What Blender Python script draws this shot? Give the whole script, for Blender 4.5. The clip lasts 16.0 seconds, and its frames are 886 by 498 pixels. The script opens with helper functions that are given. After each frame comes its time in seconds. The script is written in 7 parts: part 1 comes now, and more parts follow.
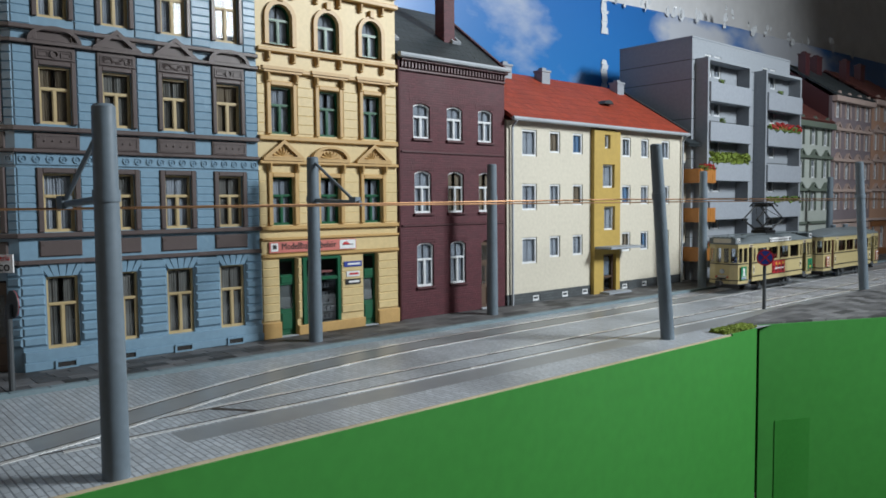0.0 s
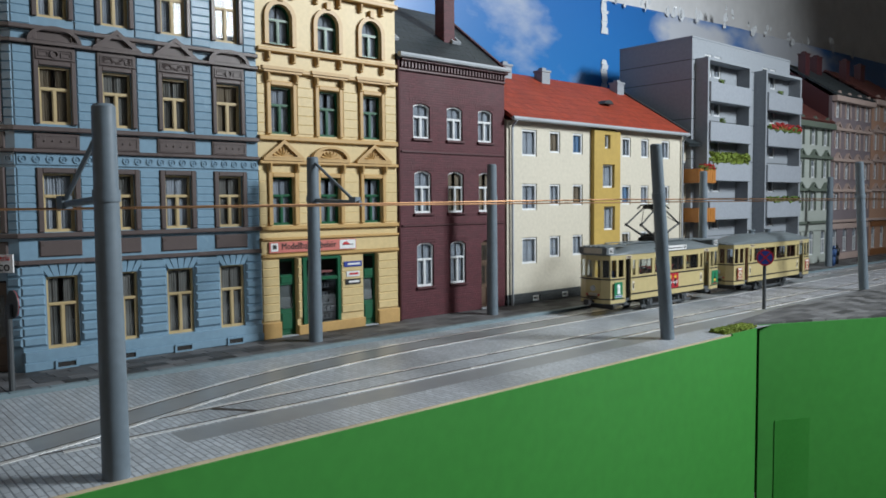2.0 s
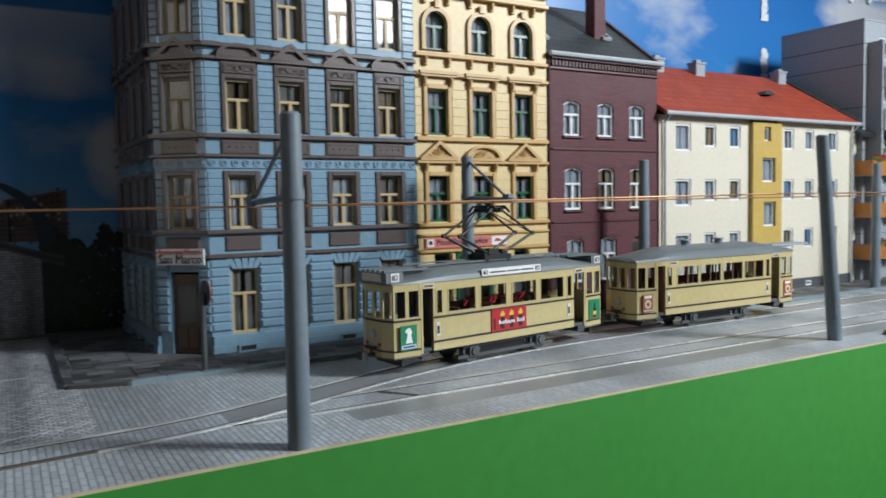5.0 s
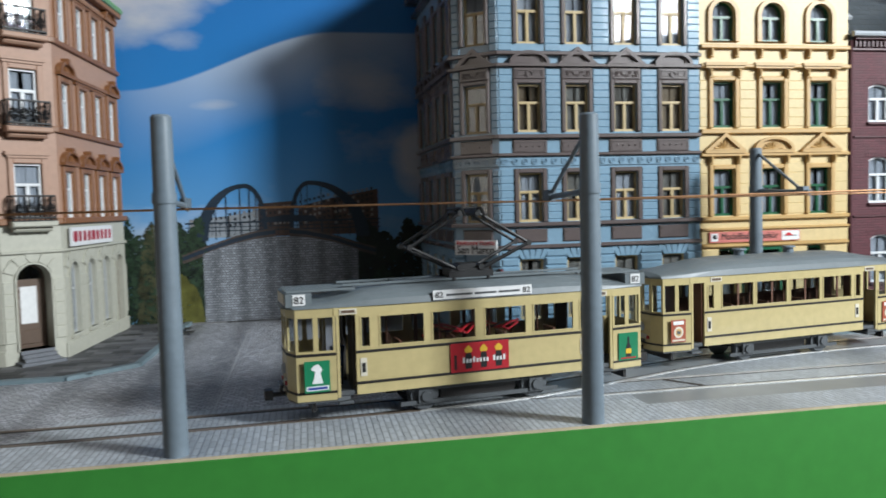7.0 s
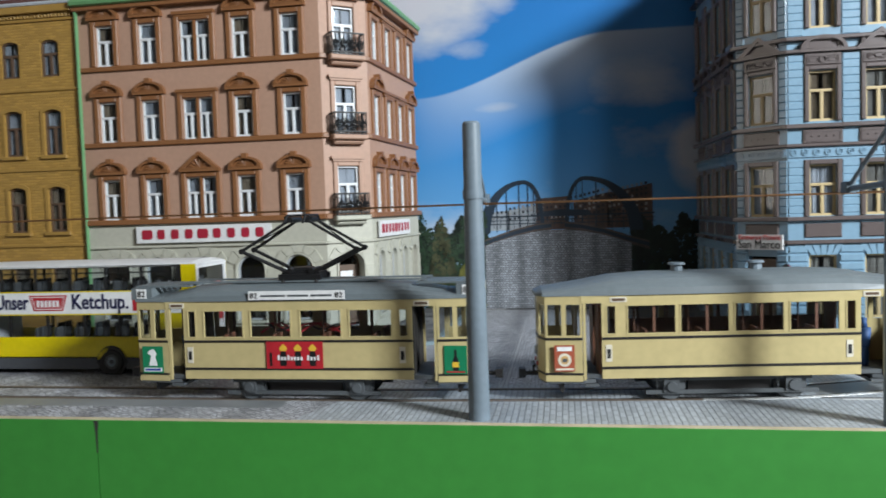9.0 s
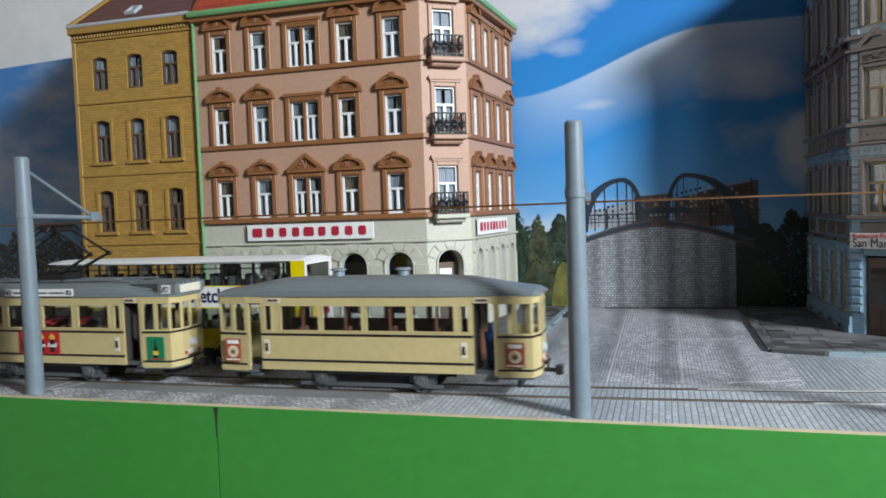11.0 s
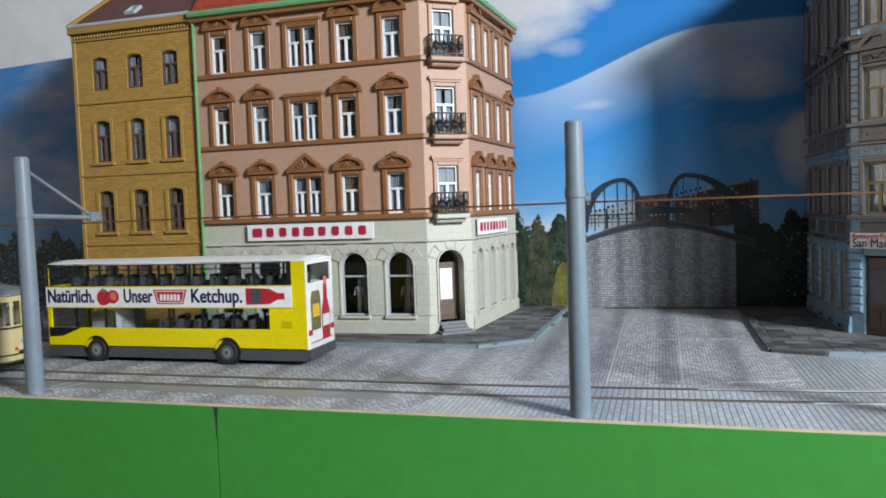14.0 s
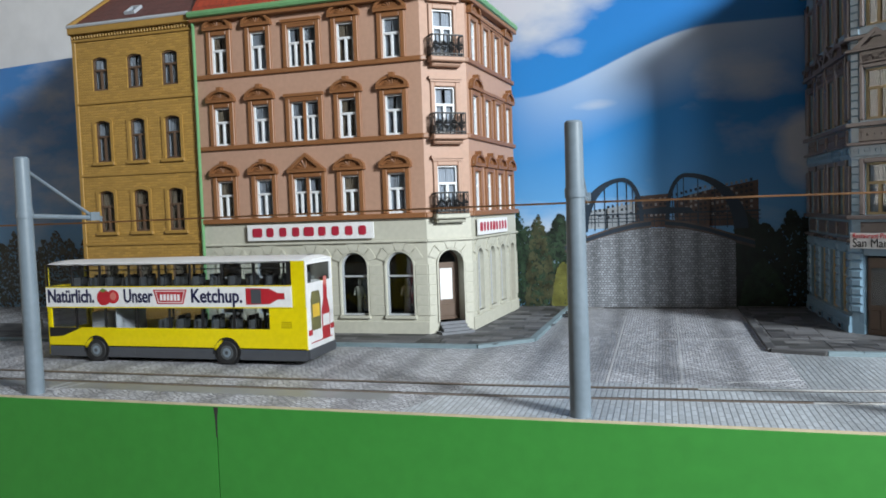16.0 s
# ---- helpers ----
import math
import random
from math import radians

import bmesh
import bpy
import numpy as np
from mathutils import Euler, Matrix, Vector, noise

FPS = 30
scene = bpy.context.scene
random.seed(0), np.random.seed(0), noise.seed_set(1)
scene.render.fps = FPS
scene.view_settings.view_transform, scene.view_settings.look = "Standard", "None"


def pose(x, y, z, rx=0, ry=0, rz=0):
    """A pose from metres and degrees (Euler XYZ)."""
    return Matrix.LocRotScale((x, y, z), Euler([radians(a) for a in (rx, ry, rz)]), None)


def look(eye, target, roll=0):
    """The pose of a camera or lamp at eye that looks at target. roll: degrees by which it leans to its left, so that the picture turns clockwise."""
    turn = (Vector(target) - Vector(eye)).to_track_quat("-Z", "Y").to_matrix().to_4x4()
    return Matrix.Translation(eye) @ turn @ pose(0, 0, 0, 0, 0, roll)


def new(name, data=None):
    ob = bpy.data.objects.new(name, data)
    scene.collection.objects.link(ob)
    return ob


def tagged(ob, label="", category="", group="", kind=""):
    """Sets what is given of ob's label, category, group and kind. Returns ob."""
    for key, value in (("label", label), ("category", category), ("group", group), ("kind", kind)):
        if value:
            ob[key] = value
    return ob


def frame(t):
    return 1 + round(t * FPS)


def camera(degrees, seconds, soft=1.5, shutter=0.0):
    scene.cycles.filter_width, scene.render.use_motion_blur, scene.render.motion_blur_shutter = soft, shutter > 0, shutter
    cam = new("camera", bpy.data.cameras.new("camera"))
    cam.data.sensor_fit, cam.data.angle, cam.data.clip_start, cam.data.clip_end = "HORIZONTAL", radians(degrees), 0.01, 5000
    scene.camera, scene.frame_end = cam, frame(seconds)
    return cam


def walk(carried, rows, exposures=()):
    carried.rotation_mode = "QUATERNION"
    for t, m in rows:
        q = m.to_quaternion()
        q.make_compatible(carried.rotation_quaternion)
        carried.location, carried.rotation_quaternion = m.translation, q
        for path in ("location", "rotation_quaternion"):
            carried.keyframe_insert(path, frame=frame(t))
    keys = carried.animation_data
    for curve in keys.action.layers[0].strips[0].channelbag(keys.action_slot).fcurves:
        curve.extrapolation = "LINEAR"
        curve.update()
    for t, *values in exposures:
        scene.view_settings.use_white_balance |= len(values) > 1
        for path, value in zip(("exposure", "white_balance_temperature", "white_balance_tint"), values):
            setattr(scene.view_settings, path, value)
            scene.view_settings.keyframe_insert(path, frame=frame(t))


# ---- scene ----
# A tabletop tramway layout in 1:87. All numbers below are in full-size metres of the
# prototype; K brings them to the true size of the model.
K = 1 / 87

cam = camera(60.7, 16.0, soft=1.7, shutter=0.4)
PATH = [
    (0, (5.21, -16.855, 5.868), (6.523, -15.35, 5.746), -0.5),
    (2.3, (5.21, -16.857, 5.868), (6.523, -15.352, 5.746), -0.5),
    (3.2, (5.215, -16.88, 5.866), (6.523, -15.374, 5.744), -0.5),
    (5.5, (4.038, -17.592, 5.779), (4.891, -15.787, 5.66), -1.2),
    (6, (3.645, -17.901, 5.753), (4.333, -16.027, 5.636), -1.3),
    (6.5, (3.409, -18.195, 5.704), (3.922, -16.265, 5.591), -1.4),
    (7, (3.17, -18.529, 5.723), (3.529, -16.565, 5.61), -1.5),
    (7.5, (2.882, -18.954, 5.717), (3.045, -16.964, 5.606), -1.5),
    (8, (2.691, -19.364, 5.724), (2.677, -17.367, 5.614), -1.6),
    (8.5, (2.547, -19.758, 5.715), (2.377, -17.768, 5.608), -1.7),
    (9, (2.385, -20.102, 5.711), (2.067, -18.13, 5.605), -1.8),
    (9.5, (2.349, -20.425, 5.731), (1.905, -18.478, 5.626), -1.9),
    (10, (2.286, -20.645, 5.72), (1.759, -18.719, 5.617), -1.9),
    (10.6, (2.206, -20.569, 5.739), (1.651, -18.651, 5.636), -2.0),
    (12.3, (2.206, -20.569, 5.739), (1.651, -18.651, 5.636), -2.0),
    (16, (2.206, -20.569, 5.739), (1.651, -18.651, 5.636), -2.0),
]
walk(cam, [(t, look(Vector(eye) * K, Vector(target) * K, roll)) for t, eye, target, roll in PATH],
     exposures=[(0, -0.74), (3.2, -0.74), (5.5, -0.4), (7.0, -0.1), (9.0, 0.26), (10.4, 0.44), (16, 0.46)])

# ---- light ----
world = bpy.data.worlds.new("room_light")
scene.world = world
world.use_nodes = True
world.node_tree.nodes["Background"].inputs[0].default_value = (0.82, 0.9, 1.0, 1)
world.node_tree.nodes["Background"].inputs[1].default_value = 0.065


def area_lamp(name, eye, target, size, watts, color, spread):
    d = bpy.data.lights.new(name, "AREA")
    d.shape, d.size, d.size_y = "RECTANGLE", size[0] * K, size[1] * K
    d.energy, d.color, d.spread = watts, color, radians(spread)
    ob = new(name, d)
    ob.matrix_world = look(Vector(eye) * K, Vector(target) * K)
    return ob


area_lamp("room_lamp", (66, -40, 38), (5, 10, 6), (13, 13), 10.8, (0.9, 0.975, 1.02), 156)
area_lamp("window_light", (43, -40, 28), (0, 10, 6), (10.5, 6.5), 0.7, (0.95, 0.98, 1.0), 176)
# added fill lamp, no source known there; brightens the corner house's shaded side
area_lamp("side_fill_lamp", (-229, -88, 40), (8, 11, 8), (66, 76), 3.9, (1.0, 0.9, 0.78), 176)


# ---- mesh helpers ----
class Mesh:
    def __init__(self):
        self.v, self.f, self.weld = [], [], False

    def add(self, vs, fs):
        n = len(self.v)
        self.v += [tuple(p) for p in vs]
        self.f += [tuple(n + i for i in f) for f in fs]
        return self

    def box(self, x0, y0, z0, x1, y1, z1):
        return self.add([(x0, y0, z0), (x1, y0, z0), (x1, y1, z0), (x0, y1, z0), (x0, y0, z1), (x1, y0, z1), (x1, y1, z1), (x0, y1, z1)],
                        [(0, 3, 2, 1), (4, 5, 6, 7), (0, 1, 5, 4), (1, 2, 6, 5), (2, 3, 7, 6), (3, 0, 4, 7)])

    def slab(self, x0, z0, x1, z1, y, proud, b):
        """A block on a wall plane y, standing proud towards -y, with chamfered edges."""
        o = [(x0, z0), (x1, z0), (x1, z1), (x0, z1)]
        i = [(x0 + b, z0 + b), (x1 - b, z0 + b), (x1 - b, z1 - b), (x0 + b, z1 - b)]
        vs = [(x, y, z) for x, z in o] + [(x, y - proud + b, z) for x, z in o] + [(x, y - proud, z) for x, z in i]
        fs = [(8, 9, 10, 11)]
        for k in range(4):
            j = (k + 1) % 4
            fs += [(k, j, 4 + j, 4 + k), (4 + k, 4 + j, 8 + j, 8 + k)]
        return self.add(vs, fs)

    def prism(self, pts, y0, y1):
        """A polygon in x, z carried from y0 to y1."""
        n = len(pts)
        vs = [(x, y0, z) for x, z in pts] + [(x, y1, z) for x, z in pts]
        return self.add(vs, [tuple(range(n)), tuple(range(2 * n - 1, n - 1, -1))] + [(k, n + k, n + (k + 1) % n, (k + 1) % n) for k in range(n)])

    def plate(self, pts, z0, z1):
        """A polygon in x, y carried from z0 to z1."""
        n = len(pts)
        vs = [(x, y, z0) for x, y in pts] + [(x, y, z1) for x, y in pts]
        return self.add(vs, [tuple(range(n - 1, -1, -1)), tuple(range(n, 2 * n))] + [(k, (k + 1) % n, n + (k + 1) % n, n + k) for k in range(n)])

    def across(self, pts, x0, x1):
        """A polygon in y, z carried from x0 to x1."""
        n = len(pts)
        vs = [(x0, y, z) for y, z in pts] + [(x1, y, z) for y, z in pts]
        return self.add(vs, [tuple(range(n - 1, -1, -1)), tuple(range(n, 2 * n))] + [(k, (k + 1) % n, n + (k + 1) % n, n + k) for k in range(n)])

    def ring(self, outer, inner, y0, y1):
        """A frame between two outlines in x, z of equal count."""
        n = len(outer)
        vs = [(x, y0, z) for x, z in outer] + [(x, y0, z) for x, z in inner] + [(x, y1, z) for x, z in outer] + [(x, y1, z) for x, z in inner]
        fs = []
        for k in range(n):
            j = (k + 1) % n
            fs += [(k, j, n + j, n + k), (2 * n + k, 3 * n + k, 3 * n + j, 2 * n + j), (k, 2 * n + k, 2 * n + j, j), (n + k, n + j, 3 * n + j, 3 * n + k)]
        return self.add(vs, fs)

    def rod(self, a, b, r, r2=None, n=8, caps=True):
        a, b = Vector(a), Vector(b)
        q = (b - a).to_track_quat("Z", "Y")
        r2 = r if r2 is None else r2
        vs = []
        for p, rr in ((a, r), (b, r2)):
            vs += [p + q @ Vector((rr * math.cos(6.28318 * k / n), rr * math.sin(6.28318 * k / n), 0)) for k in range(n)]
        fs = [(k, (k + 1) % n, n + (k + 1) % n, n + k) for k in range(n)]
        if caps:
            fs += [tuple(range(n - 1, -1, -1)), tuple(range(n, 2 * n))]
        return self.add(vs, fs)

    def tube(self, pts, r, n=6):
        for a, b in zip(pts, pts[1:]):
            self.rod(a, b, r, n=n)
        return self

    def move(self, m):
        self.v = [tuple(m @ Vector(p)) for p in self.v]
        return self

    def join(self, other):
        self.weld |= other.weld
        return self.add(other.v, other.f)

    def data(self, name, mat, smooth=False):
        if self.weld:  # one skin: shared corners, no inner faces
            seen, ids = {}, []
            for p in self.v:
                ids.append(seen.setdefault((round(p[0], 4), round(p[1], 4), round(p[2], 4)), len(seen)))
            self.v = list(seen)
            faces = {}
            for f in self.f:
                g = tuple(dict.fromkeys(ids[i] for i in f))
                if len(g) > 2:
                    faces.setdefault(tuple(sorted(g)), []).append(g)
            self.f = [g[0] for g in faces.values() if len(g) == 1]
        me = bpy.data.meshes.new(name)
        me.from_pydata([(x * K, y * K, z * K) for x, y, z in self.v], [], self.f)
        if mat:
            me.materials.append(mat)
        if smooth:
            for p in me.polygons:
                p.use_smooth = True
        return me


def at(x, y, z, rz=0):
    return pose(x * K, y * K, z * K, 0, 0, rz)


def turn(x, y, z=0, rz=0):
    """The same as at(), in prototype metres, for Mesh.move()."""
    return pose(x, y, z, 0, 0, rz)


def part(name, m, mat, parent=None, label="", where=None, smooth=False):
    """ONE mesh object, under a thing or under a part. m: a Mesh, or mesh data to share."""
    data = m.data(name, mat, smooth) if isinstance(m, Mesh) else m
    ob = new(name, data)
    ob.parent = parent
    if where is not None:
        ob.matrix_basis = where
    return tagged(ob, label)


def thing(name, where, label, category, group="", kind=""):
    ob = new(name)
    ob.empty_display_size = 0.01
    ob.matrix_basis = where
    return tagged(ob, label, category, group, kind)


def arch(w, h, rise=0.0, inset=0.0, n=10):
    """An opening's outline in x, z about its foot's middle, anticlockwise from bottom left."""
    hw = w / 2 - inset
    pts = [(-hw, inset), (hw, inset)]
    if rise <= 0:
        return pts + [(hw, h - inset), (-hw, h - inset)]
    R = ((w / 2) ** 2 + rise ** 2) / (2 * rise)
    cz, r = h - R, R - inset
    a0 = math.asin(min(1, hw / r))
    if rise > w * 0.49:
        a0, cz, r = math.pi / 2, h - w / 2, hw
    for k in range(n + 1):
        a = a0 - 2 * a0 * k / n
        pts.append((r * math.sin(a), cz + r * math.cos(a)))
    return pts


def wall(m, u0, u1, z0, z1, holes, th=0.3, y=0.0):
    """A wall from y to y + th with openings (middle, foot, width, height, rise)."""
    m.weld = True
    xs = sorted({u0, u1, *[c for h in holes for c in (h[0] - h[2] / 2, h[0] + h[2] / 2)]})
    zs = sorted({z0, z1, *[c for h in holes for c in (h[1], h[1] + h[3])]})
    xs = [x for x in xs if u0 - 1e-6 <= x <= u1 + 1e-6]
    zs = [z for z in zs if z0 - 1e-6 <= z <= z1 + 1e-6]

    def open_at(x, z):
        return any(abs(x - h[0]) < h[2] / 2 and h[1] < z < h[1] + h[3] for h in holes)
    for a, b in zip(xs, xs[1:]):
        for c, d in zip(zs, zs[1:]):
            if not open_at((a + b) / 2, (c + d) / 2):
                m.box(a, y, c, b, y + th, d)
    for cx, zf, w, h, *rise in holes:
        if rise and rise[0] > 0:
            o = [(cx + x, zf + z) for x, z in arch(w, h, rise[0])[2:]]
            half = len(o) // 2
            m.prism([(cx + w / 2, zf + h)] + o[:half + 1][::-1], y, y + th)
            m.prism([(cx - w / 2, zf + h)] + o[half:][::-1], y, y + th)
    return m


# ---- materials ----
def paint(name, color, rough=0.45, var=0.1, scale=1.2, bump=0.15, grain=14.0, metal=0.0, dirt=0.25, coat=0.0, spread=0.0):
    """Painted or moulded plastic: soft stains, fine grain, dust. scale: blotches per prototype metre."""
    m = bpy.data.materials.new(name)
    m.use_nodes = True
    nt = m.node_tree
    b = nt.nodes["Principled BSDF"]
    b.inputs["Roughness"].default_value, b.inputs["Metallic"].default_value = rough, metal
    b.inputs["Coat Weight"].default_value = coat
    tc = nt.nodes.new("ShaderNodeTexCoord")
    big = nt.nodes.new("ShaderNodeTexNoise")
    big.inputs["Scale"].default_value, big.inputs["Detail"].default_value = scale / K * 0.35, 5
    fine = nt.nodes.new("ShaderNodeTexNoise")
    fine.inputs["Scale"].default_value, fine.inputs["Detail"].default_value = grain / K * 0.35, 3
    for n in (big, fine):
        nt.links.new(tc.outputs["Object"], n.inputs["Vector"])
    ramp = nt.nodes.new("ShaderNodeValToRGB")
    c = Vector(color)
    ramp.color_ramp.elements[0].position, ramp.color_ramp.elements[1].position = 0.3, 0.72
    ramp.color_ramp.elements[0].color = (*(c * (1 - var)), 1)
    ramp.color_ramp.elements[1].color = (*[min(1, x * (1 + var * 0.6)) for x in c], 1)
    nt.links.new(big.outputs["Fac"], ramp.inputs["Fac"])
    mix = nt.nodes.new("ShaderNodeMix")
    mix.data_type = "RGBA"
    mix.blend_type = "MULTIPLY"
    mix.inputs[0].default_value = dirt
    nt.links.new(ramp.outputs["Color"], mix.inputs[6])
    nt.links.new(fine.outputs["Fac"], mix.inputs[7])
    out = mix.outputs[2]
    if spread > 0:
        oi = nt.nodes.new("ShaderNodeObjectInfo")
        hs = nt.nodes.new("ShaderNodeHueSaturation")
        mr = nt.nodes.new("ShaderNodeMapRange")
        mr.inputs[3].default_value, mr.inputs[4].default_value = 1 - spread, 1 + spread
        nt.links.new(oi.outputs["Random"], mr.inputs[0])
        nt.links.new(mr.outputs[0], hs.inputs["Value"])
        nt.links.new(out, hs.inputs["Color"])
        out = hs.outputs["Color"]
    nt.links.new(out, b.inputs["Base Color"])
    rr = nt.nodes.new("ShaderNodeMapRange")
    rr.inputs[3].default_value, rr.inputs[4].default_value = max(0.05, rough - 0.12), min(1, rough + 0.15)
    nt.links.new(big.outputs["Fac"], rr.inputs[0])
    nt.links.new(rr.outputs[0], b.inputs["Roughness"])
    if bump > 0:
        bp = nt.nodes.new("ShaderNodeBump")
        bp.inputs["Strength"].default_value, bp.inputs["Distance"].default_value = bump, 0.02 * K
        nt.links.new(fine.outputs["Fac"], bp.inputs["Height"])
        nt.links.new(bp.outputs[0], b.inputs["Normal"])
    return m


def masonry(name, color, joint, size, rough=0.6, depth=0.6, axes="xz", offset=0.5, mortar=0.06, var=0.2, scallop=None):
    """Small moulded courses (bricks, setts) by a brick texture in colour and relief; size in prototype metres."""
    m = paint(name, color, rough, 0.12, 0.8, 0.0, 10.0)
    nt = m.node_tree
    b = nt.nodes["Principled BSDF"]
    tc = nt.nodes.new("ShaderNodeTexCoord")
    sep, com = nt.nodes.new("ShaderNodeSeparateXYZ"), nt.nodes.new("ShaderNodeCombineXYZ")
    nt.links.new(tc.outputs["Object"], sep.inputs[0])
    src = {"x": 0, "y": 1, "z": 2}
    for k, a in enumerate(axes):
        nt.links.new(sep.outputs[src[a]], com.inputs[k])
    if scallop:  # rows bent into arcs: period, height
        steps = []
        for op, v in (("MULTIPLY", math.pi / (scallop[0] * K)), ("SINE", None), ("ABSOLUTE", None), ("MULTIPLY", scallop[1] * K)):
            node = nt.nodes.new("ShaderNodeMath")
            node.operation = op
            if v is not None:
                node.inputs[1].default_value = v
            nt.links.new(steps[-1].outputs[0] if steps else sep.outputs[src[axes[0]]], node.inputs[0])
            steps.append(node)
        total = nt.nodes.new("ShaderNodeMath")
        nt.links.new(sep.outputs[src[axes[1]]], total.inputs[0])
        nt.links.new(steps[-1].outputs[0], total.inputs[1])
        nt.links.new(total.outputs[0], com.inputs[1])
    br = nt.nodes.new("ShaderNodeTexBrick")
    br.offset = offset
    br.inputs["Scale"].default_value = 1 / (size[0] * K)
    br.inputs["Brick Width"].default_value, br.inputs["Row Height"].default_value = 1.0, size[1] / size[0]
    br.inputs["Mortar Size"].default_value, br.inputs["Mortar Smooth"].default_value = mortar, 0.4
    c = Vector(color)
    br.inputs["Color1"].default_value = (*(c * (1 - var)), 1)
    br.inputs["Color2"].default_value = (*[min(1, x * (1 + var)) for x in c], 1)
    br.inputs["Mortar"].default_value = (*joint, 1)
    nt.links.new(com.outputs[0], br.inputs["Vector"])
    old = b.inputs["Base Color"].links[0].from_socket
    grey = nt.nodes.new("ShaderNodeMix")
    grey.data_type, grey.blend_type = "RGBA", "MIX"
    grey.inputs[0].default_value = 0.88
    nt.links.new(old, grey.inputs[6])
    nt.links.new(br.outputs["Color"], grey.inputs[7])
    nt.links.new(grey.outputs[2], b.inputs["Base Color"])
    bp = nt.nodes.new("ShaderNodeBump")
    bp.invert = True
    bp.inputs["Strength"].default_value, bp.inputs["Distance"].default_value = depth, 0.03 * K
    nt.links.new(br.outputs["Fac"], bp.inputs["Height"])
    nt.links.new(bp.outputs[0], b.inputs["Normal"])
    return m


def glass(name, tint=(0.8, 0.85, 0.88)):
    m = bpy.data.materials.new(name)
    m.use_nodes = True
    nt = m.node_tree
    nt.nodes.remove(nt.nodes["Principled BSDF"])
    tr, gl, mx = nt.nodes.new("ShaderNodeBsdfTransparent"), nt.nodes.new("ShaderNodeBsdfGlossy"), nt.nodes.new("ShaderNodeMixShader")
    lw, pw, ma = nt.nodes.new("ShaderNodeLayerWeight"), nt.nodes.new("ShaderNodeMath"), nt.nodes.new("ShaderNodeMath")
    lw.inputs[0].default_value = 0.5
    pw.operation, ma.operation = "POWER", "MULTIPLY_ADD"
    pw.inputs[1].default_value, ma.inputs[1].default_value, ma.inputs[2].default_value = 5.0, 0.9, 0.05
    nt.links.new(lw.outputs["Facing"], pw.inputs[0])
    nt.links.new(pw.outputs[0], ma.inputs[0])
    tr.inputs[0].default_value = (*tint, 1)
    gl.inputs[1].default_value = 0.03
    nt.links.new(ma.outputs[0], mx.inputs[0])
    nt.links.new(tr.outputs[0], mx.inputs[1])
    nt.links.new(gl.outputs[0], mx.inputs[2])
    nt.links.new(mx.outputs[0], nt.nodes["Material Output"].inputs[0])
    return m


GLASS = glass("window_glass")
# near-black: the shade of unlit rooms is put into this colour
DARK = paint("dark_interior_shade", (0.03, 0.027, 0.025), 0.9)
CREAM_FRAME = paint("cream_window_frame", (0.55, 0.42, 0.22), 0.4)
GREEN_FRAME = paint("green_window_frame", (0.008, 0.105, 0.048), 0.3)
WHITE_FRAME = paint("white_window_frame", (0.78, 0.8, 0.82), 0.4)
BROWN_FRAME = paint("brown_window_frame", (0.12, 0.075, 0.05), 0.4)
CURTAIN = paint("net_curtain", (0.5, 0.5, 0.54), 0.9, 0.25, 4)
CURTAIN_WARM = paint("beige_curtain", (0.34, 0.25, 0.17), 0.9, 0.25, 4)
CURTAIN_GREY = paint("greige_curtain", (0.3, 0.27, 0.24), 0.9, 0.35, 4)
BLUE = paint("light_blue_plaster", (0.21, 0.34, 0.45), 0.28, 0.07, 0.5, coat=0.25)
TAUPE = paint("grey_brown_trim", (0.12, 0.095, 0.092), 0.28, 0.1, coat=0.25)
YELLOW = paint("pale_yellow_plaster", (0.68, 0.52, 0.26), 0.42, 0.06, 0.5)
OCHRE_TRIM = paint("ochre_trim", (0.56, 0.35, 0.13), 0.42, 0.08)
PURPLE = masonry("dark_maroon_brick", (0.085, 0.014, 0.022), (0.055, 0.009, 0.014), (0.34, 0.12), 0.62, 0.5)
MAROON = paint("maroon_trim", (0.075, 0.02, 0.025), 0.45)
CREAM = paint("cream_plaster", (0.67, 0.62, 0.51), 0.65, 0.05, 0.5)
BAY = paint("mustard_plaster", (0.5, 0.34, 0.08), 0.6, 0.07)
GREYBASE = masonry("dark_grey_plinth_brick", (0.07, 0.08, 0.085), (0.05, 0.055, 0.06), (0.5, 0.15), 0.6, 0.4)
CONCRETE = paint("light_grey_concrete", (0.33, 0.36, 0.4), 0.65, 0.06, 0.4)
SALMON = paint("salmon_plaster", (0.45, 0.27, 0.19), 0.55, 0.06, 0.5)
RUST = paint("rust_brown_trim", (0.25, 0.105, 0.04), 0.45, 0.1)
STONE = paint("cream_stone", (0.5, 0.49, 0.41), 0.55, 0.06, 0.6)
OCHRE = masonry("ochre_brick", (0.37, 0.215, 0.05), (0.31, 0.178, 0.038), (0.36, 0.13), 0.5, 0.5)
OCHREPLAIN = paint("ochre_brick_trim", (0.37, 0.215, 0.05), 0.5)
RED_TILES = masonry("red_roof_tiles", (0.33, 0.045, 0.018), (0.14, 0.02, 0.01), (0.35, 0.4), 0.6, 0.9)
DARK_TILES = masonry("dark_slate_roof", (0.03, 0.04, 0.045), (0.012, 0.015, 0.017), (0.4, 0.35), 0.5, 0.9)
MAROON_TILES = masonry("maroon_roof_tiles", (0.1, 0.025, 0.02), (0.05, 0.012, 0.01), (0.35, 0.4), 0.6, 0.9)
ZINC = paint("zinc_gutter", (0.45, 0.48, 0.52), 0.4)
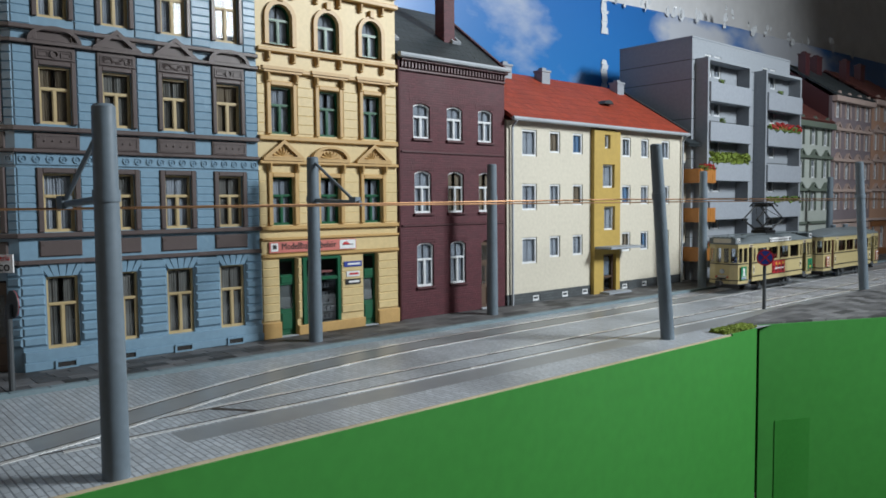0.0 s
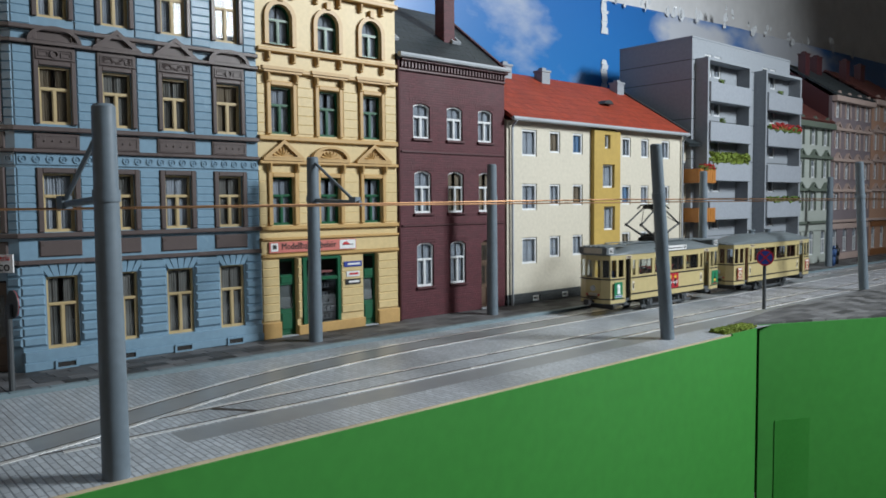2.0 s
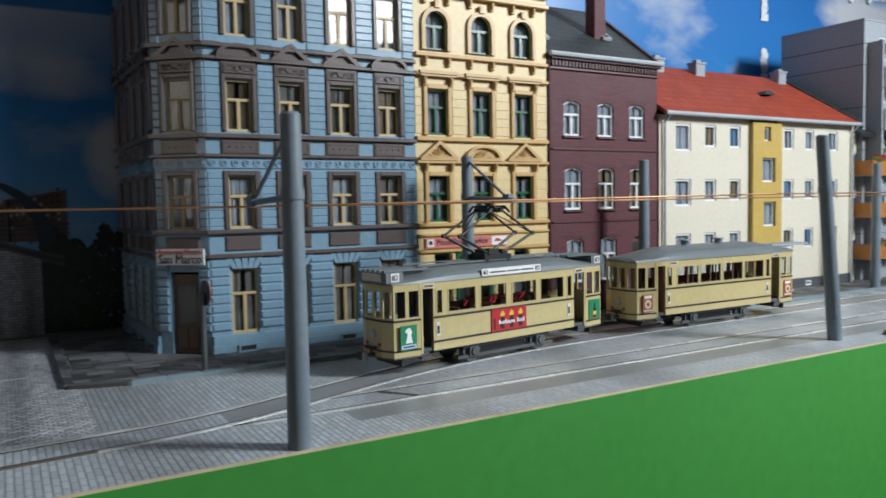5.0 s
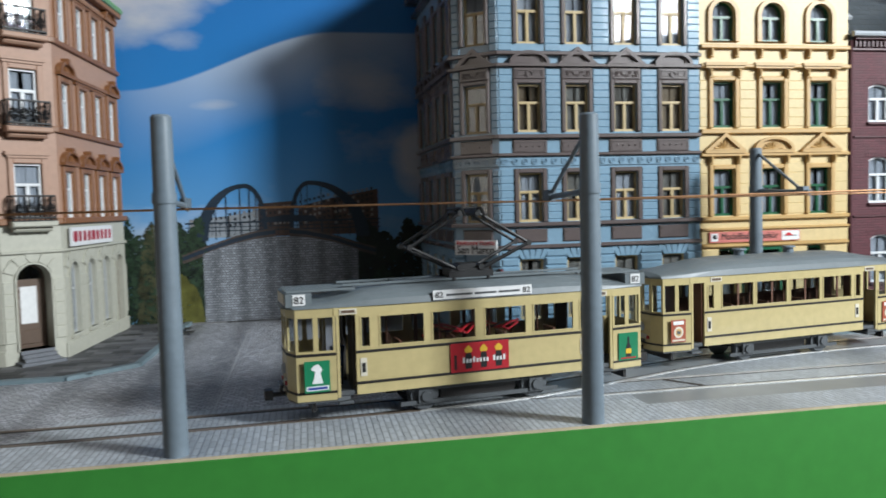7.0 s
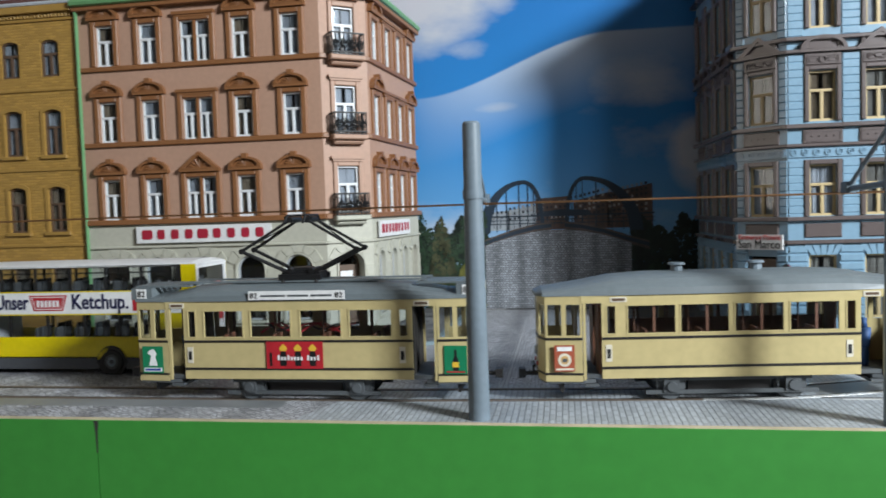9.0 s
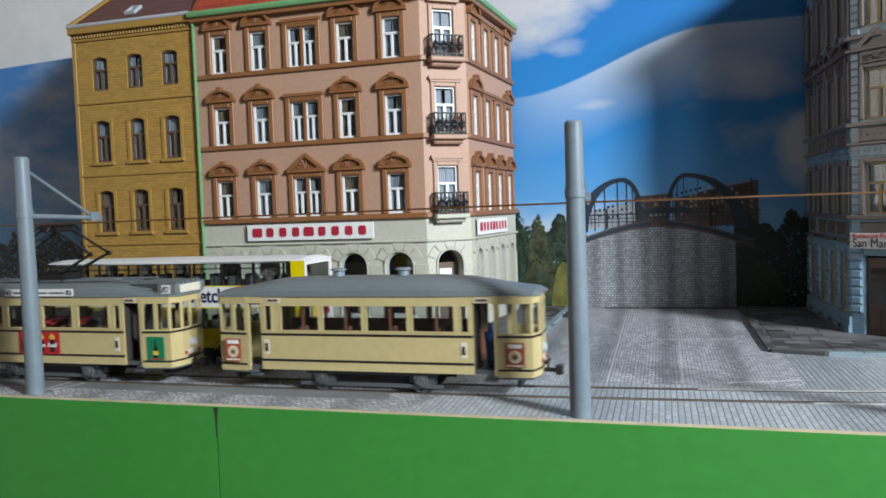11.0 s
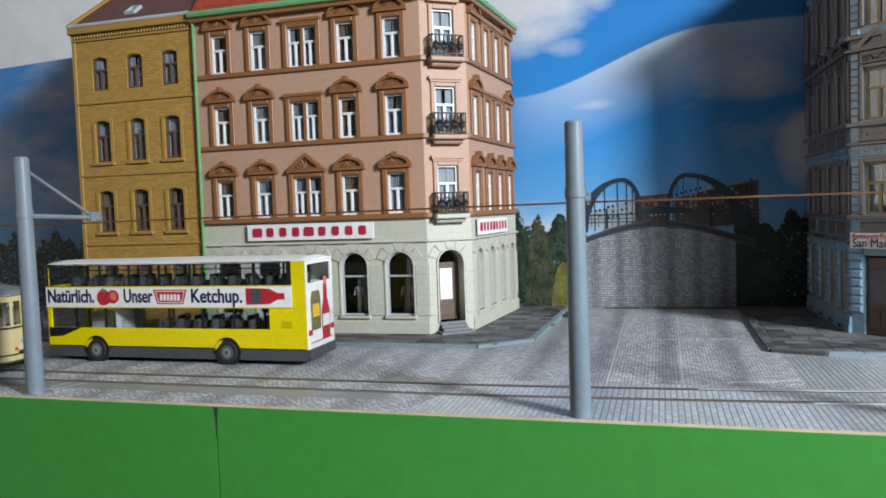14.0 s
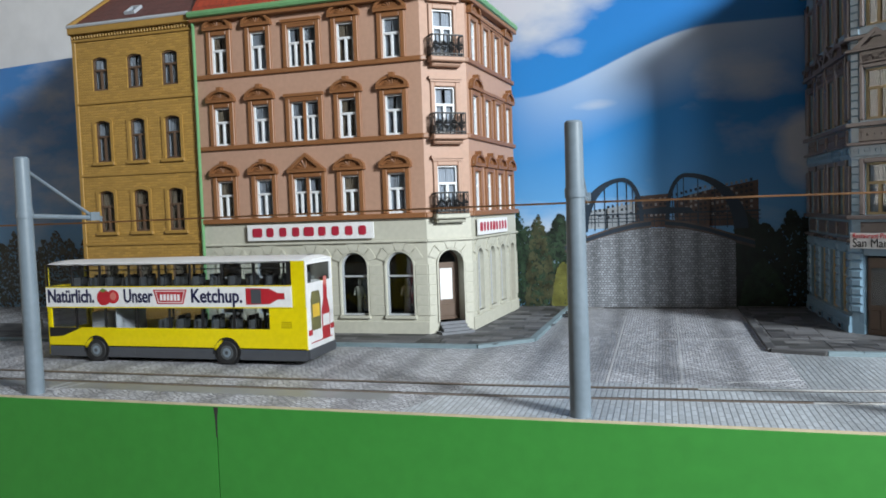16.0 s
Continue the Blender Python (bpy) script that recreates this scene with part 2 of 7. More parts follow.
GUTTER_GREEN = paint("green_gutter", (0.16, 0.36, 0.16), 0.4)
STEEL = paint("grey_painted_pole", (0.17, 0.215, 0.255), 0.4, 0.1, 2.0, 0.1)
SETTS = masonry("grey_setts", (0.43, 0.44, 0.47), (0.08, 0.08, 0.09), (0.24, 0.18), 0.45, 0.8, "xy", mortar=0.1, var=0.3, scallop=(1.1, 0.3))
BED_SETTS = masonry("long_track_setts", (0.39, 0.42, 0.45), (0.2, 0.215, 0.235), (0.5, 0.17), 0.36, 0.6, "yx", offset=0.35, mortar=0.05, var=0.16)


def worn_bands(m, period, low, high):
    """The printed paper repeats: soft darker bands across the sett pattern."""
    nt = m.node_tree
    b = nt.nodes["Principled BSDF"]
    old = b.inputs["Base Color"].links[0].from_socket
    tc, wv, mr, mx = (nt.nodes.new("ShaderNode" + k) for k in ("TexCoord", "TexWave", "MapRange", "Mix"))
    wv.inputs["Scale"].default_value = 0.314 / (period * K)
    wv.inputs["Distortion"].default_value, wv.inputs["Detail"].default_value, wv.inputs["Detail Scale"].default_value = 0.45, 3.0, 2.5
    nt.links.new(tc.outputs["Object"], wv.inputs["Vector"])
    mr.inputs[1].default_value, mr.inputs[2].default_value, mr.inputs[3].default_value, mr.inputs[4].default_value = 0.0, 0.5, low, high
    nt.links.new(wv.outputs["Fac"], mr.inputs[0])
    mx.data_type, mx.blend_type = "RGBA", "MULTIPLY"
    mx.inputs[0].default_value = 1.0
    nt.links.new(old, mx.inputs[6])
    nt.links.new(mr.outputs[0], mx.inputs[7])
    nt.links.new(mx.outputs[2], b.inputs["Base Color"])


worn_bands(SETTS, 2.3, 0.72, 1.08)
worn_bands(BED_SETTS, 7.5, 0.78, 1.08)
PAVING = masonry("dark_paving", (0.1, 0.1, 0.102), (0.05, 0.05, 0.05), (0.9, 0.55), 0.7, 0.2, "xy", var=0.75, mortar=0.02)
KERB = paint("blue_grey_kerb", (0.19, 0.26, 0.29), 0.6)
GREENCARD = paint("green_card", (0.04, 0.26, 0.038), 0.55, 0.07, 0.15, 0.1, 6)
BOARD = paint("raw_board_edge", (0.58, 0.47, 0.33), 0.8, 0.2, 3)
RAIL = paint("bright_rail_head", (0.82, 0.81, 0.79), 0.24, 0.2, 1.0, metal=0.35)
RUSTRAIL = paint("brown_rail_head", (0.16, 0.12, 0.09), 0.5, 0.3, 1.5)
GROOVE = paint("rail_groove", (0.05, 0.042, 0.035), 0.8)
COPPER = paint("copper_wire", (0.55, 0.3, 0.16), 0.3, metal=1.0)
WALLPAPER = paint("white_room_wall", (0.8, 0.8, 0.81), 0.85, 0.05, 0.6, 0.9, 1.6)
BLACK = paint("black_metal", (0.007, 0.007, 0.008), 0.5)
WHITE = paint("white_card", (0.78, 0.78, 0.78), 0.5, 0.03)


CONCRETE_ROAD = paint("smooth_grey_road", (0.26, 0.275, 0.285), 0.32, 0.25, 0.6, 0.2, 5)
PRINTDARK = paint("printed_steel", (0.02, 0.035, 0.055), 0.4)
PRINTBRICK = paint("printed_brick", (0.1, 0.064, 0.052), 0.4, 0.4, 3)
PRINTRUST = paint("printed_brown_kerb", (0.1, 0.075, 0.065), 0.4, 0.4, 3)
PRINTPALE = paint("printed_pale_house", (0.3, 0.33, 0.36), 0.4, 0.3, 3)
PRINT_PANE = {k: Mesh().box(0, 0, 0, 0.12, 0.002, 0.14).data("printed_window", paint("printed_window_%s" % ("dark" if k else "pale"), (0.02, 0.022, 0.03) if k else (0.28, 0.27, 0.26), 0.4)) for k in (True, False)}
PRINTLEAF = paint("printed_leaves", (0.013, 0.024, 0.017), 0.4, 0.6, 6)
PRINTMID = paint("printed_mid_leaves", (0.026, 0.052, 0.028), 0.4, 0.6, 6)
PRINTAUTUMN = paint("printed_autumn_leaves", (0.055, 0.058, 0.028), 0.4, 0.6, 5)
PRINTOLIVE = paint("printed_olive_leaves", (0.13, 0.13, 0.03), 0.4, 0.5, 4)
SETTWALL = masonry("printed_sett_wall", (0.23, 0.245, 0.27), (0.1, 0.108, 0.12), (0.17, 0.13), 0.4, 0.1, "xz", offset=0.35, mortar=0.13, var=0.35)
worn_bands(SETTWALL, 1.35, 0.72, 1.1)
# opaque near-white stands for the bright glints of clear tape
TAPE = paint("clear_tape_glint", (0.75, 0.78, 0.82), 0.1, 0.05)

SLAB = paint("dark_paving_slab", (0.105, 0.105, 0.11), 0.6, 0.25, 2.0, 0.3, 9, spread=0.7)
KERB_VARIED = paint("blue_grey_kerb_stone", (0.2, 0.27, 0.3), 0.6, 0.12, 2.0, 0.2, 9, spread=0.15)


def sky_print():
    m = bpy.data.materials.new("printed_sky")
    m.use_nodes = True
    nt = m.node_tree
    b = nt.nodes["Principled BSDF"]
    b.inputs["Roughness"].default_value = 0.33
    tc = nt.nodes.new("ShaderNodeTexCoord")
    sep = nt.nodes.new("ShaderNodeSeparateXYZ")
    nt.links.new(tc.outputs["Object"], sep.inputs[0])
    mr = nt.nodes.new("ShaderNodeMapRange")
    mr.inputs[1].default_value, mr.inputs[2].default_value = 2 * K, 22 * K
    nt.links.new(sep.outputs[2], mr.inputs[0])
    ramp = nt.nodes.new("ShaderNodeValToRGB")
    e = ramp.color_ramp.elements
    e[0].position, e[0].color = 0.0, (0.17, 0.38, 0.6, 1)
    e[1].position, e[1].color = 1.0, (0.02, 0.14, 0.42, 1)
    k = e.new(0.4)
    k.color = (0.025, 0.21, 0.53, 1)
    nt.links.new(mr.outputs[0], ramp.inputs[0])
    mp = nt.nodes.new("ShaderNodeMapping")
    mp.inputs["Scale"].default_value = (0.55, 1, 1.1)
    mp.inputs["Location"].default_value = (0.02, 0, 0.03)
    nt.links.new(tc.outputs["Object"], mp.inputs[0])
    no = nt.nodes.new("ShaderNodeTexNoise")
    no.inputs["Scale"].default_value, no.inputs["Detail"].default_value, no.inputs["Roughness"].default_value = 0.17 / K, 9, 0.55
    nt.links.new(mp.outputs[0], no.inputs["Vector"])
    cr = nt.nodes.new("ShaderNodeValToRGB")
    cr.color_ramp.elements[0].position, cr.color_ramp.elements[1].position = 0.53, 0.76

    def math_node(op, a, b=None, clamp=False):
        n = nt.nodes.new("ShaderNodeMath")
        n.operation, n.use_clamp = op, clamp
        for i, v in enumerate((a, b)):
            if v is None:
                continue
            if isinstance(v, (int, float)):
                n.inputs[i].default_value = v
            else:
                nt.links.new(v, n.inputs[i])
        return n.outputs[0]

    X, Z = math_node("MULTIPLY", sep.outputs[0], 1 / K), math_node("MULTIPLY", sep.outputs[2], 1 / K)
    fac = no.outputs["Fac"]
    # the heaped clouds of the print: middle x, z, reach, weight; the last two paint the film's pale sheen
    for cx, cz, rx, rz, w in ((-4.2, 16.6, 4.6, 3.2, 0.42), (0.3, 17.2, 2.2, 1.2, 0.14), (-2.0, 14.2, 2.0, 0.8, 0.12), (47, 19, 8.5, 3.8, 0.17), (-30, 13, 3.0, 2.6, 0.12), (10.2, 8.0, 2.5, 2.5, 0.36), (6.6, 12.4, 3.6, 1.9, 0.26), (-1, 11.2, 1.6, 0.4, 0.12), (70, 21.3, 9.0, 2.0, 0.3), (92, 22.4, 16.0, 2.4, 0.3)):
        dx = math_node("DIVIDE", math_node("SUBTRACT", X, cx), rx)
        dz = math_node("DIVIDE", math_node("SUBTRACT", Z, cz), rz)
        d2 = math_node("ADD", math_node("MULTIPLY", dx, dx), math_node("MULTIPLY", dz, dz))
        blob = math_node("MULTIPLY", math_node("SUBTRACT", 1.0, d2, True), w)
        fac = math_node("ADD", fac, blob)
    nt.links.new(fac, cr.inputs[0])
    # one pale lens-shaped cloud with a crisp upper rim
    sm = nt.nodes.new("ShaderNodeMapRange")
    sm.interpolation_type = "SMOOTHSTEP"
    for i, v in enumerate((-5.6, 5.2, 11.95, 15.0)):
        sm.inputs[i + 1].default_value = v
    nt.links.new(X, sm.inputs[0])
    rim = sm.outputs[0]
    below = math_node("SUBTRACT", rim, Z)
    body = math_node("MULTIPLY", math_node("MULTIPLY", below, 8.0, True), math_node("SUBTRACT", 1.0, math_node("MULTIPLY", below, 0.26), True), True)
    ends = math_node("SUBTRACT", 1.0, math_node("MULTIPLY", math_node("ABSOLUTE", math_node("SUBTRACT", X, 3.0)), 0.105), True)
    lens_cloud = math_node("MULTIPLY", math_node("MULTIPLY", body, math_node("POWER", ends, 0.6)), 0.85)
    mix = nt.nodes.new("ShaderNodeMix")
    mix.data_type = "RGBA"
    mix.inputs[7].default_value = (0.5, 0.52, 0.57, 1)
    nt.links.new(cr.outputs[0], mix.inputs[0])
    nt.links.new(ramp.outputs[0], mix.inputs[6])
    mix2 = nt.nodes.new("ShaderNodeMix")
    mix2.data_type = "RGBA"
    mix2.inputs[7].default_value = (0.58, 0.64, 0.7, 1)
    nt.links.new(lens_cloud, mix2.inputs[0])
    nt.links.new(mix.outputs[2], mix2.inputs[6])
    nt.links.new(mix2.outputs[2], b.inputs["Base Color"])
    return m


SKYPRINT = sky_print()

# ---- windows ----
cache = {}


def window_data(w, h, rise, frame, curtain, style, variant=0):
    key = (round(w, 2), round(h, 2), round(rise, 2), frame.name, curtain and curtain.name, style, variant)
    if key in cache:
        return cache[key]
    b = (0.075 if w > 0.7 else 0.055) if style != "plain" else 0.11
    f = Mesh().ring(arch(w, h, rise), arch(w, h, rise, b), -0.05, 0.07)
    tz = h * (0.62 if style != "plain" else 0.0)
    if style in ("cross", "double"):
        f.box(-w / 2 + b, -0.065, tz - 0.04, w / 2 - b, 0.06, tz + 0.04)
        f.box(-0.04, -0.06, b, 0.04, 0.05, tz - 0.04)
        for s in (-1, 1):  # casements
            x0, x1 = sorted((s * 0.04, s * (w / 2 - b)))
            f.ring([(x0, b), (x1, b), (x1, tz - 0.04), (x0, tz - 0.04)], [(x0 + 0.03, b + 0.03), (x1 - 0.03, b + 0.03), (x1 - 0.03, tz - 0.07), (x0 + 0.03, tz - 0.07)], -0.04, 0.04)
    elif style == "fan":
        f.box(-w / 2 + b, -0.065, tz - 0.04, w / 2 - b, 0.06, tz + 0.04)
    g = Mesh().prism(arch(w, h, rise, b * 0.8), 0.005, 0.015)
    c = None
    if curtain:
        c = Mesh()
        rnd = random.Random(len(cache))
        n = 14
        for s in (-1, 1):
            drop = b
            reach = (1.0, 0.9, 0.97, 0.82)[(variant + (s > 0) * (variant % 3)) % 4]
            xs = [s * (w / 2 - b + 0.02) * (1 - k / n * reach) for k in range(n + 1)]
            vs = []
            for k, x in enumerate(xs):
                y = 0.1 + 0.04 * math.sin(k * 2.1 + rnd.random())
                vs += [(x * 1.0, y, drop), (x, y + 0.02, h - b - 0.02)]
            c.add(vs, [(2 * k, 2 * k + 2, 2 * k + 3, 2 * k + 1) for k in range(n)])
        c = c.data("curtain", curtain, True)
    cache[key] = (f.data("window", frame), g.data("pane", GLASS), c)
    return cache[key]


def window(parent, where, u, z, w, h, rise=0.0, frame=WHITE_FRAME, curtain=CURTAIN, style="cross", y=0.14):
    """A window as a part: its frame, with pane and curtain as sub-parts. where: the facade's frame in the house."""
    f, g, c = window_data(w, h, rise, frame, curtain, style, int(abs(u) * 7 + z * 3) % 4)
    ob = part("window", f, None, parent, where=where @ at(u, y, z))
    pane = part("pane", g, None, ob)
    pane.visible_shadow = False
    if c:
        part("curtain", c, None, ob)
    return ob


def courses(m, u0, u1, z0, z1, h, proud=0.05, b=0.025, gap=0.0, y=0.0):
    n = max(1, round((z1 - z0) / h))
    d = (z1 - z0) / n
    for k in range(n):
        m.slab(u0, z0 + k * d + gap, u1, z0 + (k + 1) * d - gap, y, proud, b)


def course_parts(name, parent, F, u0, u1, z0, z1, h, proud, b, mat):
    """Each course block as a part of its own; blocks of one size share a mesh."""
    n = max(1, round((z1 - z0) / h))
    d = (z1 - z0) / n
    key = (name, round(u1 - u0, 2), round(d, 3), proud, mat.name)
    if key not in cache:
        cache[key] = Mesh().slab(-(u1 - u0) / 2, 0, (u1 - u0) / 2, d, 0, proud, b).data(name, mat)
    for k in range(n):
        part(name, cache[key], None, parent, where=F @ at((u0 + u1) / 2, 0, z0 + k * d))


def spans(u0, u1, holes, pad=0.0):
    """What is left of u0 to u1 beside the openings."""
    edges, cur = [], u0
    for a, b in sorted((h[0] - h[2] / 2 - pad, h[0] + h[2] / 2 + pad) for h in holes):
        if a - cur > 0.02:
            edges.append((cur, a))
        cur = max(cur, b)
    if u1 - cur > 0.02:
        edges.append((cur, u1))
    return edges


I4 = Matrix.Identity(4)

# ---- houses ----
def shell(parent, pts, h, mat=DARK):
    """A dark inner box with floors, so that rooms behind the panes are closed; its colour holds their shade."""
    part("dark_inner_block", Mesh().plate(pts, 0.02, h), mat, parent)


def gable_roof(parent, x0, x1, y0, y1, z0, ridge_y, ridge_z, mat, th=0.18, over=0.0):
    m = Mesh()
    m.across([(y0, z0), (ridge_y, ridge_z), (ridge_y, ridge_z + th), (y0 - 0.1, z0 + th)], x0 - over, x1 + over)
    m.across([(y1, z0), (y1 + 0.1, z0 + th), (ridge_y, ridge_z + th), (ridge_y, ridge_z)], x0 - over, x1 + over)
    return part("roof", m, mat, parent)


def gable_ends(m, x0, x1, y0, y1, z0, ridge_y, ridge_z, th=0.3):
    for a in (x0, x1 - th):
        m.across([(y0, z0), (y1, z0), (ridge_y, ridge_z)], a, a + th)


def chimney(parent, x, y, z0, z1, w, d, mat, cap=None):
    m = Mesh().box(x - w / 2, y - d / 2, z0, x + w / 2, y + d / 2, z1)
    m.box(x - w / 2 - 0.06, y - d / 2 - 0.06, z1, x + w / 2 + 0.06, y + d / 2 + 0.06, z1 + 0.12)
    m.box(x - w / 4, y - d / 4, z1 + 0.12, x + w / 4, y + d / 4, z1 + 0.3)
    return part("chimney", m, mat, parent)


def roof_light(parent, x, y, z, pitch):
    ob = part("skylight", Mesh().ring([(-0.3, -0.4), (0.3, -0.4), (0.3, 0.4), (-0.3, 0.4)], [(-0.2, -0.3), (0.2, -0.3), (0.2, 0.3), (-0.2, 0.3)], -0.1, 0.05), ZINC, parent)
    part("pane", Mesh().box(-0.2, -0.02, -0.3, 0.2, 0.0, 0.3), GLASS, ob)
    ob.matrix_basis = pose(x * K, y * K, z * K, -90 + pitch, 0, 0)


def pediment(kind, w, shell=True):
    """A window crown about its foot's middle: 'tri', 'arc', 'flat' or 'shell'."""
    m = Mesh()
    if kind == "flat":
        m.box(-w / 2, -0.2, 0, w / 2, 0, 0.14)
        m.box(-w / 2 + 0.07, -0.14, -0.1, w / 2 - 0.07, 0, 0)
        return m
    m.box(-w / 2, -0.24, 0, w / 2, 0, 0.12)
    hgt = w * (0.40 if kind == "tri" else 0.30)
    if kind == "tri":
        o, i = [(-w / 2, 0.12), (w / 2, 0.12), (0, hgt + 0.12)], [(-w / 2 + 0.32, 0.18), (w / 2 - 0.32, 0.18), (0, hgt - 0.06)]
        m.ring(o, i, -0.26, 0)
        m.prism(i, -0.1, 0)
    else:
        n = 12
        o = [(-math.cos(math.pi * k / n) * w / 2, 0.12 + math.sin(math.pi * k / n) * hgt) for k in range(n + 1)]
        i = [(-math.cos(math.pi * k / n) * (w / 2 - 0.16), 0.15 + math.sin(math.pi * k / n) * (hgt - 0.14)) for k in range(n + 1)]
        m.ring(o, i, -0.26, 0)
        m.prism(i[::-1], -0.1, 0)
    # a shell relief of small ribs
    for k in range(7 if shell else 0):
        a = math.pi * (k + 0.5) / 7
        m.rod((0, -0.11, 0.16), (-math.cos(a) * w * 0.25, -0.13, 0.16 + math.sin(a) * hgt * 0.55), 0.025, 0.045, 5)
    return m


def casing(w, h, b, proud, head=0.0):
    m = Mesh()
    m.slab(-w / 2 - b, 0, -w / 2, h + b, 0, proud, 0.03)
    m.slab(w / 2, 0, w / 2 + b, h + b, 0, proud, 0.03)
    m.slab(-w / 2 - 0.002, h, w / 2 + 0.002, h + b, 0, proud - 0.004, 0.03)
    if head:
        m.slab(-w / 2 - b, h + b, w / 2 + b, h + b + head, 0, proud * 0.9, 0.03)
    return m


def put(name, data, parent, F, u, z, y=0.0, label=""):
    return part(name, data, None, parent, label, where=F @ at(u, y, z))


def rosette_panel(w, h, n, proud=0.07):
    m = Mesh().slab(-w / 2, 0, w / 2, h, 0, proud, 0.03)
    m.ring([(-w / 2 + 0.07, 0.07), (w / 2 - 0.07, 0.07), (w / 2 - 0.07, h - 0.07), (-w / 2 + 0.07, h - 0.07)],
           [(-w / 2 + 0.12, 0.12), (w / 2 - 0.12, 0.12), (w / 2 - 0.12, h - 0.12), (-w / 2 + 0.12, h - 0.12)], -proud - 0.02, -proud + 0.01)
    for k in range(n):
        x = (k + 0.5) / n * (w - 0.4) - (w - 0.4) / 2
        m.rod((x, -proud + 0.01, h / 2), (x, -proud - 0.035, h / 2), 0.05, 0.03, 8)
    return m


# -- the light blue corner house --
def blue_house():
    H = thing("corner_house", at(11.3, 12.25, 0), "light blue corner tenement with grey-brown trim and cream window frames", "house")
    W = 9.05
    top = 16.6
    faces = [(I4, Matrix.Identity(4), W, [1.32, 3.42, 5.6, 7.78], 0)]
    # chamfer from (-1.65, 1.35) to the front corner; side wall behind it
    ca, cl = math.degrees(math.atan2(-1.35, 1.65)), math.hypot(1.65, 1.35)
    faces.append((at(-1.65, 1.35, 0, ca), turn(-1.65, 1.35, 0, ca), cl, [cl / 2], 1))
    faces.append((at(-1.9, 9.2, 0, -88.2), turn(-1.9, 9.2, 0, -88.2), 7.85, [1.2, 3.2, 5.0, 6.7], 2))
    walls, rust, friezes = Mesh(), Mesh(), Mesh()
    crowns = {k: pediment(k, 1.75, False).data("pediment", TAUPE) for k in ("tri", "arc")}
    cas2 = casing(1.04, 2.06, 0.19, 0.12).data("window_surround", TAUPE)
    cas3 = casing(1.04, 2.02, 0.17, 0.12, 0.5).data("window_surround", TAUPE)
    cas4 = casing(1.0, 2.2, 0.17, 0.12).data("window_surround", TAUPE)
    # head panels: a framed round boss, or leaf scrolls in relief
    frame_o, frame_i = [(-0.6, 0), (0.6, 0), (0.6, 0.36), (-0.6, 0.36)], [(-0.55, 0.05), (0.55, 0.05), (0.55, 0.31), (-0.55, 0.31)]
    boss = Mesh().ring(frame_o, frame_i, -0.035, 0.0)
    boss.ring([(0.15 * math.cos(a * 0.5236), 0.18 + 0.15 * math.sin(a * 0.5236)) for a in range(12)], [(0.1 * math.cos(a * 0.5236), 0.18 + 0.1 * math.sin(a * 0.5236)) for a in range(12)], -0.06, 0.0)
    for s in (-1, 1):
        boss.ring([(s * 0.36 + x * s, z) for x, z in ((-0.16, 0.09), (0.16, 0.09), (0.16, 0.27), (-0.16, 0.27))][::s], [(s * 0.36 + x * s, z) for x, z in ((-0.13, 0.12), (0.13, 0.12), (0.13, 0.24), (-0.13, 0.24))][::s], -0.03, 0.0)
    leafy = Mesh().ring(frame_o, frame_i, -0.03, 0.0)
    rl = random.Random(5)
    for k in range(34):
        x, z, a = rl.uniform(-0.5, 0.5), rl.uniform(0.08, 0.28), rl.uniform(0, 3.14)
        leafy.rod((x - 0.05 * math.cos(a), -0.005, z - 0.05 * math.sin(a)), (x + 0.05 * math.cos(a), -0.035, z + 0.05 * math.sin(a)), 0.03, 0.012, 5)
    heads = {"arc": boss.data("head_relief", TAUPE), "tri": leafy.data("head_relief", TAUPE)}
    pan3 = rosette_panel(1.5, 0.56, 4).data("sill_panel", TAUPE)
    pan2 = Mesh().slab(-0.7, 0, 0.7, 0.56, 0, 0.08, 0.04).data("sill_panel", TAUPE)
    key = Mesh()
    for k in range(-2, 3):
        a = 0.17 * k
        key.add([(p[0], y, p[1]) for y in (0, -0.1) for p in ((0.16 * k * 1.2 - 0.09, 0), (0.16 * k * 1.2 + 0.09, 0), (0.24 * k * 1.35 + 0.13, 0.46), (0.24 * k * 1.35 - 0.13, 0.46))],
                [(4, 5, 6, 7), (0, 4, 7, 3), (1, 2, 6, 5), (3, 7, 6, 2), (0, 1, 5, 4)])
    key = key.data("keystone", BLUE)
    vent = Mesh().ring([(-0.38, 0), (0.38, 0), (0.38, 0.3), (-0.38, 0.3)], [(-0.3, 0.06), (0.3, 0.06), (0.3, 0.24), (-0.3, 0.24)], -0.1, 0.0).data("cellar_vent", BLUE)
    grille = Mesh().box(-0.3, -0.05, 0.06, 0.3, -0.02, 0.24).data("grille", DARK)
    for F, T, w, cols, kind in faces:
        door = kind == 1
        h1 = [(c, 0.83, 1.06, 2.56) for c in cols] if not door else [(cl / 2, 0.12, 1.15, 3.2)]
        h2 = [(c, 4.96, 1.04, 2.06) for c in cols]
        h3 = [(c, 8.73, 1.04, 2.0) for c in cols]
        h4 = [(c, 12.4, 1.0, 2.2) for c in cols]
        m = wall(Mesh(), 0, w, 0, top, h1 + h2 + h3 + h4)
        walls.join(m.move(T))
        r = Mesh()
        for a, b in spans(0, w, h1, 0.0):  # rusticated ground floor
            course_parts("stone_block", H, F, a + (0.04 if a > 0 else -0.04), b - (0.04 if b < w else -0.04), 0.98, 3.8, 0.35, 0.11, 0.075, BLUE)
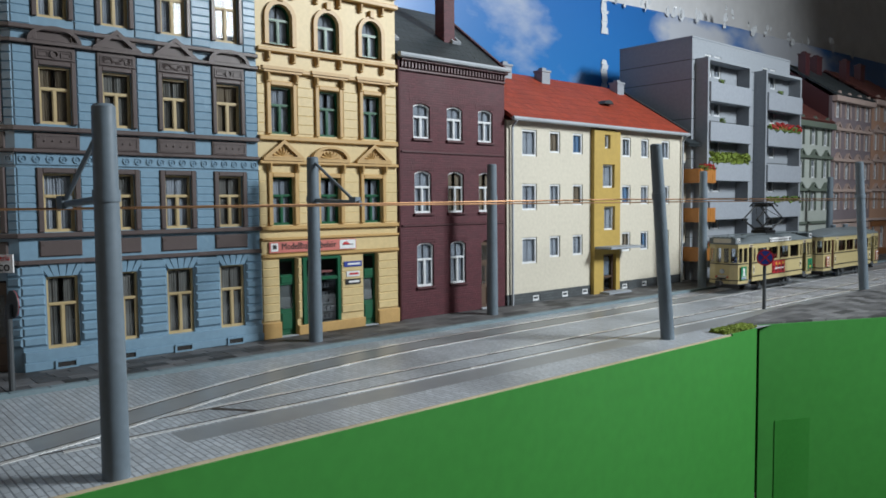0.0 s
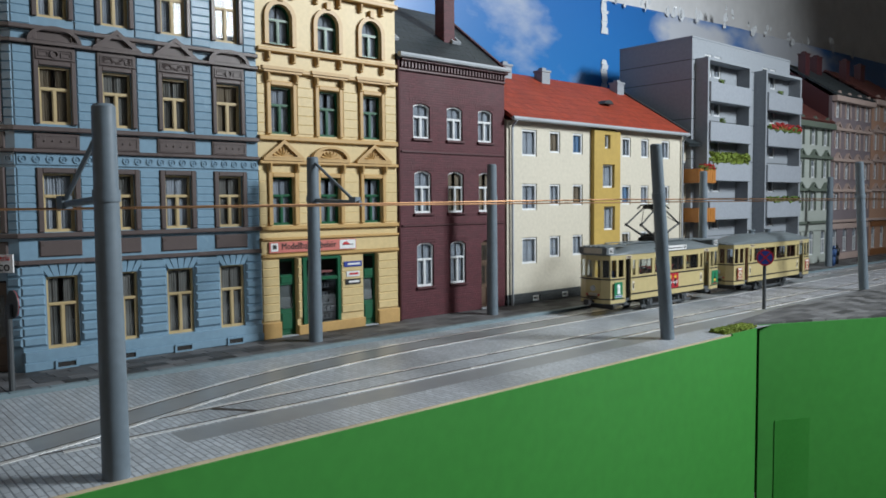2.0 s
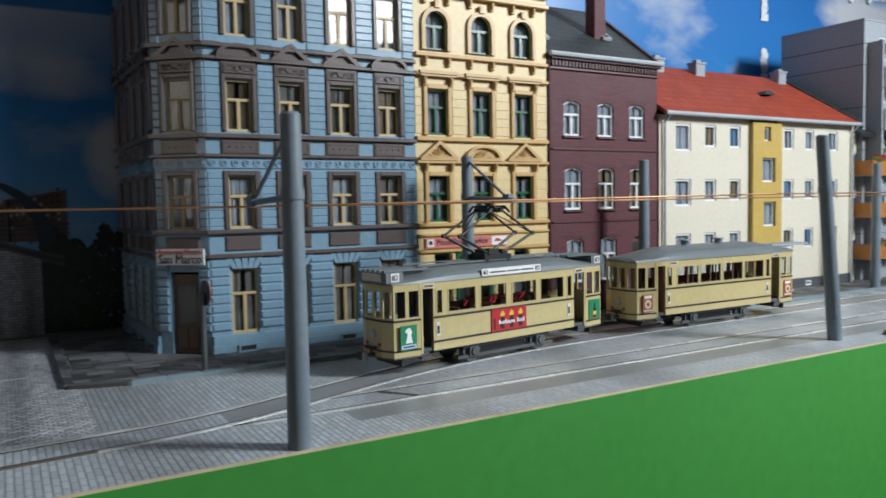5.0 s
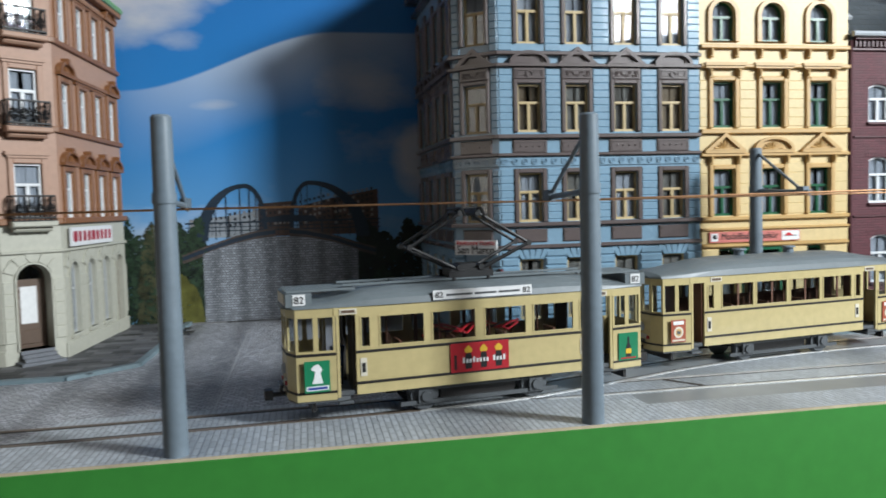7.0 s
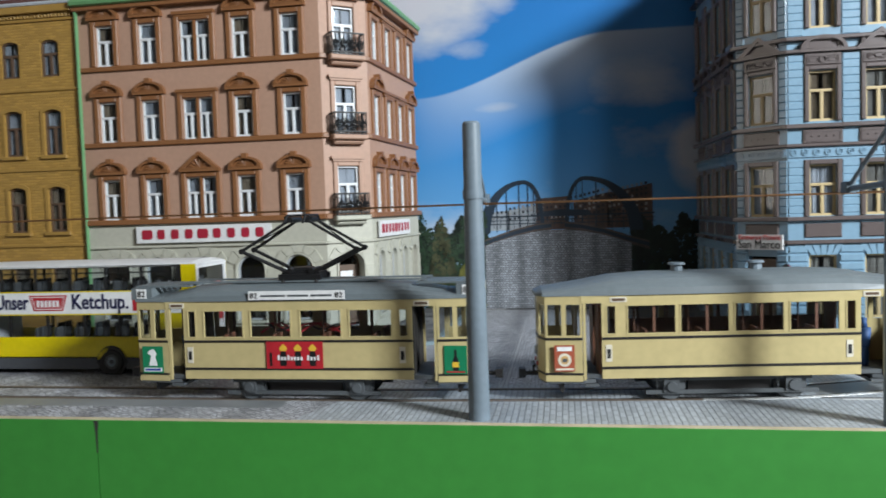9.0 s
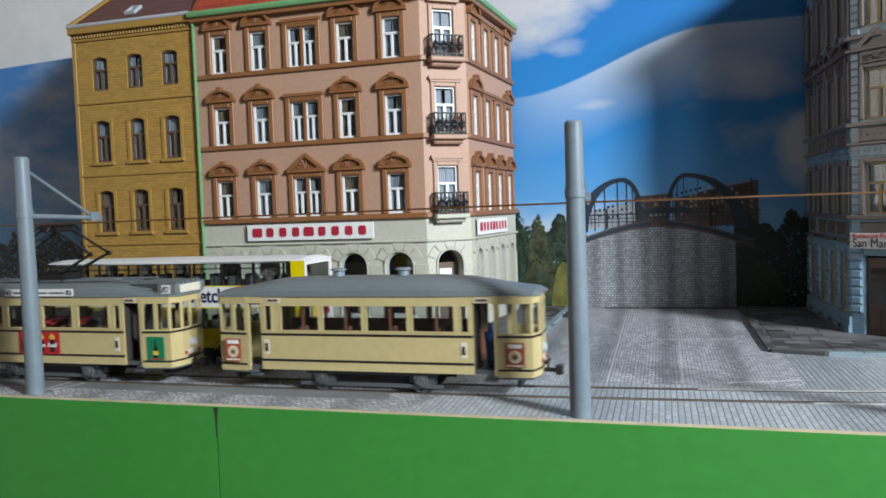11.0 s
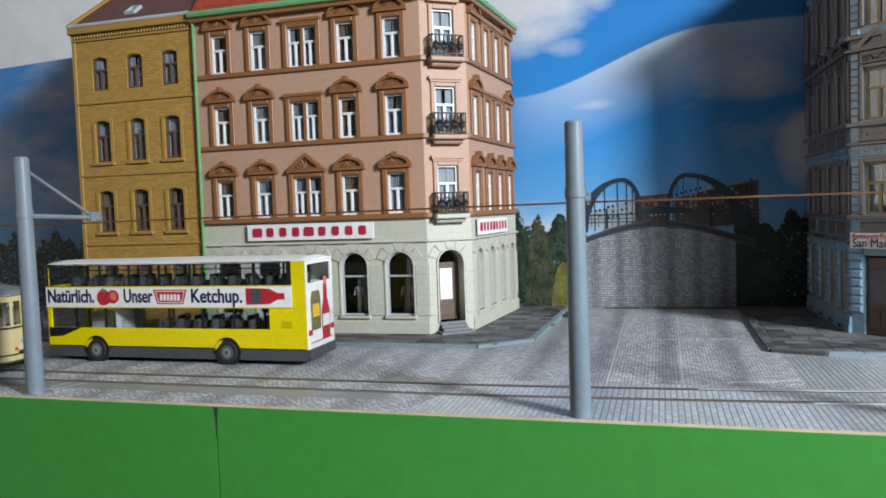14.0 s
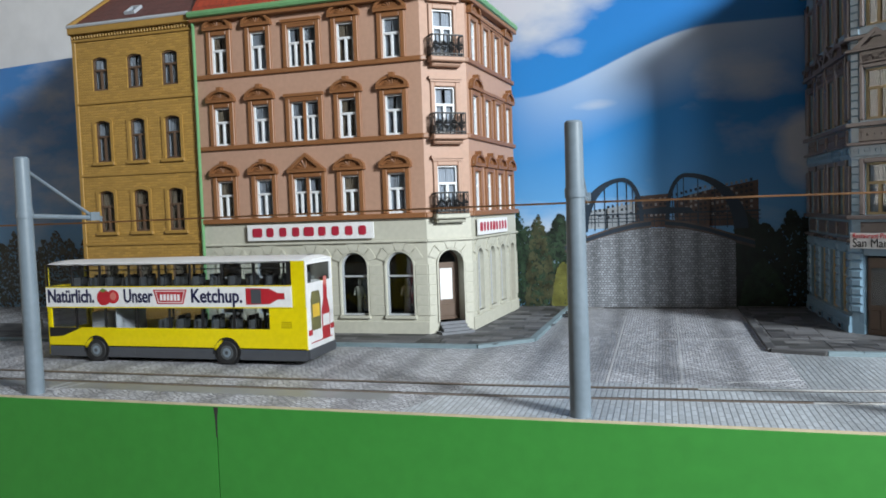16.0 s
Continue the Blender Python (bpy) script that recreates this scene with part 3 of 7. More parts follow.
        if not door:
            r.slab(0, 0.42, w, 0.82, 0, 0.13, 0.03).slab(-0.03, 0.12, w + 0.03, 0.44, 0, 0.17, 0.03)
        for z0, z1 in ((4.75, 7.2), (8.6, 11.4), (11.8, 15.4)):
            hs = {4.75: h2, 8.6: h3, 11.8: h4}[z0]
            for a, b in spans(0, w, hs, 0.2):
                if kind == 2:
                    part("pier", Mesh().slab(a, z0 + 0.2, b, z1 - 0.25, 0, 0.12, 0.03), TAUPE, H, where=F)
                else:
                    courses(r, a, b, z0, z1, 0.3, 0.05, 0.035)
        rust.join(r.move(T))
        for z, hh, pr in ((3.84, 0.16, 0.2), (4.77, 0.17, 0.22), (7.72, 0.13, 0.2), (8.46, 0.17, 0.22), (11.42, 0.14, 0.22), (11.9, 0.16, 0.24), (15.6, 0.2, 0.3), (16.3, 0.3, 0.6)):
            part("string_course", Mesh().slab(-pr * 0.5, z, w + (pr * 0.4 if kind else 0.0), z + hh, 0, pr, 0.03), TAUPE, H, where=F)
        f = Mesh().slab(0, 7.3, w, 7.72, 0, 0.06, 0.02)
        n = int(w / 0.42)
        for k in range(n):
            x = (k + 0.5) * w / n
            f.ring([(x + 0.14 * math.cos(a * 0.7854), 7.51 + 0.14 * math.sin(a * 0.7854)) for a in range(8)], [(x + 0.09 * math.cos(a * 0.7854), 7.51 + 0.09 * math.sin(a * 0.7854)) for a in range(8)], -0.1, -0.05)
            f.rod((x, -0.05, 7.51), (x, -0.1, 7.51), 0.04, n=6)
        friezes.join(f.move(T))
        for i, c in enumerate(cols):
            if not door:
                window(H, F, c, 0.83, 1.06, 2.56, 0, CREAM_FRAME, CURTAIN_GREY, "cross")
                put("keystone", key, H, F, c, 3.4)
                part("grille", grille, None, put("cellar_vent", vent, H, F, c, 0.12, -0.13))
            window(H, F, c, 4.96, 1.04, 2.06, 0, CREAM_FRAME, CURTAIN_GREY if i % 2 else CURTAIN, "cross")
            window(H, F, c, 8.73, 1.04, 2.0, 0, CREAM_FRAME, CURTAIN_WARM if (i + kind) % 3 == 0 else CURTAIN_GREY, "cross")
            window(H, F, c, 12.4, 1.0, 2.2, 0, CREAM_FRAME, CURTAIN, "cross")
            put("window_surround", cas2, H, F, c, 4.96)
            put("window_surround", cas3, H, F, c, 8.73)
            put("window_surround", cas4, H, F, c, 12.4)
            put("sill_panel", pan3, H, F, c, 7.86)
            put("sill_panel", pan2, H, F, c, 4.1)
            style = "arc" if (i in (0, 3) and kind != 1) else "tri"
            put("pediment", crowns[style], H, F, c, 11.44)
            put("head_relief", heads[style], H, F, c, 10.96, -0.108)
            for s in (-1, 1):
                part("bracket", Mesh().slab(-0.08, 0, 0.08, 0.4, 0, 0.16, 0.03), TAUPE, H, where=F @ at(c + s * 0.62, 0, 11.9 - 0.4))
    part("wall", walls, BLUE, H)
    tagged(part("wall_cladding", rust, BLUE, H), kind="stuff")
    part("frieze", friezes, BLUE, H, "light blue frieze with round bosses")
    # corner door
    F = faces[1][0]
    d = part("door", Mesh().box(-0.55, 0.18, 0, 0.55, 0.24, 3.1).slab(-0.45, 0.2, -0.04, 1.0, 0.18, 0.05, 0.02).slab(0.04, 0.2, 0.45, 1.0, 0.18, 0.05, 0.02), BROWN_FRAME, H, "dark wooden entrance door", where=F @ at(cl / 2, 0, 0.12))
    part("pane", Mesh().box(-0.4, 0.165, 1.2, 0.4, 0.175, 2.7), GLASS, d)
    board = part("sign_board", Mesh().box(-0.98, -0.3, 0, 0.98, -0.22, 0.62), WHITE, H, "white restaurant sign with black and red lettering", where=F @ at(cl / 2, 0, 3.62))
    letters(board, "San Marco", 0.36, 0.0, 0.06, -0.305, BLACK, 1.75)
    letters(board, "Restaurant Pizzeria", 0.2, 0.0, 0.42, -0.305, LETTER_RED, 1.75)
    # block behind the panes, its near-black colour stands for unlit rooms
    part("dark_inner_block", Mesh().plate([(0.3, 2.0), (W - 0.3, 2.0), (W - 0.3, 9), (-1.2, 9), (-0.6, 3.2)], 0.1, 16), DARK, H)
    part("side_wall", Mesh().box(W - 0.3, 0.3, 0, W, 9, top), BLUE, H)
    part("back_wall", Mesh().box(-1.9, 9, 0, W, 9.2, top), BLUE, H)
    part("roof", Mesh().add([(-2.2, 9.4, top), (W, 9.4, top), (W, -0.4, top), (-0.1, -0.4, top), (-2.2, 1.2, top), (0, 7, top + 2.4), (W, 7, top + 2.4), (W, 3, top + 2.4), (1.4, 3, top + 2.4)],
                            [(0, 1, 6, 5), (2, 3, 8, 7), (3, 4, 8), (4, 0, 5, 8), (5, 6, 7, 8), (1, 2, 7, 6), (0, 4, 3, 2, 1)]), DARK_TILES, H)


def text_data(text, size, width=None, thick=0.012, bold=0.0):
    """Text laid out by the built-in font, as mesh data in x, z, facing -y. Returns mesh and its width in prototype metres."""
    cu = bpy.data.curves.new("text", "FONT")
    cu.body, cu.size, cu.align_x = text, size, "CENTER"
    cu.extrude, cu.resolution_u, cu.offset = thick, 3, bold
    tmp = bpy.data.objects.new("text", cu)
    scene.collection.objects.link(tmp)
    me = bpy.data.meshes.new_from_object(tmp.evaluated_get(bpy.context.evaluated_depsgraph_get()))
    bpy.data.objects.remove(tmp)
    xs = [v.co.x for v in me.vertices] or [0, 1]
    sc = (width / (max(xs) - min(xs))) if width else 1.0
    for v in me.vertices:
        v.co = (v.co.x * sc * K, -v.co.z * K, v.co.y * K)
    return me


def letters(parent, text, size, x, z, y, mat, width=None, bold=0.0, label=""):
    me = text_data(text, size * 1.38, width, 0.012, bold)
    me.materials.append(mat)
    ob = new("lettering", me)
    ob.parent = parent
    ob.matrix_basis = at(x, y, z)
    return tagged(ob, label)


LETTER_RED = paint("red_lettering", (0.55, 0.02, 0.03), 0.4)


# -- the yellow shop house --
def yellow_house():
    H = thing("shop_house", at(20.36, 12.25, 0), "pale yellow tenement with ochre trim and green model shop front", "house")
    W = 7.3
    cols = [1.13, 3.5, 5.86]
    g = [(1.3, 0.15, 0.85, 3.37), (2.98, 0.42, 2.0, 3.1), (5.66, 0.15, 0.8, 3.37)]
    h2 = [(c, 4.97, 1.04, 2.06) for c in cols]
    h3 = [(c, 8.86, 1.08, 2.0) for c in cols]
    h4 = [(c, 12.62, 1.1, 1.7, 0.55) for c in cols]
    h5 = [(c, 16.2, 1.0, 1.8) for c in cols]
    part("wall", wall(Mesh(), 0, W, 0, 18.6, g + h2 + h3 + h4 + h5), YELLOW, H)
    r = Mesh()
    for a, b in spans(0, W, g, 0.0):
        course_parts("stone_block", H, I4, a + 0.03, b - 0.03, 0.85, 3.5, 0.38, 0.08, 0.04, YELLOW)
    for z0, z1, hs in ((5.0, 7.3, h2), (8.9, 11.3, h3)):
        for a, b in spans(0, W, hs, 0.25):
            courses(r, a, b, z0, z1, 0.42, 0.03, 0.02)
    tagged(part("wall_cladding", r, YELLOW, H), kind="stuff")
    for a, b in spans(0, W, [g[0], g[2]], 0.0):
        part("plinth", Mesh().slab(a - 0.02, 0.1, b + 0.02, 0.8 if b - a < 2 else 0.55, 0, 0.16, 0.04), OCHRE_TRIM, H)
    for z, hh, pr in ((3.58, 0.14, 0.16), (4.32, 0.12, 0.18), (4.76, 0.17, 0.2), (7.58, 0.14, 0.2), (8.58, 0.2, 0.2), (11.45, 0.16, 0.22), (12.28, 0.16, 0.2), (15.0, 0.2, 0.3), (15.5, 0.12, 0.2), (18.2, 0.4, 0.5)):
        part("string_course", Mesh().slab(0, z, W, z + hh, 0, pr, 0.03), OCHRE_TRIM, H)
    part("fascia", Mesh().slab(0, 3.72, W, 4.32, 0, 0.07, 0.02), YELLOW, H)
    cas = casing(1.05, 2.05, 0.2, 0.13, 0.0).data("window_surround", OCHRE_TRIM)
    cr = {k: pediment(k, 1.95).data("pediment", OCHRE_TRIM) for k in ("tri", "arc", "flat")}
    hood = Mesh().ring(arch(1.5, 1.9, 0.72), arch(1.12, 1.71, 0.555), -0.13, 0.0)
    hood.slab(-0.12, 1.82, 0.12, 2.15, 0, 0.2, 0.03)
    hood = hood.data("window_surround", OCHRE_TRIM)
    cons = Mesh().slab(-0.09, 0, 0.09, 0.42, 0, 0.16, 0.04).rod((0, -0.17, 0.1), (0, -0.17, 0.36), 0.06, 0.09, 6).data("console", OCHRE_TRIM)
    for i, c in enumerate(cols):
        window(H, I4, c, 4.97, 1.04, 2.06, 0, GREEN_FRAME, CURTAIN, "cross", 0.17)
        window(H, I4, c, 8.86, 1.08, 2.0, 0, GREEN_FRAME, CURTAIN, "cross", 0.17)
        window(H, I4, c, 12.62, 1.1, 1.7, 0.55, GREEN_FRAME, CURTAIN, "cross", 0.17)
        window(H, I4, c, 16.2, 1.0, 1.8, 0, GREEN_FRAME, CURTAIN, "cross", 0.17)
        put("window_surround", cas, H, I4, c, 4.97)
        put("window_surround", cas, H, I4, c, 8.84)
        put("window_surround", hood, H, I4, c, 12.6)
        put("pediment", cr["arc" if i == 1 else "tri"], H, I4, c, 7.72)
        put("pediment", cr["flat"], H, I4, c, 11.52, -0.1)
        for s in (-1, 1):
            put("console", cons, H, I4, c + s * 0.66, 7.24, -0.05)
            put("console", cons, H, I4, c + s * 0.68, 11.0, -0.05)
            put("bracket", cons, H, I4, c + s * 0.6, 11.9)
            put("bracket", cons, H, I4, c + s * 0.6, 14.6)
    for c, w in ((1.3, 0.85), (5.66, 0.8)):
        d = Mesh().ring([(-w / 2, 0), (w / 2, 0), (w / 2, 3.35), (-w / 2, 3.35)], [(-w / 2 + 0.1, 0.1), (w / 2 - 0.1, 0.1), (w / 2 - 0.1, 3.25), (-w / 2 + 0.1, 3.25)], 0.12, 0.22)
        d.box(-w / 2 + 0.1, 0.15, 0.1, w / 2 - 0.1, 0.2, 1.15).slab(-w / 2 + 0.18, 0.25, w / 2 - 0.18, 0.95, 0.15, 0.05, 0.02)
        d.box(-w / 2 + 0.1, 0.13, 2.2, w / 2 - 0.1, 0.21, 2.65).slab(-w / 2 + 0.15, 2.28, w / 2 - 0.15, 2.58, 0.13, 0.05, 0.02)
        ob = part("door", d, GREEN_FRAME, H, "green shop door", where=at(c, 0.05, 0.15))
        part("pane", Mesh().box(-w / 2 + 0.1, 0.16, 1.15, w / 2 - 0.1, 0.17, 3.2), GLASS, ob)
        part("curtain", Mesh().box(-w / 2 + 0.14, 0.22, 1.2, w / 2 - 0.14, 0.24, 2.15), CURTAIN_GREY, ob)
        part("doorstep", Mesh().box(c - w / 2, -0.12, 0.1, c + w / 2, 0.1, 0.16), ZINC, H)
    s = Mesh().ring([(-1, 0), (1, 0), (1, 3.1), (-1, 3.1)], [(-0.82, 0.12), (0.84, 0.12), (0.84, 2.98), (-0.82, 2.98)], -0.06, 0.14)
    s.box(-0.82, -0.03, 2.05, 0.84, 0.12, 2.2).slab(-1.0, 0, -0.8, 3.1, -0.05, 0.06, 0.02)
    ob = part("shop_window", s, GREEN_FRAME, H, "green framed shop window with goods on shelves", where=at(2.98, 0.0, 0.42))
    part("pane", Mesh().box(-0.82, 0.06, 0.12, 0.84, 0.07, 2.98), GLASS, ob)
    goods = Mesh()
    rnd = random.Random(4)
    for k in range(6):
        goods.box(-0.8, 0.3, 0.2 + k * 0.36, 0.8, 0.55, 0.23 + k * 0.36)
        x = -0.75
        while x < 0.7:
            w = rnd.uniform(0.06, 0.2)
            goods.box(x, 0.3, 0.23 + k * 0.36, x + w, 0.4, 0.23 + k * 0.36 + rnd.uniform(0.1, 0.28))
            x += w + rnd.uniform(0.03, 0.1)
    part("goods", goods, GOODS, ob)
    part("shop_lettering_bar", Mesh().box(0.05, 0.075, 2.36, 0.62, 0.085, 2.46), SIGN_RED, ob)
    b = part("sign_board", Mesh().box(-2.15, -0.16, 0, 2.28, -0.08, 0.47), SIGN_RED, H, "pale red sign board lettered Modellbahnzubehör", where=at(2.5, 0, 3.79))
    letters(b, "Modellbahnzubehör", 0.3, -0.2, 0.13, -0.165, BLACK, 2.75)
    for x0, x1, z0, z1, y, mt in ((-2.08, -1.74, 0.06, 0.41, -0.17, WHITE), (1.38, 2.24, 0.03, 0.44, -0.17, WHITE), (-2.0, -1.82, 0.16, 0.34, -0.178, BLACK), (1.5, 2.1, 0.2, 0.235, -0.178, BLACK)):
        part("emblem", Mesh().box(x0, y, z0, x1, y + 0.012, z1), mt, b)
    part("emblem", Mesh().prism([(1.5, 0.22), (1.95, 0.22), (1.75, 0.36), (1.62, 0.34)], -0.18, -0.17), LETTER_RED, b)
    for z, w, mat in ((3.02, 0.98, SIGN_BLUE), (2.56, 0.72, WHITE), (2.2, 0.82, BLACK)):
        q = part("sign_plate", Mesh().box(-w / 2, -0.12, 0, w / 2, -0.085, 0.25), mat, H, "small advertising plate", where=at(4.62, 0, z - 0.05))
        part("writing_bar", Mesh().box(-w * 0.3, -0.128, 0.08, w * 0.4, -0.12, 0.17), LETTER_RED if mat is WHITE else WHITE, q)
    part("dark_inner_block", Mesh().box(0.3, 1.6, 0.1, W - 0.3, 9, 18), DARK, H)
    part("side_wall", Mesh().box(W - 0.25, 0.3, 0, W - 0.003, 9, 18.6), YELLOW, H)
    part("side_wall", Mesh().box(0.003, 0.3, 16.4, 0.25, 9, 18.6), YELLOW, H)
    part("roof", Mesh().box(0, -0.3, 18.6, W, 9, 18.9), DARK_TILES, H)


GOODS = paint("mixed_shop_goods", (0.16, 0.14, 0.14), 0.6, 0.8, 9)
SIGN_RED = paint("pale_red_sign", (0.6, 0.17, 0.14), 0.45, 0.05)
SIGN_BLUE = paint("blue_sign", (0.02, 0.05, 0.3), 0.4, 0.05)


# -- the maroon brick house --
def maroon_house():
    H = thing("brick_house", at(27.72, 12.4, 0), "three-storey dark maroon brick house with white windows and slate roof", "house")
    W = 7.55
    cols = [1.68, 3.9, 6.1]
    g = [(1.85, 1.66, 1.1, 2.22, 0.16), (4.08, 1.66, 1.1, 2.22, 0.16), (6.25, 0.15, 1.0, 3.7, 0.16)]
    h2 = [(c + 0.05, 5.36, 1.1, 2.12, 0.16) for c in cols]
    h3 = [(c, 9.07, 1.08, 1.73, 0.16) for c in cols]
    part("wall", wall(Mesh(), 0, W, 0, 12.4, g + h2 + h3), PURPLE, H)
    t = Mesh()
    for z in (4.7, 8.35):
        t.slab(0.35, z, W, z + 0.1, 0, 0.07, 0.02)
    t.slab(0.2, 12.75, W, 12.95, 0, 0.34, 0.03).slab(0.2, 12.3, W, 12.42, 0, 0.12, 0.02)
    n = 34
    for k in range(n):
        x = 0.25 + (k + 0.2) * (W - 0.3) / n
        t.slab(x, 12.44, x + 0.12, 12.76, 0, 0.2, 0.015)
    t.slab(0.02, 0, 0.22, 12.7, 0, 0.08, 0.02)
    part("string_course", t, MAROON, H)
    part("parapet", Mesh().box(0, 0.003, 12.4, W, 0.4, 12.95), MAROON, H)
    sill = Mesh().slab(-0.62, -0.12, 0.62, 0, 0, 0.12, 0.02).data("sill", MAROON)
    vs = Mesh()
    for k in range(9):
        a = (k - 4) * 0.062
        x = math.sin(a) * 2.6
        vs.add([(x - 0.06, -0.012, 0.1), (x + 0.06, -0.012, 0.1), (x * 1.1 + 0.066, -0.012, 0.36), (x * 1.1 - 0.066, -0.012, 0.36), (x - 0.06, 0.0, 0.1), (x + 0.06, 0.0, 0.1), (x * 1.1 + 0.066, 0, 0.36), (x * 1.1 - 0.066, 0, 0.36)],
               [(0, 1, 2, 3), (0, 3, 7, 4), (1, 5, 6, 2), (3, 2, 6, 7)])
    vs = vs.data("brick_arch", PURPLE)
    for hs, cs in ((g[:2], [CURTAIN, CURTAIN]), (h2, [CURTAIN, CURTAIN_WARM, CURTAIN_WARM]), (h3, [CURTAIN] * 3)):
        for (c, z, w, h, r), cu in zip(hs, cs):
            window(H, I4, c, z, w, h, r, WHITE_FRAME, cu, "cross")
            put("sill", sill, H, I4, c, z)
            put("brick_arch", vs, H, I4, c, z + h - 0.12)
    d = part("door", Mesh().box(-0.5, 0.2, 0, 0.5, 0.26, 3.6).slab(-0.4, 0.2, -0.03, 1.1, 0.2, 0.05, 0.02).slab(0.03, 0.2, 0.4, 1.1, 0.2, 0.05, 0.02).box(-0.5, 0.14, 2.4, 0.5, 0.2, 2.5), BROWN_FRAME, H, "dark brown house door with glazed upper half", where=at(6.25, 0, 0.15))
    part("pane", Mesh().box(-0.38, 0.185, 1.3, -0.04, 0.195, 2.3).box(0.04, 0.185, 1.3, 0.38, 0.195, 2.3).box(-0.4, 0.185, 2.6, 0.4, 0.195, 3.4), GLASS, d)
    part("doorstep", Mesh().box(5.7, -0.12, 0.1, 6.8, 0.1, 0.2), ZINC, H)
    part("dark_inner_block", Mesh().box(0.3, 1.6, 0.1, W - 0.3, 9.6, 12.2), DARK, H)
    m = Mesh().box(0.003, 0.3, 0, 0.3, 10, 12.4).box(W - 0.3, 0.3, 0, W - 0.003, 10, 12.4).box(0.3, 9.7, 0, W - 0.3, 10, 12.4)
    gable_ends(m, 0.003, W - 0.003, 0.3, 10, 12.4, 5.1, 16.6)
    part("side_wall", m, PURPLE, H)
    gable_roof(H, 0, W, -0.2, 10.3, 12.75, 5.1, 16.75, DARK_TILES)
    part("verge", Mesh().across([(-0.2, 12.95), (5.1, 16.97), (5.1, 17.1), (-0.3, 13.05)], W - 0.14, W + 0.06), MAROON, H)
    part("gutter", Mesh().rod((0, -0.42, 12.98), (W, -0.42, 12.98), 0.13, n=8), ZINC, H)
    part("downpipe", Mesh().rod((0.12, -0.14, 0.1), (0.12, -0.14, 12.9), 0.07, n=8), MAROON, H)
    chimney(H, 5.2, 2.2, 14.0, 19.2, 0.75, 0.75, PURPLE)
    roof_light(H, 0.8, 1.35, 14.25, 37)
    roof_light(H, 5.6, 2.0, 14.75, 37)


# -- the cream block with the red roof --
def cream_house():
    H = thing("apartment_block", at(35.4, 12.35, 0), "cream rendered three-storey apartment block with red tiled roof", "house")
    W = 17.75
    cs = [(1.85, 1.25), (4.05, 0.95), (6.15, 0.95), (11.1, 0.93), (13.15, 0.88), (15.6, 0.98)]
    holes = []
    for z in (2.62, 5.66, 8.72):
        for c, w in cs:
            big = w > 1.2
            holes.append((c, z - (0.26 if big else 0), w, 1.5 if big else 1.24))
    bx0, bx1 = 7.4, 10.05
    part("wall", wall(Mesh(), 0, W, 0.7, 10.4, holes + [((bx0 + bx1) / 2, 0.7, bx1 - bx0 - 0.02, 9.7)]), CREAM, H)
    cel = [(c, 0.18, 0.6, 0.34) for c in (2.4, 5.0, 6.9, 11.0, 13.2, 15.7)]
    part("plinth", wall(Mesh(), 0, 7.4, 0, 0.7, cel[:3], 0.3, -0.02), GREYBASE, H)
    part("plinth", wall(Mesh(), 10.05, W, 0, 0.7, cel[3:], 0.3, -0.02), GREYBASE, H)
    for c, z, w, h in cel:
        window(H, I4, c, z, w, h, 0, WHITE_FRAME, None, "plain", 0.08)
    for k, (c, z, w, h) in enumerate(holes):
        window(H, I4, c, z, w, h, 0, WHITE_FRAME, (CURTAIN, CURTAIN_WARM, CURTAIN, CURTAIN_BLUE, CURTAIN)[(k * 7) % 5], "plain", 0.12)
    bay = [(8.72, 9.15, 0.58, 0.85), (8.85, 6.72, 1.2, 1.45), (8.95, 4.07, 1.12, 1.48), (9.0, 0.15, 1.3, 2.4)]
    part("stair_bay", wall(Mesh(), bx0, bx1, 0.12, 10.25, bay, 0.5, -0.28), BAY, H, "mustard yellow stairwell bay")
    for c, z, w, h in bay[:3]:
        window(H, I4, c, z, w, h, 0, WHITE_FRAME, CURTAIN, "plain", -0.05)
    d = part("door", Mesh().ring([(-0.65, 0), (0.65, 0), (0.65, 2.38), (-0.65, 2.38)], [(-0.45, 0.12), (0.5, 0.12), (0.5, 2.26), (-0.45, 2.26)], -0.05, 0.08).box(-0.45, -0.03, 0.9, 0.5, 0.06, 1.02), BROWN_FRAME, H, "brown framed glass entrance door", where=at(9.0, 0.0, 0.15))
    part("pane", Mesh().box(-0.45, 0.02, 0.12, 0.5, 0.03, 2.26), GLASS, d)
    part("curtain", Mesh().box(-0.3, 0.12, 1.05, 0.4, 0.14, 2.2), CURTAIN, d)
    part("canopy", Mesh().box(7.5, -1.5, 2.95, 10.9, -0.28, 3.08), CONCRETE, H)
    part("doorstep", Mesh().box(8.0, -1.0, 0.08, 10.3, -0.29, 0.24), CONCRETE, H)
    part("dark_inner_block", Mesh().box(0.4, 1.5, 0.1, W - 0.4, 10.8, 10.2), DARK, H)
    m = Mesh().box(0.003, 0.3, 0, 0.3, 11, 10.4).box(W - 0.3, 0.3, 0, W - 0.003, 11, 10.4).box(0.3, 10.7, 0, W - 0.3, 11, 10.4)
    gable_ends(m, 0.003, W - 0.003, 0.3, 11, 10.4, 5.6, 13.95)
    part("side_wall", m, CREAM, H)
    gable_roof(H, 0, W, -0.35, 11.3, 10.42, 5.6, 14.12, RED_TILES)
    part("roof_edge", Mesh().across([(-0.35, 10.62), (5.6, 14.32), (5.6, 14.42), (-0.42, 10.7)], W - 0.1, W + 0.2), DARK_TILES, H)
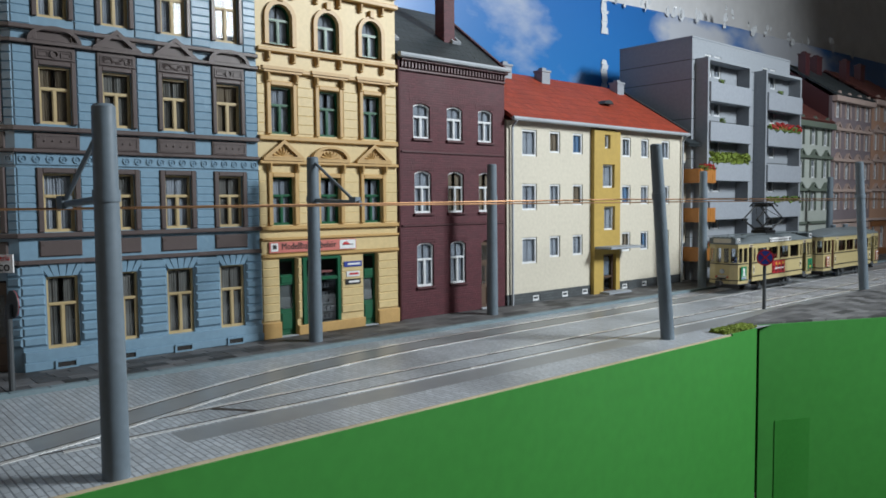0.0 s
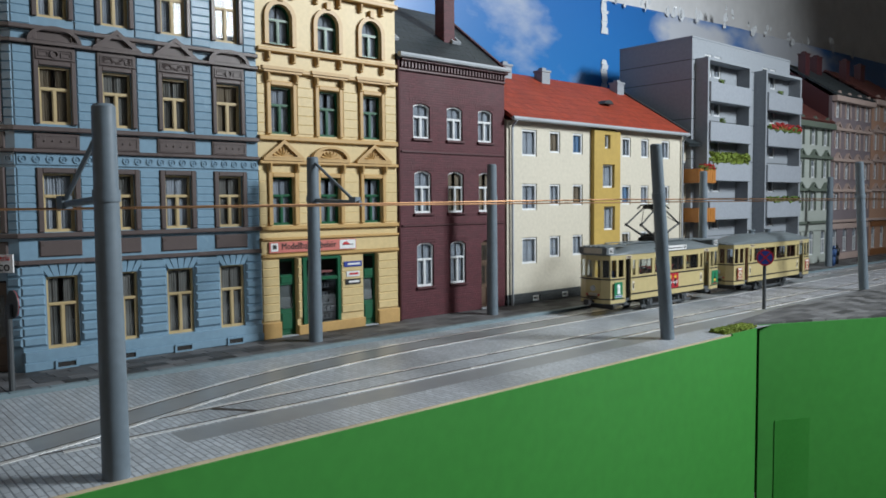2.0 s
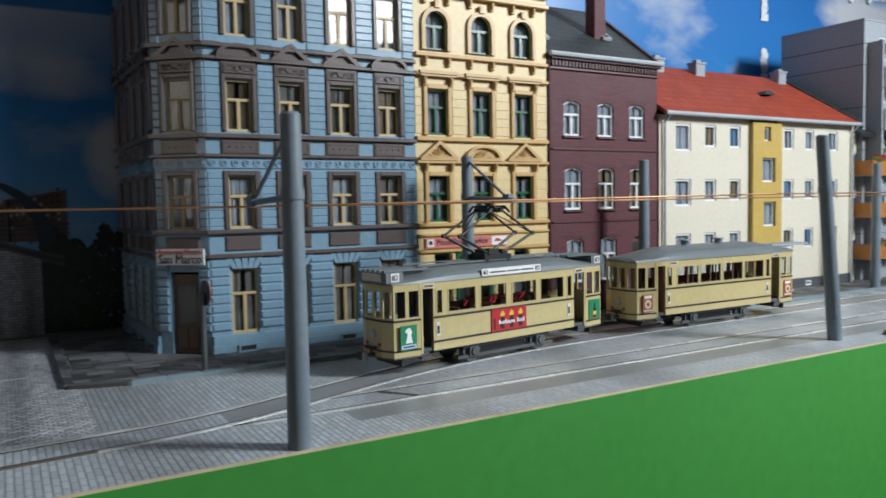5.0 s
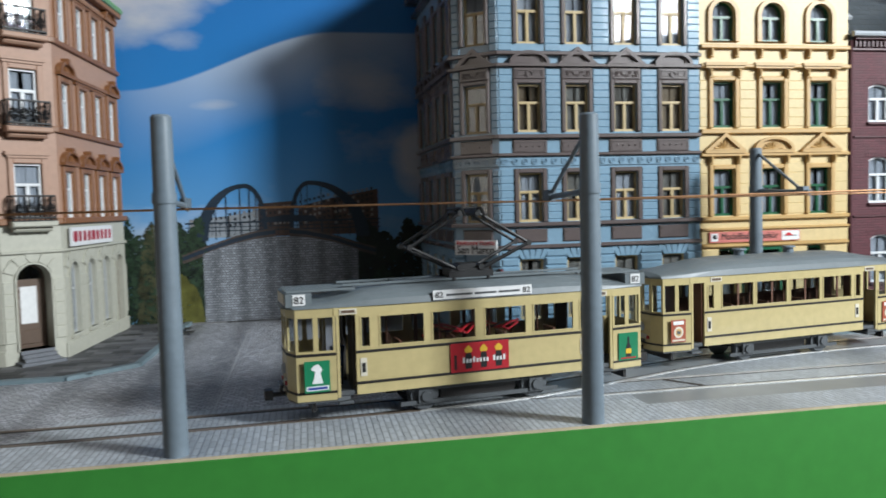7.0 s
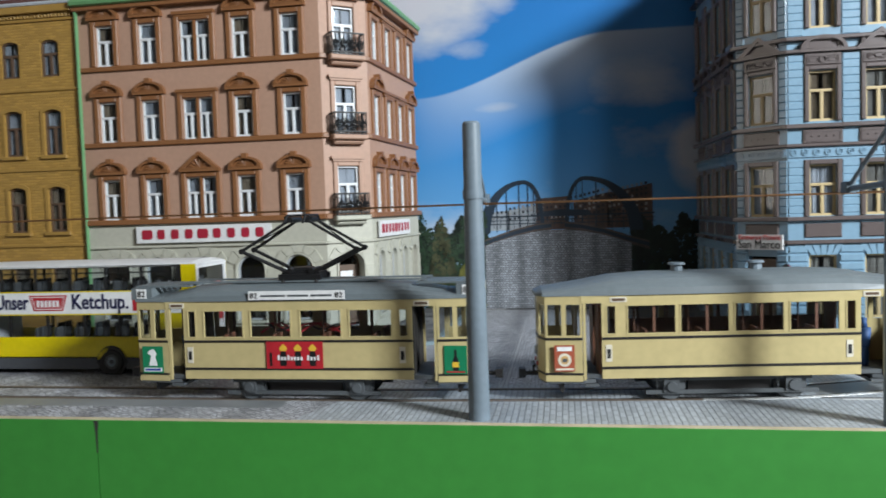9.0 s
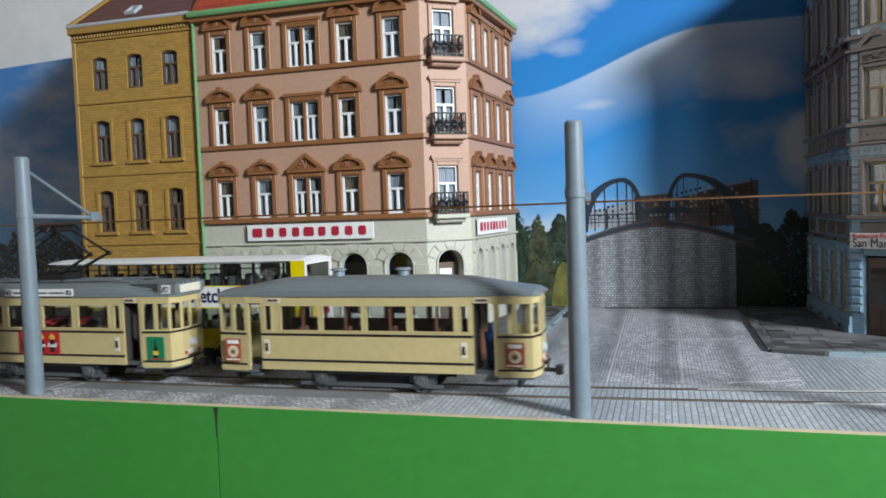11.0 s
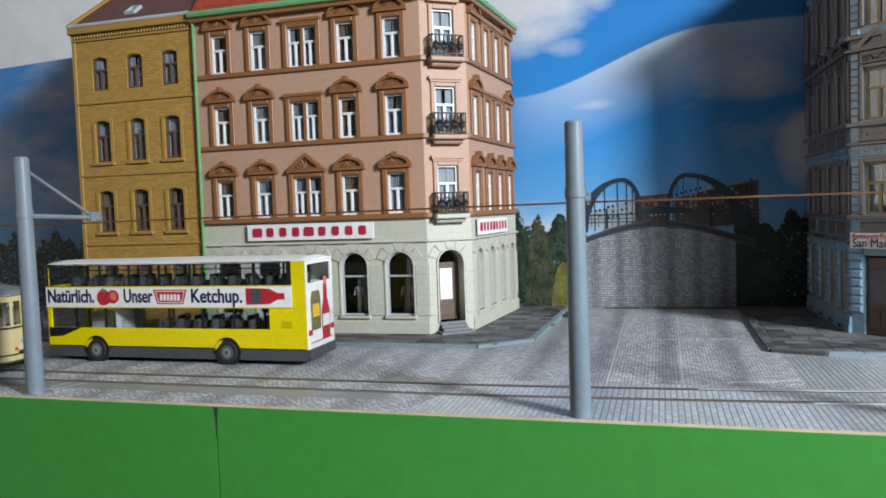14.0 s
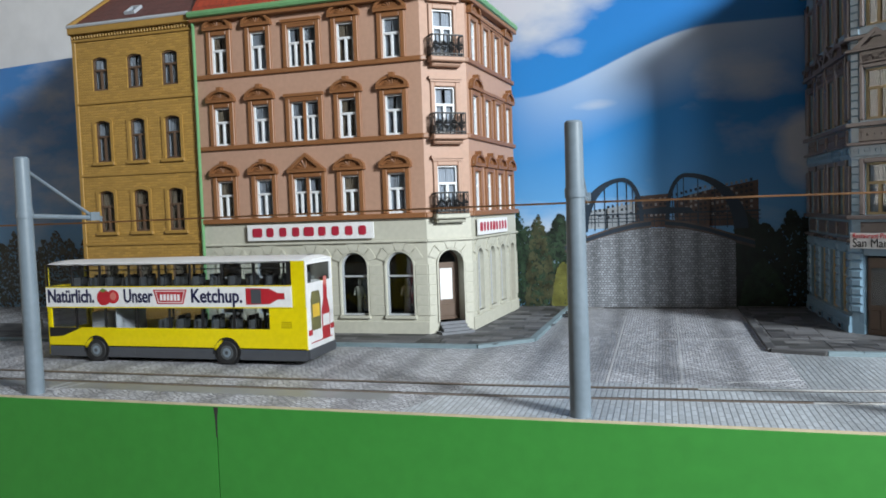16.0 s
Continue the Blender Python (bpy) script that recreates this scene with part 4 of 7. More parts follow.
    part("gutter", Mesh().rod((0, -0.5, 10.45), (W, -0.5, 10.45), 0.12, n=8), ZINC, H)
    for x in (0.3, W - 0.25):
        part("downpipe", Mesh().tube([(x, -0.5, 10.35), (x, -0.15, 10.0), (x, -0.15, 0.1)], 0.07, 8), ZINC, H)
    for x, y in ((4.9, 5.0), (8.6, 5.0), (16.9, 5.0)):
        chimney(H, x, y, 13.0, 14.5, 0.8, 0.7, CONCRETE)
    for x, y in ((0.5, 1.6), (12.0, 2.3)):
        zz = 10.6 + (y + 0.35) * 0.677
        part("eyebrow_dormer", Mesh().prism([(-0.5, 0), (0.5, 0), (0.3, 0.2), (0, 0.28), (-0.3, 0.2)], -0.25, 0.5), DARK_TILES, H, where=at(x, y, zz))


CURTAIN_BLUE = paint("blue_curtain", (0.2, 0.32, 0.5), 0.9, 0.2, 4)
# -- balcony block: a wing with timber-yellow balconies and the concrete tower --
FLOWER_RED = paint("red_flowers", (0.55, 0.03, 0.03), 0.7)
GRASS = paint("yellow_green_flock", (0.2, 0.27, 0.035), 0.9, 0.4, 8)
LEAF = paint("green_flock", (0.15, 0.23, 0.05), 0.9, 0.4, 8)
BALCONY_ORANGE = paint("orange_balcony", (0.5, 0.2, 0.04), 0.5)


def clump(n, sx, sy, sz, r, seed):
    m = Mesh()
    rnd = random.Random(seed)
    for _ in range(n):
        x, y, z = rnd.uniform(-sx, sx), rnd.uniform(-sy, sy), rnd.uniform(0, sz)
        a, b, rr = rnd.uniform(0, 6.28), rnd.uniform(-0.9, 0.9), r * rnd.uniform(0.6, 1.4)
        q = Euler((b, a, a * 2)).to_matrix()
        m.add([Vector((x, y, z)) + q @ Vector(p) for p in ((rr, 0, 0), (0, rr, 0.3 * rr), (-rr, 0, 0), (0, -rr, 0.3 * rr), (0, 0, rr))], [(0, 1, 2, 3), (0, 1, 4), (1, 2, 4), (2, 3, 4), (3, 0, 4)])
    return m


def tower():
    H = thing("concrete_tower", at(54.5, 12.5, 0), "light grey six-storey concrete tower block with balconies", "house")
    W, top, D = 15.3, 17.45, 6.2
    holes = []
    for k in range(6):
        for x in (2.2, 3.5, 11.0, 12.3):
            holes.append((x, 0.9 + 2.8 * k, 0.95, 1.6))
    part("wall", wall(Mesh(), 0, W, 0, top, holes), CONCRETE, H)
    for k, (c, z, w, h) in enumerate(holes):
        window(H, I4, c, z, w, h, 0, WHITE_FRAME, CURTAIN, "plain", 0.1)
    part("side_wall", Mesh().box(0.003, 0.3, 0, 0.3, D, top), CONCRETE, H)
    part("side_wall", Mesh().box(W - 0.3, 0.3, 0, W - 0.003, D, top), CONCRETE, H)
    part("back_wall", Mesh().box(0.3, D - 0.3, 0, W - 0.3, D, top), CONCRETE, H)
    part("roof", Mesh().box(-0.03, -0.03, top, W, D, top + 0.12), CONCRETE, H)
    part("dark_inner_block", Mesh().box(0.4, 1.4, 0.1, W - 0.4, D - 0.4, top - 0.2), DARK, H)
    for z in (3.2, 6.0, 8.85, 11.7, 14.5, 15.9):
        part("panel_joint", Mesh().box(-0.01, 0.1, z, 0.0, D, z + 0.05), GREYBASE, H)
        part("panel_joint", Mesh().box(0, -0.01, z, W, 0.0, z + 0.05), GREYBASE, H)
    for b, (x0, x1) in enumerate(((0.6, 6.5), (9.3, 15.2))):
        part("balcony_cheek", Mesh().box(x0 - 0.16, -1.0, 0, x0 + 0.06, -0.003, 16.0), CONCRETE, H)
        part("balcony_cheek", Mesh().box(x1 - 0.06, -1.0, 0, x1 + 0.16, -0.003, 16.0), CONCRETE, H)
        part("balcony_roof", Mesh().box(x0 + 0.06, -1.0, 15.8, x1 - 0.06, -0.003, 16.0), CONCRETE, H)
        for k in range(5):
            z = 1.7 + 2.82 * k
            part("balcony_floor", Mesh().box(x0 + 0.06, -0.96, z, x1 - 0.06, -0.003, z + 0.16), CONCRETE, H)
            part("balcony_front", Mesh().slab(x0 + 0.02, z - 0.06, x1 + 0.02, z + 1.3, -1.0, 0.16, 0.03), PALECONCRETE, H)
            if (b, k) in ((0, 2), (1, 3), (1, 1)):
                n = {(0, 2): 560, (1, 3): 260, (1, 1): 150}[b, k]
                part("flower_box", clump(n, 2.75, 0.16, 0.75 if b == 0 else 0.35, 0.14, 3 + k), GRASS if b == 0 else LEAF, H, "green balcony plants", where=at((x0 + x1) / 2, -1.05, z + 1.2))
                if (b, k) == (1, 3):
                    part("flowers", clump(110, 2.6, 0.2, 0.5, 0.12, 9 + k), FLOWER_RED, H, "red balcony flowers", where=at((x0 + x1) / 2, -1.15, z + 1.3))
            elif k in (3, 4):
                part("pot_plant", clump(26, 0.22, 0.15, 0.5, 0.1, 40 + k), LEAF, H, "potted balcony plant", where=at(x0 + 2.2 + 0.6 * b, -0.8, z + 1.2))


PALECONCRETE = paint("pale_grey_balcony", (0.34, 0.37, 0.42), 0.6, 0.05, 0.4)


def balcony_wing():
    H = thing("balcony_house", at(53.35, 12.9, 0), "narrow cream house with orange balconies and dark roof", "house")
    W = 1.9
    holes = [(1.0, z, 0.8, 1.7) for z in (1.2, 4.1, 7.0)]
    part("wall", wall(Mesh(), 0, W, 0, 10.2, holes), CREAM, H)
    for c, z, w, h in holes:
        window(H, I4, c, z, w, h, 0, WHITE_FRAME, CURTAIN, "plain", 0.1)
    part("dark_inner_block", Mesh().box(0.2, 1.2, 0.1, W - 0.1, 9, 10), DARK, H)
    part("roof", Mesh().across([(-0.9, 9.7), (5.5, 13.2), (5.5, 13.4), (-1.0, 9.9)], 0, W), DARK_TILES, H)
    for k in range(3):
        z = 1.6 + 2.75 * k
        part("balcony_floor", Mesh().box(0.05, -1.7, z, W + 0.3, 0, z + 0.12), CONCRETE, H)
        bf = part("balcony_front", Mesh().box(0.0, -1.7, z, 0.06, 0, z + 1.0), BALCONY_ORANGE, H, "orange slatted balcony front")
        for i in range(9):
            part("slat", Mesh().box(0.06 + i * 0.235, -1.78, z, 0.06 + i * 0.235 + 0.2, -1.7, z + 1.0), BALCONY_ORANGE, bf)
        if k != 1:
            part("flowers", clump(60, 0.9, 0.1, 0.3, 0.1, 20 + k), FLOWER_RED, H, where=at(1.1, -1.75, z + 1.0))
            part("flower_box", clump(90, 0.95, 0.1, 0.22, 0.1, 30 + k), LEAF, H, where=at(1.1, -1.75, z + 0.95))


def far_house(name, x0, W, h, floors, ncol, mat, trim, roof, label, shop=None):
    H = thing(name, at(x0, 12.4, 0), label, "house")
    holes = []
    step = W / ncol
    fh = (h - 4.0) / (floors - 1)
    for k in range(floors):
        for c in range(ncol):
            z = 0.9 if k == 0 else 4.0 + (k - 1) * fh + 0.9
            holes.append(((c + 0.5) * step, z, 1.0, 2.2 if k == 0 else min(2.1, fh - 1.3), 0.0 if k % 2 else 0.3))
    part("wall", wall(Mesh(), 0, W, 0, h, holes), mat, H)
    cr = pediment("tri", 1.5).data("pediment", trim)
    cs = casing(1.0, min(2.1, fh - 1.3), 0.16, 0.12).data("window_surround", trim)
    for c, z, w, hh, r in holes:
        window(H, I4, c, z, w, hh, r, WHITE_FRAME, CURTAIN, "cross")
        if z > 3:
            put("window_surround", cs, H, I4, c, z)
            put("pediment", cr, H, I4, c, z + hh + 0.2)
    for k in range(floors - 1):
        part("string_course", Mesh().slab(0, 3.7 + k * fh, W, 3.95 + k * fh, 0, 0.25, 0.03), trim, H)
    part("cornice", Mesh().slab(0, h - 0.5, W, h, 0, 0.5, 0.04), trim, H)
    if shop:
        part("shop_front", Mesh().box(0.3, -0.08, 0.2, W - 0.3, -0.02, 0.8).box(0.3, -0.1, 3.1, W - 0.3, -0.02, 3.6), shop, H)
    part("dark_inner_block", Mesh().box(0.3, 1.4, 0.1, W - 0.3, 8.8, h - 0.2), DARK, H)
    for a in (0.003, W - 0.303):
        part("side_wall", Mesh().across([(0.3, 0), (9, 0), (9, h), (4.6, h + 3.2), (0.3, h)], a, a + 0.3), MAROON, H)
    gable_roof(H, 0, W, -0.3, 9.3, h, 4.6, h + 3.4, roof)
    chimney(H, 0.8, 3.0, h + 1.0, h + 4.2, 0.9, 0.7, MAROON)
    chimney(H, W * 0.62, 4.0, h + 2, h + 4.6, 1.2, 0.7, MAROON)


PALEGREEN = paint("pale_green_plaster", (0.46, 0.5, 0.46), 0.5)
DEEPGREEN = paint("dark_green_trim", (0.13, 0.16, 0.13), 0.5)
MAUVE = paint("mauve_grey_plaster", (0.24, 0.2, 0.22), 0.5)
PINKTRIM = paint("pale_pink_trim", (0.5, 0.38, 0.34), 0.5)


# -- the salmon corner shop --
def letter_blocks(board, width):
    """A shop name as nine plain red blocks of the letters' size."""
    step = width / 9
    for k in range(9):
        x, w, c = -width / 2 + (k + 0.5) * step, step * (0.38 if k in (0, 4) else 0.27), 0.07
        pts = [(x - w + c, 0.17), (x + w - c, 0.17), (x + w, 0.17 + c), (x + w, 0.6 - c), (x + w - c, 0.6), (x - w + c, 0.6), (x - w, 0.6 - c), (x - w, 0.17 + c)]
        part("lettering_block", Mesh().prism(pts, -0.225, -0.2), SHOP_RED, board)


SHOP_RED = paint("dark_red_lettering", (0.4, 0.02, 0.045), 0.4)
GREY_FRAME = paint("grey_window_paint", (0.42, 0.44, 0.46), 0.4)


def salmon_house():
    H = thing("corner_shop_house", at(-19.55, 12.15, 0), "salmon corner house with rust-brown window crowns above a cream shop floor", "house")
    W = 11.55
    ca, cl = math.degrees(math.atan2(1.35, 1.75)), math.hypot(1.75, 1.35)
    top = 15.5
    side = 7.6
    faces = [(I4, turn(0, 0), W, [1.37, 3.48, 5.76, 7.94, 10.2], 0),
             (at(W, 0, 0, ca), turn(W, 0, 0, ca), cl, [cl / 2], 1),
             (at(W + 1.75, 1.35, 0, 85), turn(W + 1.75, 1.35, 0, 85), side, [1.0, 2.9, 4.7, 6.5], 2)]
    up, gr, stone = Mesh(), Mesh(), Mesh()
    cas = casing(0.86, 1.84, 0.24, 0.12).data("window_surround", RUST)
    cas_d = casing(1.45, 1.84, 0.24, 0.12).data("window_surround", RUST)
    crown = pediment("arc", 1.55)
    crown.box(-0.12, -0.3, 0.5, 0.12, 0, 0.72)
    for s in (-1, 1):
        crown.rod((s * 0.72, -0.12, 0.12), (s * 0.72, -0.12, 0.28), 0.09, 0.03, 6)
    crown = crown.data("window_crown", RUST)
    crown_t, crown_f = pediment("tri", 1.95).data("window_crown", RUST), pediment("flat", 2.0).data("window_crown", RUST)
    crown_s, crown_sf = pediment("tri", 1.5).data("window_crown", SALMON), pediment("flat", 1.6).data("window_crown", SALMON)
    wins = (5.66, 9.22, 12.68)
    for F, T, w, cols, kind in faces:
        hu, hg = [], []
        for z in wins:
            for i, c in enumerate(cols):
                hu.append((c, z, 1.45 if kind == 0 and i == 2 else (1.0 if kind == 1 else 0.86), 1.84 if kind != 1 else 2.1))
        if kind == 1:
            hg = [(c, 0.62, 1.25, 3.3, 0.625) for c in cols]
        elif kind == 0:
            hg = [(c, 0.95, 1.34, 2.95, 0.62) for c in cols]
        else:
            hg = [(c, 0.95, 0.85, 2.92, 0.425) for c in cols[:3]] + [(cols[3], 0.15, 0.85, 3.7, 0.425)]
        up.join(wall(Mesh(), 0, w, 5.45, top, hu).move(T))
        gr.join(wall(Mesh(), 0, w, 0, 5.45, hg, 0.9 if kind == 1 else 0.3).move(T))
        for z, hh, pr in ((5.42, 0.24, 0.2), (9.0, 0.22, 0.14), (12.46, 0.22, 0.14), (15.2, 0.3, 0.35)):
            part("string_course", Mesh().slab(-0.05, z, w + 0.05, z + hh, 0, pr, 0.03), RUST, H, where=F)
        s = Mesh().slab(-0.02, 4.32, w + 0.02, 4.44, 0, 0.12, 0.03).slab(-0.03, 0, w + 0.03, 0.7, 0, 0.08, 0.03) if kind != 1 else Mesh().slab(-0.02, 4.32, w + 0.02, 4.44, 0, 0.12, 0.03)
        for a, b in spans(0, w, hg, 0.09):
            course_parts("stone_block", H, F, a, b, 0.95, 3.3, 0.48, 0.05, 0.02, STONE)
        for hx, hz, hw, hh, hr in hg:  # voussoirs
            for k in range(5):
                a0, a1 = math.pi * (0.1 + k * 0.16), math.pi * (0.1 + (k + 1) * 0.16)
                r0, r1, cz = hw / 2 + 0.1, hw / 2 + 0.52 + (0.12 if k == 2 else 0), hz + hh - hw / 2
                pts = [(hx + r * math.cos(a), min(4.3, cz + r * math.sin(a))) for r, a in ((r0, a0 + 0.02), (r1, a0 + 0.02), (r1, a1 - 0.02), (r0, a1 - 0.02))]
                s.prism(pts, -0.06, 0)
            s.ring([(hx + x, hz + z) for x, z in arch(hw + 0.14, hh + 0.07, hr + 0.07)], [(hx + x, hz + z) for x, z in arch(hw, hh, hr)], -0.09, 0.0)
            if kind != 1:
                s.slab(hx - hw / 2 - 0.1, hz - 0.14, hx + hw / 2 + 0.1, hz, 0, 0.14, 0.02)
        stone.join(s.move(T))
        for z in wins:
            for i, c in enumerate(cols):
                if kind == 1:
                    window(H, F, c, z, 1.0, 2.1, 0, WHITE_FRAME, CURTAIN, "cross", 0.1)
                    put("window_crown", crown_s if z > 12 else crown_sf, H, F, c, z + 2.4)
                    part("window_surround", casing(1.0, 2.1, 0.2, 0.1).data("window_surround", SALMON), None, H, where=F @ at(c, 0, z))
                elif kind == 0 and i == 2:
                    for s in (-0.37, 0.37):
                        window(H, F, c + s, z, 0.68, 1.84, 0, WHITE_FRAME, CURTAIN, "cross", 0.1)
                    part("mullion", Mesh().box(c - 0.06, -0.05, z, c + 0.06, 0.2, z + 1.84), RUST, H)
                    put("window_surround", cas_d, H, F, c, z)
                    put("window_crown", crown_t if z < 6 else crown_f, H, F, c, z + 2.08)
                else:
                    window(H, F, c, z, 0.86, 1.84, 0, WHITE_FRAME, CURTAIN if (i + kind) % 3 else CURTAIN_WARM, "cross", 0.1)
                    put("window_surround", cas, H, F, c, z)
                    put("window_crown", crown_f if (kind == 2 and z > 6 and i in (1, 2)) else crown, H, F, c, z + 2.08)
        for k, (c, z, w2, h2, r) in enumerate(hg):
            if kind == 1:
                continue
            if kind == 2 and k == 3:
                part("side_door", Mesh().prism(arch(w2, h2, r), 0.16, 0.22), BROWN_FRAME, H, where=F @ at(c, 0, z))
                continue
            window(H, F, c, z, w2, h2, r, GREY_FRAME, None, "fan", 0.16)
    part("upper_wall", up, SALMON, H)
    part("ground_floor_wall", gr, STONE, H)
    tagged(part("stone_dressing", stone, STONE, H), kind="stuff")
    # entrance in the chamfer
    F = faces[1][0]
    d = Mesh().ring(arch(1.25, 3.3, 0.625), arch(1.25, 3.3, 0.625, 0.1), 0.6, 0.72)
    d.box(-0.52, 0.62, 2.55, 0.52, 0.7, 2.68).box(-0.52, 0.64, 0, 0.52, 0.7, 0.85).slab(-0.4, 0.15, 0.4, 0.7, 0.64, 0.04, 0.02)
    d.box(-0.52, 0.63, 0.85, -0.38, 0.7, 2.55).box(0.38, 0.63, 0.85, 0.52, 0.7, 2.55)
    ob = part("door", d, BROWN_FRAME, H, "brown arched shop door with white blind", where=F @ at(cl / 2, 0, 0.62))
    part("blind", Mesh().box(-0.3, 0.615, 0.95, 0.3, 0.63, 2.4), WHITE, ob)
    part("door_leaf", Mesh().box(-0.4, 0.63, 0.8, 0.4, 0.69, 2.56), BROWN_FRAME, ob)
    part("fanlight", Mesh().prism([(x, z) for x, z in arch(1.05, 3.2, 0.52) if z > 2.6], 0.64, 0.65), GLASS, ob)
    st = Mesh()
    for k in range(4):
        e = 0.3 * (3 - k)
        st.box(-0.62 - (0.18 if k == 0 else 0), -0.1 - e * 0.7, 0.1, 0.62 + (0.18 if k == 0 else 0), 0.6, 0.1 + 0.13 * (k + 1))
    part("steps", st, paint("grey_step_stone", (0.16, 0.17, 0.19), 0.6), H, "grey stone entrance steps", where=F @ at(cl / 2, 0, 0))
    rail = Mesh()
    w, h, dp = 1.5, 0.95, 0.55
    for z in (0.0, 0.12, h):
        rail.tube([(-w / 2, 0, z), (-w / 2, -dp, z), (w / 2, -dp, z), (w / 2, 0, z)], 0.04, 5)
    for k in range(9):
        x = -w / 2 + w * k / 8
        rail.rod((x, -dp, 0), (x, -dp, h), 0.028, n=5)
    for k in range(4):  # scrolls
        cx = -w / 2 + w * (k + 0.5) / 4
        for r in (0.14, 0.08):
            rail.tube([(cx + r * math.cos(a * 0.6), -dp - 0.02, 0.45 + r * 1.3 * math.sin(a * 0.6)) for a in range(11)], 0.03, 4)
    for s in (-1, 1):
        for k in range(3):
            rail.rod((s * w / 2, -dp * k / 3, 0), (s * w / 2, -dp * k / 3, h), 0.02, n=5)
    rail = rail.data("balcony_rail", BLACK)
    for z in wins:
        b = part("balcony", Mesh().slab(-0.82, -0.22, 0.82, 0, 0, 0.62, 0.05).slab(-0.7, -0.4, 0.7, -0.22, 0, 0.4, 0.08), SALMON if z > 6 else STONE, H, "small balcony with black iron scrollwork rail", where=F @ at(cl / 2, 0, z - 0.1))
        part("balcony_rail", rail, None, b)
    # signs
    b = part("sign_board", Mesh().box(-3.25, -0.2, 0, 3.25, -0.12, 0.76), WHITE, H, "white sign board with red shop lettering", where=at(5.8, 0, 4.56))
    letter_blocks(b, 6.1)
    b = part("sign_board", Mesh().box(-2.4, -0.2, 0, 2.4, -0.12, 0.76), WHITE, H, "white sign board with red shop lettering", where=faces[2][0] @ at(2.9, 0, 4.5))
    letter_blocks(b, 4.5)
    # figures shown behind the shop glass
    for x, mt in ((7.95, CREAM), (10.3, CURTAIN_WARM)):
        f = Mesh().rod((0, 0, 0), (0, 0, 0.75), 0.16, 0.12, 8).rod((0, 0, 0.75), (0, 0, 1.3), 0.14, 0.19, 8).rod((0, 0, 1.3), (0, 0, 1.4), 0.06, 0.06, 6).rod((0, 0, 1.4), (0, 0, 1.65), 0.1, 0.08, 8).rod((0.2, 0, 1.25), (0.27, -0.08, 0.8), 0.05, 0.04, 6).rod((-0.2, 0, 1.25), (-0.27, -0.05, 0.85), 0.05, 0.04, 6)
        part("shop_figure", f, mt, H, "small display figure behind shop glass", where=at(x, 0.55, 0.97), smooth=True)
    part("shop_floor", Mesh().box(0.3, 0.3, 0.6, W, 1.5, 0.96), DARK, H)
    part("dark_inner_block", Mesh().plate([(0.3, 1.6), (W - 0.6, 1.6), (W + 0.4, 2.4), (W + 0.4, 8.5), (0.3, 8.5)], 0.1, 15.3), DARK, H)
    part("side_wall", Mesh().box(0.003, 0.3, 0, 0.3, 8.9, top), SALMON, H)
    part("back_wall", Mesh().box(0.3, 8.6, 0, W + 1, 8.9, top), SALMON, H)
    part("roof", Mesh().add([(0, -0.35, top), (W + 0.1, -0.35, top), (W + 2.0, 1.2, top), (W + 2.6, 9, top), (0, 9, top), (0, 2.2, top + 3.4), (W - 1, 2.2, top + 3.4), (W - 0.6, 9, top + 3.4), (0, 9, top + 3.4)],
                            [(0, 1, 6, 5), (1, 2, 6), (2, 3, 7, 6), (5, 6, 7, 8), (3, 4, 8, 7), (0, 5, 8, 4), (4, 3, 2, 1, 0)]), RED_TILES, H)
    part("gutter", Mesh().tube([(0, -0.4, top + 0.05), (W + 0.1, -0.4, top + 0.05), (W + 2.1, 1.2, top + 0.05), (W + 2.7, 8.9, top + 0.05)], 0.17, 8), GUTTER_GREEN, H, "green gutter")
    part("downpipe", Mesh().tube([(0.06, -0.3, top), (0.06, -0.14, top - 0.5), (0.06, -0.14, 0.1)], 0.08, 8), GUTTER_GREEN, H, "green downpipe")
    part("downpipe", Mesh().tube([(W + 2.5, 8.95, top), (W + 2.3, 8.95, top - 0.6), (W + 2.3, 8.95, 0.1)], 0.08, 8), GUTTER_GREEN, H, "green downpipe")
    dw = part("dormer", Mesh().box(W + 0.6, 3.4, top, W + 1.9, 5.4, top + 2.0), RUST, H)
    for y in (3.8, 4.9):
        window(H, at(W + 1.9, 0, 0, 90), y, top + 0.35, 0.7, 1.4, 0, WHITE_FRAME, None, "cross", -0.04)


